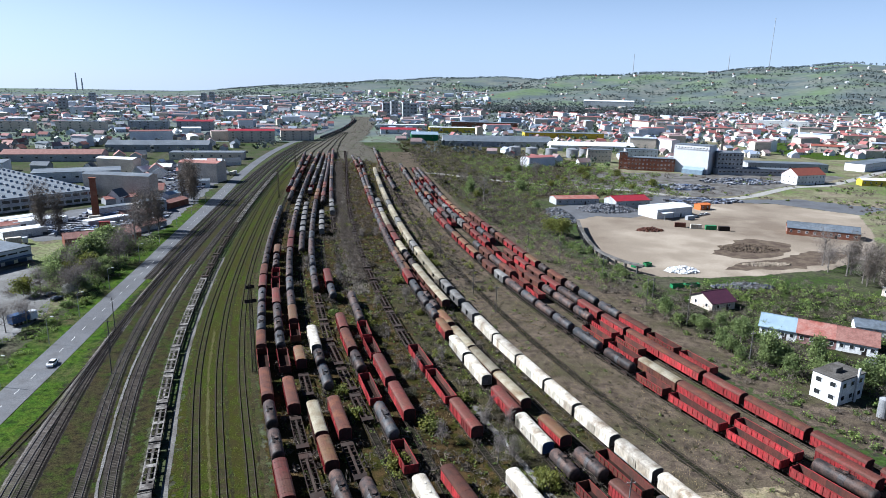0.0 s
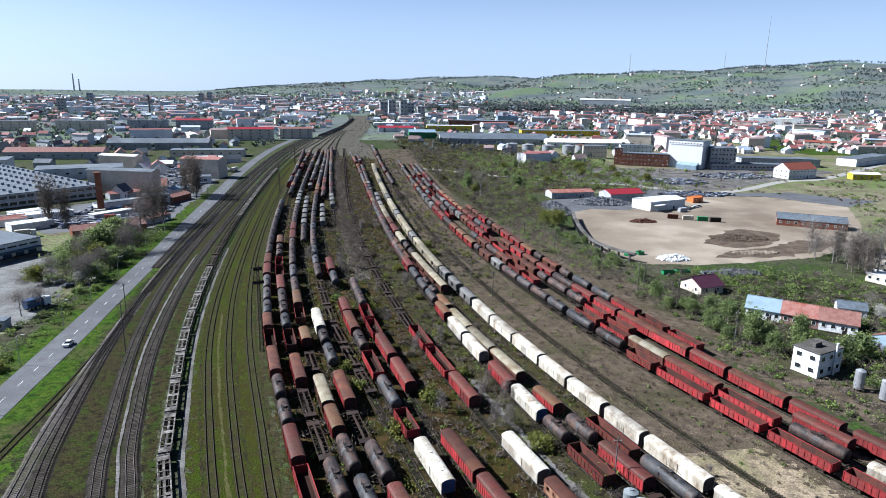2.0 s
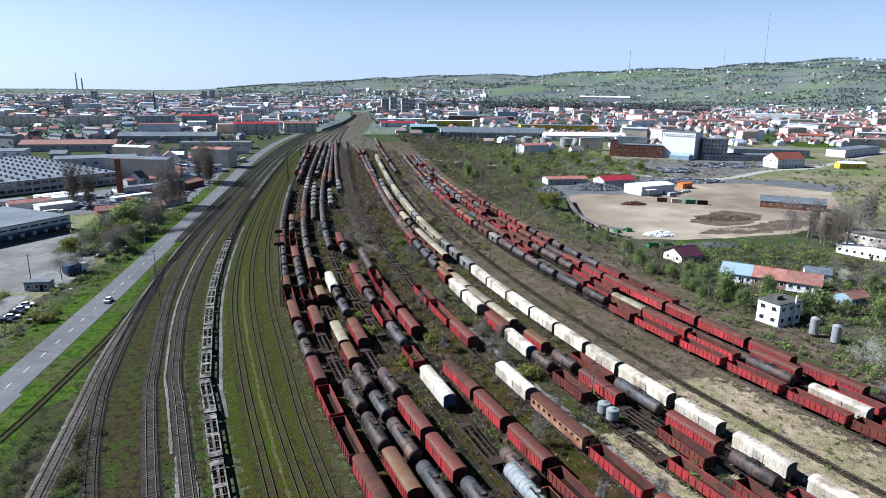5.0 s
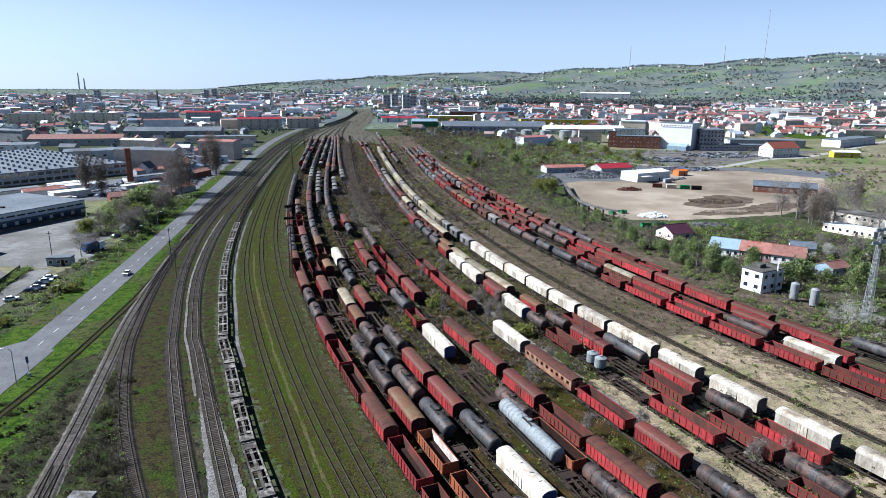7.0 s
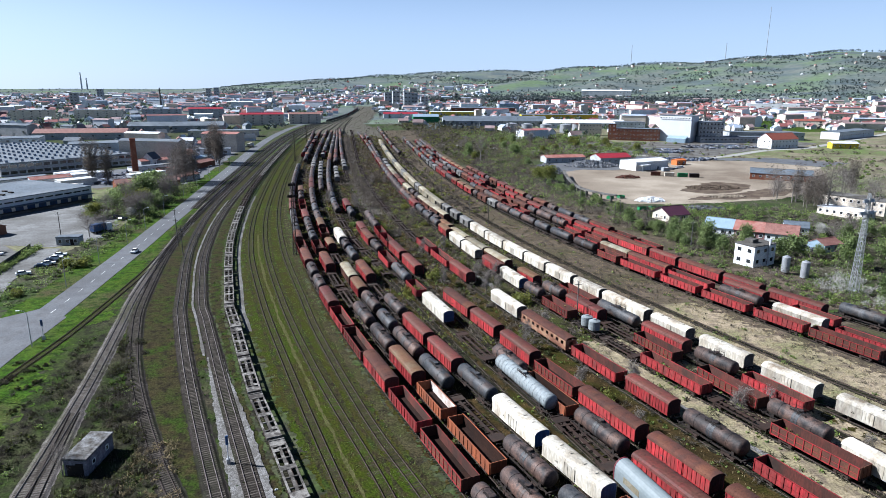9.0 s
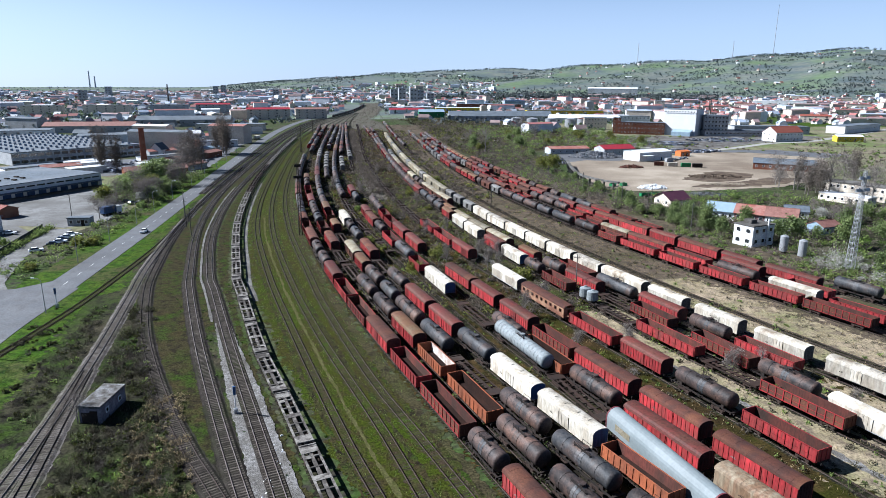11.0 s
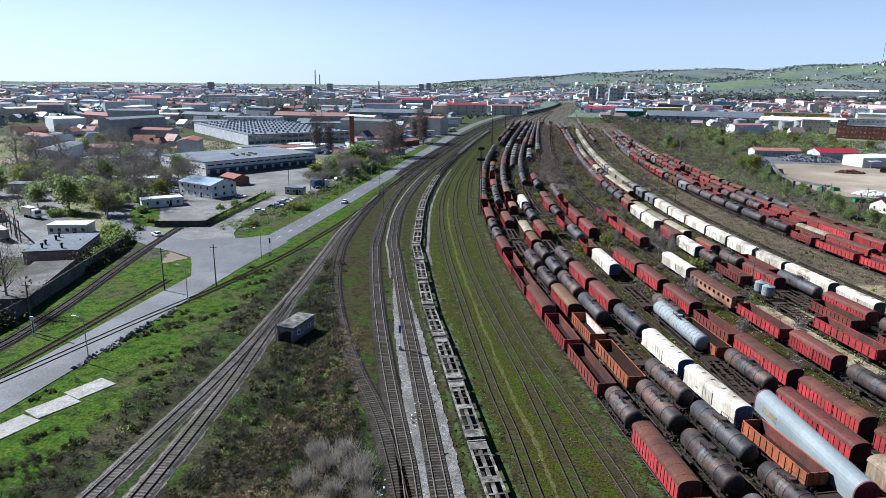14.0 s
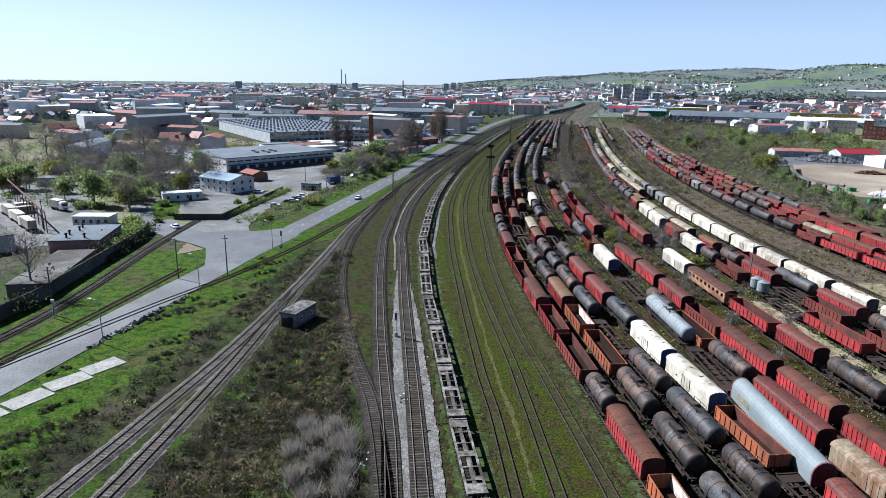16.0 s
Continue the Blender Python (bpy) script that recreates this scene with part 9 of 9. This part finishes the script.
# conveyor-like concrete trestle round the scrap yard
tr = empty("concrete_trestle", "long low concrete trestle round the scrap yard", "trestle")
tc = curve([(126, 318), (120.5, 296), (115, 268), (113, 246), (117.5, 228), (125, 218)], 3)
t0 = None
for s in np.arange(3, tc[3][-1] - 3, 6.0):
    x, y, h = at_run(tc, s)
    m = Matrix.Translation((x, y, 0)) @ Matrix.Rotation(h, 4, "Z")
    if t0 is None:
        bm = bmesh.new()
        box(bm, -2.98, 2.98, -0.9, 0.9, 3.6, 4.4)
        t0 = part("deck", bm, M["concrete"], tr)
        t0.matrix_basis = m
        bm = bmesh.new()
        box(bm, -0.25, 0.25, -0.6, 0.6, -0.2, 3.6)
        t1 = part("pier", bm, M["concrete"], tr)
        t1.matrix_basis = m
    else:
        share(t0, m, tr)
        share(t1, m, tr)


def heap(name, label, x, y, rx_, ry_, hgt, n, material, size, seed):
    rng = np.random.default_rng(seed)
    a, q = rng.uniform(0, 6.28, n), np.sqrt(rng.random(n))
    px, py = x + rx_ * q * np.cos(a), y + ry_ * q * np.sin(a)
    pz = hgt * (1 - q ** 1.5) * rng.uniform(0.4, 1, n) + 0.05
    V, F = [], []
    for k in range(n):
        s = size * rng.uniform(0.4, 1.3, 3)
        R = Euler(rng.uniform(-1, 1, 3) * ((0, 0, 0.5) if material is M["goods"] else (0.9, 0.9, 3))).to_matrix()
        if material is M["goods"]:      # vehicles and crates stand on the ground, in rows
            s = s * (1.9, 0.9, 1.1)
            pz[k], py[k] = s[2] * 0.6, y + 4.5 * round((py[k] - y) / 4.5)
        b = len(V)
        for i, j, l in ((-1, -1, -1), (1, -1, -1), (1, 1, -1), (-1, 1, -1), (-1, -1, 1), (1, -1, 1), (1, 1, 1), (-1, 1, 1)):
            w = R @ Vector((i * s[0], j * s[1], l * s[2] * 0.6))
            V.append((px[k] + w.x, py[k] + w.y, max(0.0, pz[k] + w.z)))
        F += [tuple(b + i for i in f) for f in BOX_F]
    return tagged(raw(name, V, F, [material]), label, "heap", kind="stuff")


heap("scrap_heap", "heap of mixed grey and white scrap metal", 164, 372, 20, 13, 4.0, 900, M["junk"], 0.75, 1)
heap("scrap_heap", "long heap of dark and pale scrap", 126, 352, 7, 24, 4.0, 700, M["junk"], 0.7, 2)
heap("bag_heap", "heap of white bulk bags on the dirt", 144, 225, 7.5, 5, 1.6, 150, M["roof_white"], 0.7, 3)
heap("rubble", "heap of dark rubble in the turned earth", 200, 264, 16, 9, 0.8, 420, M["darkdirt"], 0.5, 4)
heap("rubble", "pale rubble bank on the dirt lot", 190, 233, 12, 3, 0.8, 200, M["dirt"], 0.5, 5)
heap("junk_row", "row of junk and old cars behind the cottage", 158, 200, 14, 4, 1.4, 170, M["junk"], 0.7, 6)
heap("scrap_heap", "rusty heap of scrap iron", 166, 308, 8, 4, 1.8, 150, M["rust"], 0.6, 7)
heap("junk_row", "clutter of junk beside the patched houses", 158, 122, 7, 5, 1.2, 160, M["junk"], 0.5, 8)
heap("stored_goods", "stacked goods and cars in the trade yards", -150, 560, 24, 60, 2.2, 700, M["goods"], 1.1, 9)
heap("stored_goods", "clutter in front of the workshops", -160, 318, 20, 14, 1.6, 220, M["goods"], 0.9, 10)
heap("stored_goods", "clutter in the goods yard", -185, 172, 20, 8, 1.8, 200, M["goods"], 0.9, 11)
heap("rubble", "broken stones along the road edge", -79.4, -2, 1.0, 16, 0.3, 70, M["concrete"], 0.35, 12)
heap("litter", "pale stones and litter beside the running line", -18, -22, 1.0, 20, 0.1, 60, M["roof_white"], 0.16, 13)


heap("stored_goods", "rows of stored goods in front of the mill", 268, 470, 26, 16, 1.8, 240, M["goods"], 0.9, 41)
heap("stored_goods", "machines and goods beside the lane", 340, 505, 36, 20, 1.8, 240, M["goods"], 0.9, 42)
heap("stored_goods", "cars and goods in the stock yard", 250, 404, 30, 10, 1.6, 220, M["goods"], 0.9, 43)
heap("stored_goods", "rows of stored goods and cars in the trade yard", -140, 350, 26, 34, 1.6, 420, M["goods"], 0.9, 31)
heap("stored_goods", "parked vans and stacked goods beside the sheds", -135, 450, 16, 60, 1.8, 420, M["goods"], 1.0, 32)
heap("stored_goods", "clutter of goods beside the blue-roofed house", -168, 140, 9, 16, 1.2, 260, M["goods"], 0.6, 33)


def skip(label, x, y, rot, m_, L=6.0, h=1.6):
    root = empty("skip", label, "skip", "skips in the scrap yard")
    root.matrix_basis = pose(x, y, 0, rz=rot)
    bm = bmesh.new()
    box(bm, -L / 2, L / 2, -1.15, 1.15, 0.1, 0.2)
    part("floor", bm, m_, root)
    for s in (-1, 1):
        bm = bmesh.new()
        box(bm, -L / 2, L / 2, s * 1.15 - 0.05, s * 1.15 + 0.05, 0.2, h)
        part("side", bm, m_, root)
        bm = bmesh.new()
        box(bm, s * L / 2 - 0.05, s * L / 2 + 0.05, -1.1, 1.1, 0.2, h)
        part("end", bm, m_, root)


for x, y, r in ((130, 201, 5), (136.5, 201.5, 5), (125, 232.5, 40), (131.5, 234, 20)):
    skip("open green steel skip", x, y, r, M["green_p"], 6.0 if y < 220 else 3.4)


def container(label, x, y, rot, m_, L=6.1, z=0.0):
    root = empty("container", label, "container")
    root.matrix_basis = pose(x, y, z, rz=rot)
    bm = bmesh.new()
    rim = []
    n = int(L / 0.28)
    for k in range(n):
        rim += [(-L / 2 + k * L / n, -1.2 + (0.05 if k % 2 else 0)), (-L / 2 + (k + 1) * L / n, -1.2 + (0.05 if k % 2 else 0))]
    rim += [(L / 2, 1.2), (-L / 2, 1.2)]
    slab_up(bm, rim, 0.12, 2.5)
    part("body", bm, m_, root)
    bm = bmesh.new()
    box(bm, -L / 2 - 0.02, L / 2 + 0.02, -1.22, 1.22, 2.5, 2.6)
    part("roof", bm, m_, root)
    bm = bmesh.new()
    box(bm, -L / 2, L / 2, -1.0, 1.0, 0, 0.12)
    part("base", bm, M["frame"], root)


for lab, x, y, r, m_ in (("rusty brown steel container", 189, 317, -20, "rust"), ("white steel container with a blue stripe", 196.5, 312.5, -16, "white"), ("green steel container on the dirt", 204, 309, -14, "green_p"),
                         ("dark container at the row's end", 210.5, 306, -14, "frame"), ("grey container beside the warehouse", 206, 338, 20, "grey_wall"), ("white container in the haulage yard", -196, 84, 60, "white"), ("white container in the goods yard", -190, 78, 60, "white")):
    container(lab, x, y, r, M[m_])


def truck(label, x, y, rot, m_, L=12.0):
    root = empty("lorry", label, "lorry", "lorries in the yard")
    root.matrix_basis = pose(x, y, 0.03, rz=rot)
    bm = bmesh.new()
    box(bm, -L / 2, L / 2 - 2.6, -1.25, 1.25, 1.1, 3.8)
    part("trailer_box", bm, m_, root)
    bm = bmesh.new()
    prism(bm, [(-1.2, 0.6), (1.2, 0.6), (1.2, 3.0), (1.0, 3.4), (-1.0, 3.4), (-1.2, 3.0)], L / 2 - 2.3, L / 2)
    part("cab", bm, M["car_white"], root)
    bm = bmesh.new()
    box(bm, L / 2, L / 2 + 0.02, -1.05, 1.05, 1.9, 2.9)
    part("windscreen", bm, M["glass"], root)
    bm = bmesh.new()
    box(bm, -L / 2, L / 2, -0.5, 0.5, 0.7, 1.09)
    part("chassis", bm, M["frame"], root)
    w0 = None
    for u in (-L / 2 + 1.5, -L / 2 + 2.8, L / 2 - 3.2, L / 2 - 1.1):
        for v in (-1.05, 1.05):
            if w0 is None:
                bm = bmesh.new()
                tube(bm, (0, -0.15, 0.5), (0, 0.15, 0.5), 0.5, 0.5, 12)
                w0 = part("wheel", bm, M["rubber"], root)
                w0.matrix_basis = pose(u, v, 0)
            else:
                share(w0, pose(u, v, 0), root)


for x, y, r, m_ in ((-168.5, 58, 148, "white"), (-180, 65.5, 148, "white"), (-191.5, 73, 148, "white"), (-183, 86.5, -20, "white"), (-110, 176, 60, "blue"), (-184, 168, 20, "white"), (-190, 167, 15, "white")):
    truck("white box lorry parked in a yard" if m_ == "white" else "blue box lorry parked in a yard", x, y, r, M[m_], 13.0 if r == 148 else 8.5)


def car(label, x, y, rot, paint, z=0.0):
    root = empty("car", label, "car", "cars on the roads and yards")
    root.matrix_basis = pose(x, y, z, rz=rot)
    bm = bmesh.new()
    prism(bm, [(-0.86, 0.3), (0.86, 0.3), (0.86, 0.78), (0.8, 0.9), (-0.8, 0.9), (-0.86, 0.78)], -2.1, 2.1)
    part("body", bm, paint, root)
    bm = bmesh.new()
    a = [bm.verts.new(c) for c in ((-1.7, -0.76, 0.901), (0.95, -0.76, 0.901), (0.95, 0.76, 0.901), (-1.7, 0.76, 0.901))]
    b = [bm.verts.new(c) for c in ((-1.25, -0.62, 1.38), (0.3, -0.62, 1.38), (0.3, 0.62, 1.38), (-1.25, 0.62, 1.38))]
    for k in range(4):
        bm.faces.new((a[k], a[(k + 1) % 4], b[(k + 1) % 4], b[k]))
    part("window_band", bm, M["glass"], root, "dark car windows")
    bm = bmesh.new()
    box(bm, -1.25, 0.3, -0.62, 0.62, 1.381, 1.43)
    part("roof", bm, paint, root)
    w0 = None
    for u in (-1.3, 1.3):
        for v in (-0.8, 0.8):
            if w0 is None:
                bm = bmesh.new()
                tube(bm, (0, -0.1, 0.31), (0, 0.1, 0.31), 0.31, 0.31, 12)
                w0 = part("wheel", bm, M["rubber"], root)
                w0.matrix_basis = pose(u, v, 0)
            else:
                share(w0, pose(u, v, 0), root)


for k, (x, y, r) in enumerate(((-186, 171, 20), (-180, 163, 30), (-174, 148, 75), (-189, 163, 15), (-193, 176, 20), (-178, 172, 40), (-168, 140, 60), (-163, 146, 65), (-158, 151, 60))):
    car("dark car parked in the paved house yard" if k % 4 == 3 else "white car parked in the paved house yard", x, y, r, M["car_grey"] if k % 4 == 3 else M["car_white"], 0.03)
car("white car driving on the two-lane road", rx(141, 2.0), 141, -88, M["car_white"], 0.1)
for x, y, r, p in ((-109.6, 138.5, 20, "car_white"), (-109.2, 134.5, 20, "car_white"), (-109.1, 124, 15, "car_grey"), (-108.6, 127.5, 15, "car_white"), (-109.4, 131, 18, "car_grey"), (-110.9, 115.9, 30, "car_white"), (-124.3, 72.3, 150, "car_white"), (-132, 142, 0, "car_white"), (222, 352, 15, "car_white"), (226, 354, 15, "car_white"), (214, 345, 40, "car_grey"), (216, 359, 0, "car_grey"), (-114, 205, 40, "car_grey"), (-110, 200, 60, "car_grey")):
    car("white car parked beside the lot" if p == "car_white" else "dark car parked beside the lot", x, y, r, M[p], 0.09)

# low sheds and parked vehicles of the trade yards beside the road
for lab, x, y, r, w, d, h, wall, roof, kd in (
        ("long grey lean-to with a dull felt roof", -117, 318, 62, 26, 8, 3.2, "grey_wall", "roof_brown", "gable"), ("low store with a brown sheet roof", -121, 388, 70, 22, 9, 3.6, "brick", "roof_brown", "gable"),
        ("blue-grey two-storey box workshop", -163, 438, 40, 16, 12, 7.5, "roof_grey", "roof_grey", "flat"), ("white sheet-metal store in the trade yard", -186, 334, 48, 18, 8, 4.2, "plaster", "roof_white", "flat"),
        ("low shop with a faded red roof", -190, 314, 40, 22, 8, 3.4, "plaster", "roof_rust", "gable"), ("white flat-roofed shop beside the yard gate", -172, 306, 44, 20, 9, 3.6, "plaster", "roof_white", "flat"),
        ("open shelter with a pale sheet roof", -142, 336, 50, 24, 6, 3.0, "grey_wall", "roof_white", "flat"), ("long grey shelter with a tarred roof", -148, 372, 44, 34, 7, 3.4, "plaster", "roof_grey", "flat"),
        ("small brown-roofed wooden store beside the sheds", -132, 352, 35, 16, 8, 3.2, "brick", "roof_brown", "gable"), ("rusty-roofed shed between stacks of goods", -158, 402, 40, 20, 8, 3.6, "grey_wall", "roof_rust", "gable"),
        ("pale blue-roofed shed beside the road", -128, 420, 60, 18, 8, 3.6, "plaster", "roof_blue", "gable"), ("grey flat-roofed store beside the road", -130, 505, 70, 26, 10, 4.0, "grey_wall", "roof_grey", "flat")):
    building("trade_shed", lab, x, y, r, w, d, h, M[wall], M[roof], kd, 1, 0, 0, rise=1.4, door=False)
truck("long white box lorry standing on the road side", -110.5, 536, 82, M["white"], 12.5)
truck("white box lorry beside the long shelter", -141, 378, 42, M["white"], 10.0)
truck("red box lorry parked in the trade yard", -137, 323, 20, M["red"], 8.0)
truck("white box lorry behind the yard sheds", -165, 286, 30, M["white"], 9.0)
container("pale container stacked in the trade yard", -152, 345, 30, M["white"])
container("blue container in the trade yard", -146, 352, 34, M["blue"])
container("rusty container in the trade yard", -138, 402, 60, M["rust"])
for k in range(9):
    car("white car parked in the trade yard" if k % 3 else "dark car parked in the trade yard", -126 - 1.6 * k, 306 + 3.6 * k, 30 + 7 * (k % 3), M["car_white"] if k % 3 else M["car_grey"], 0.03)
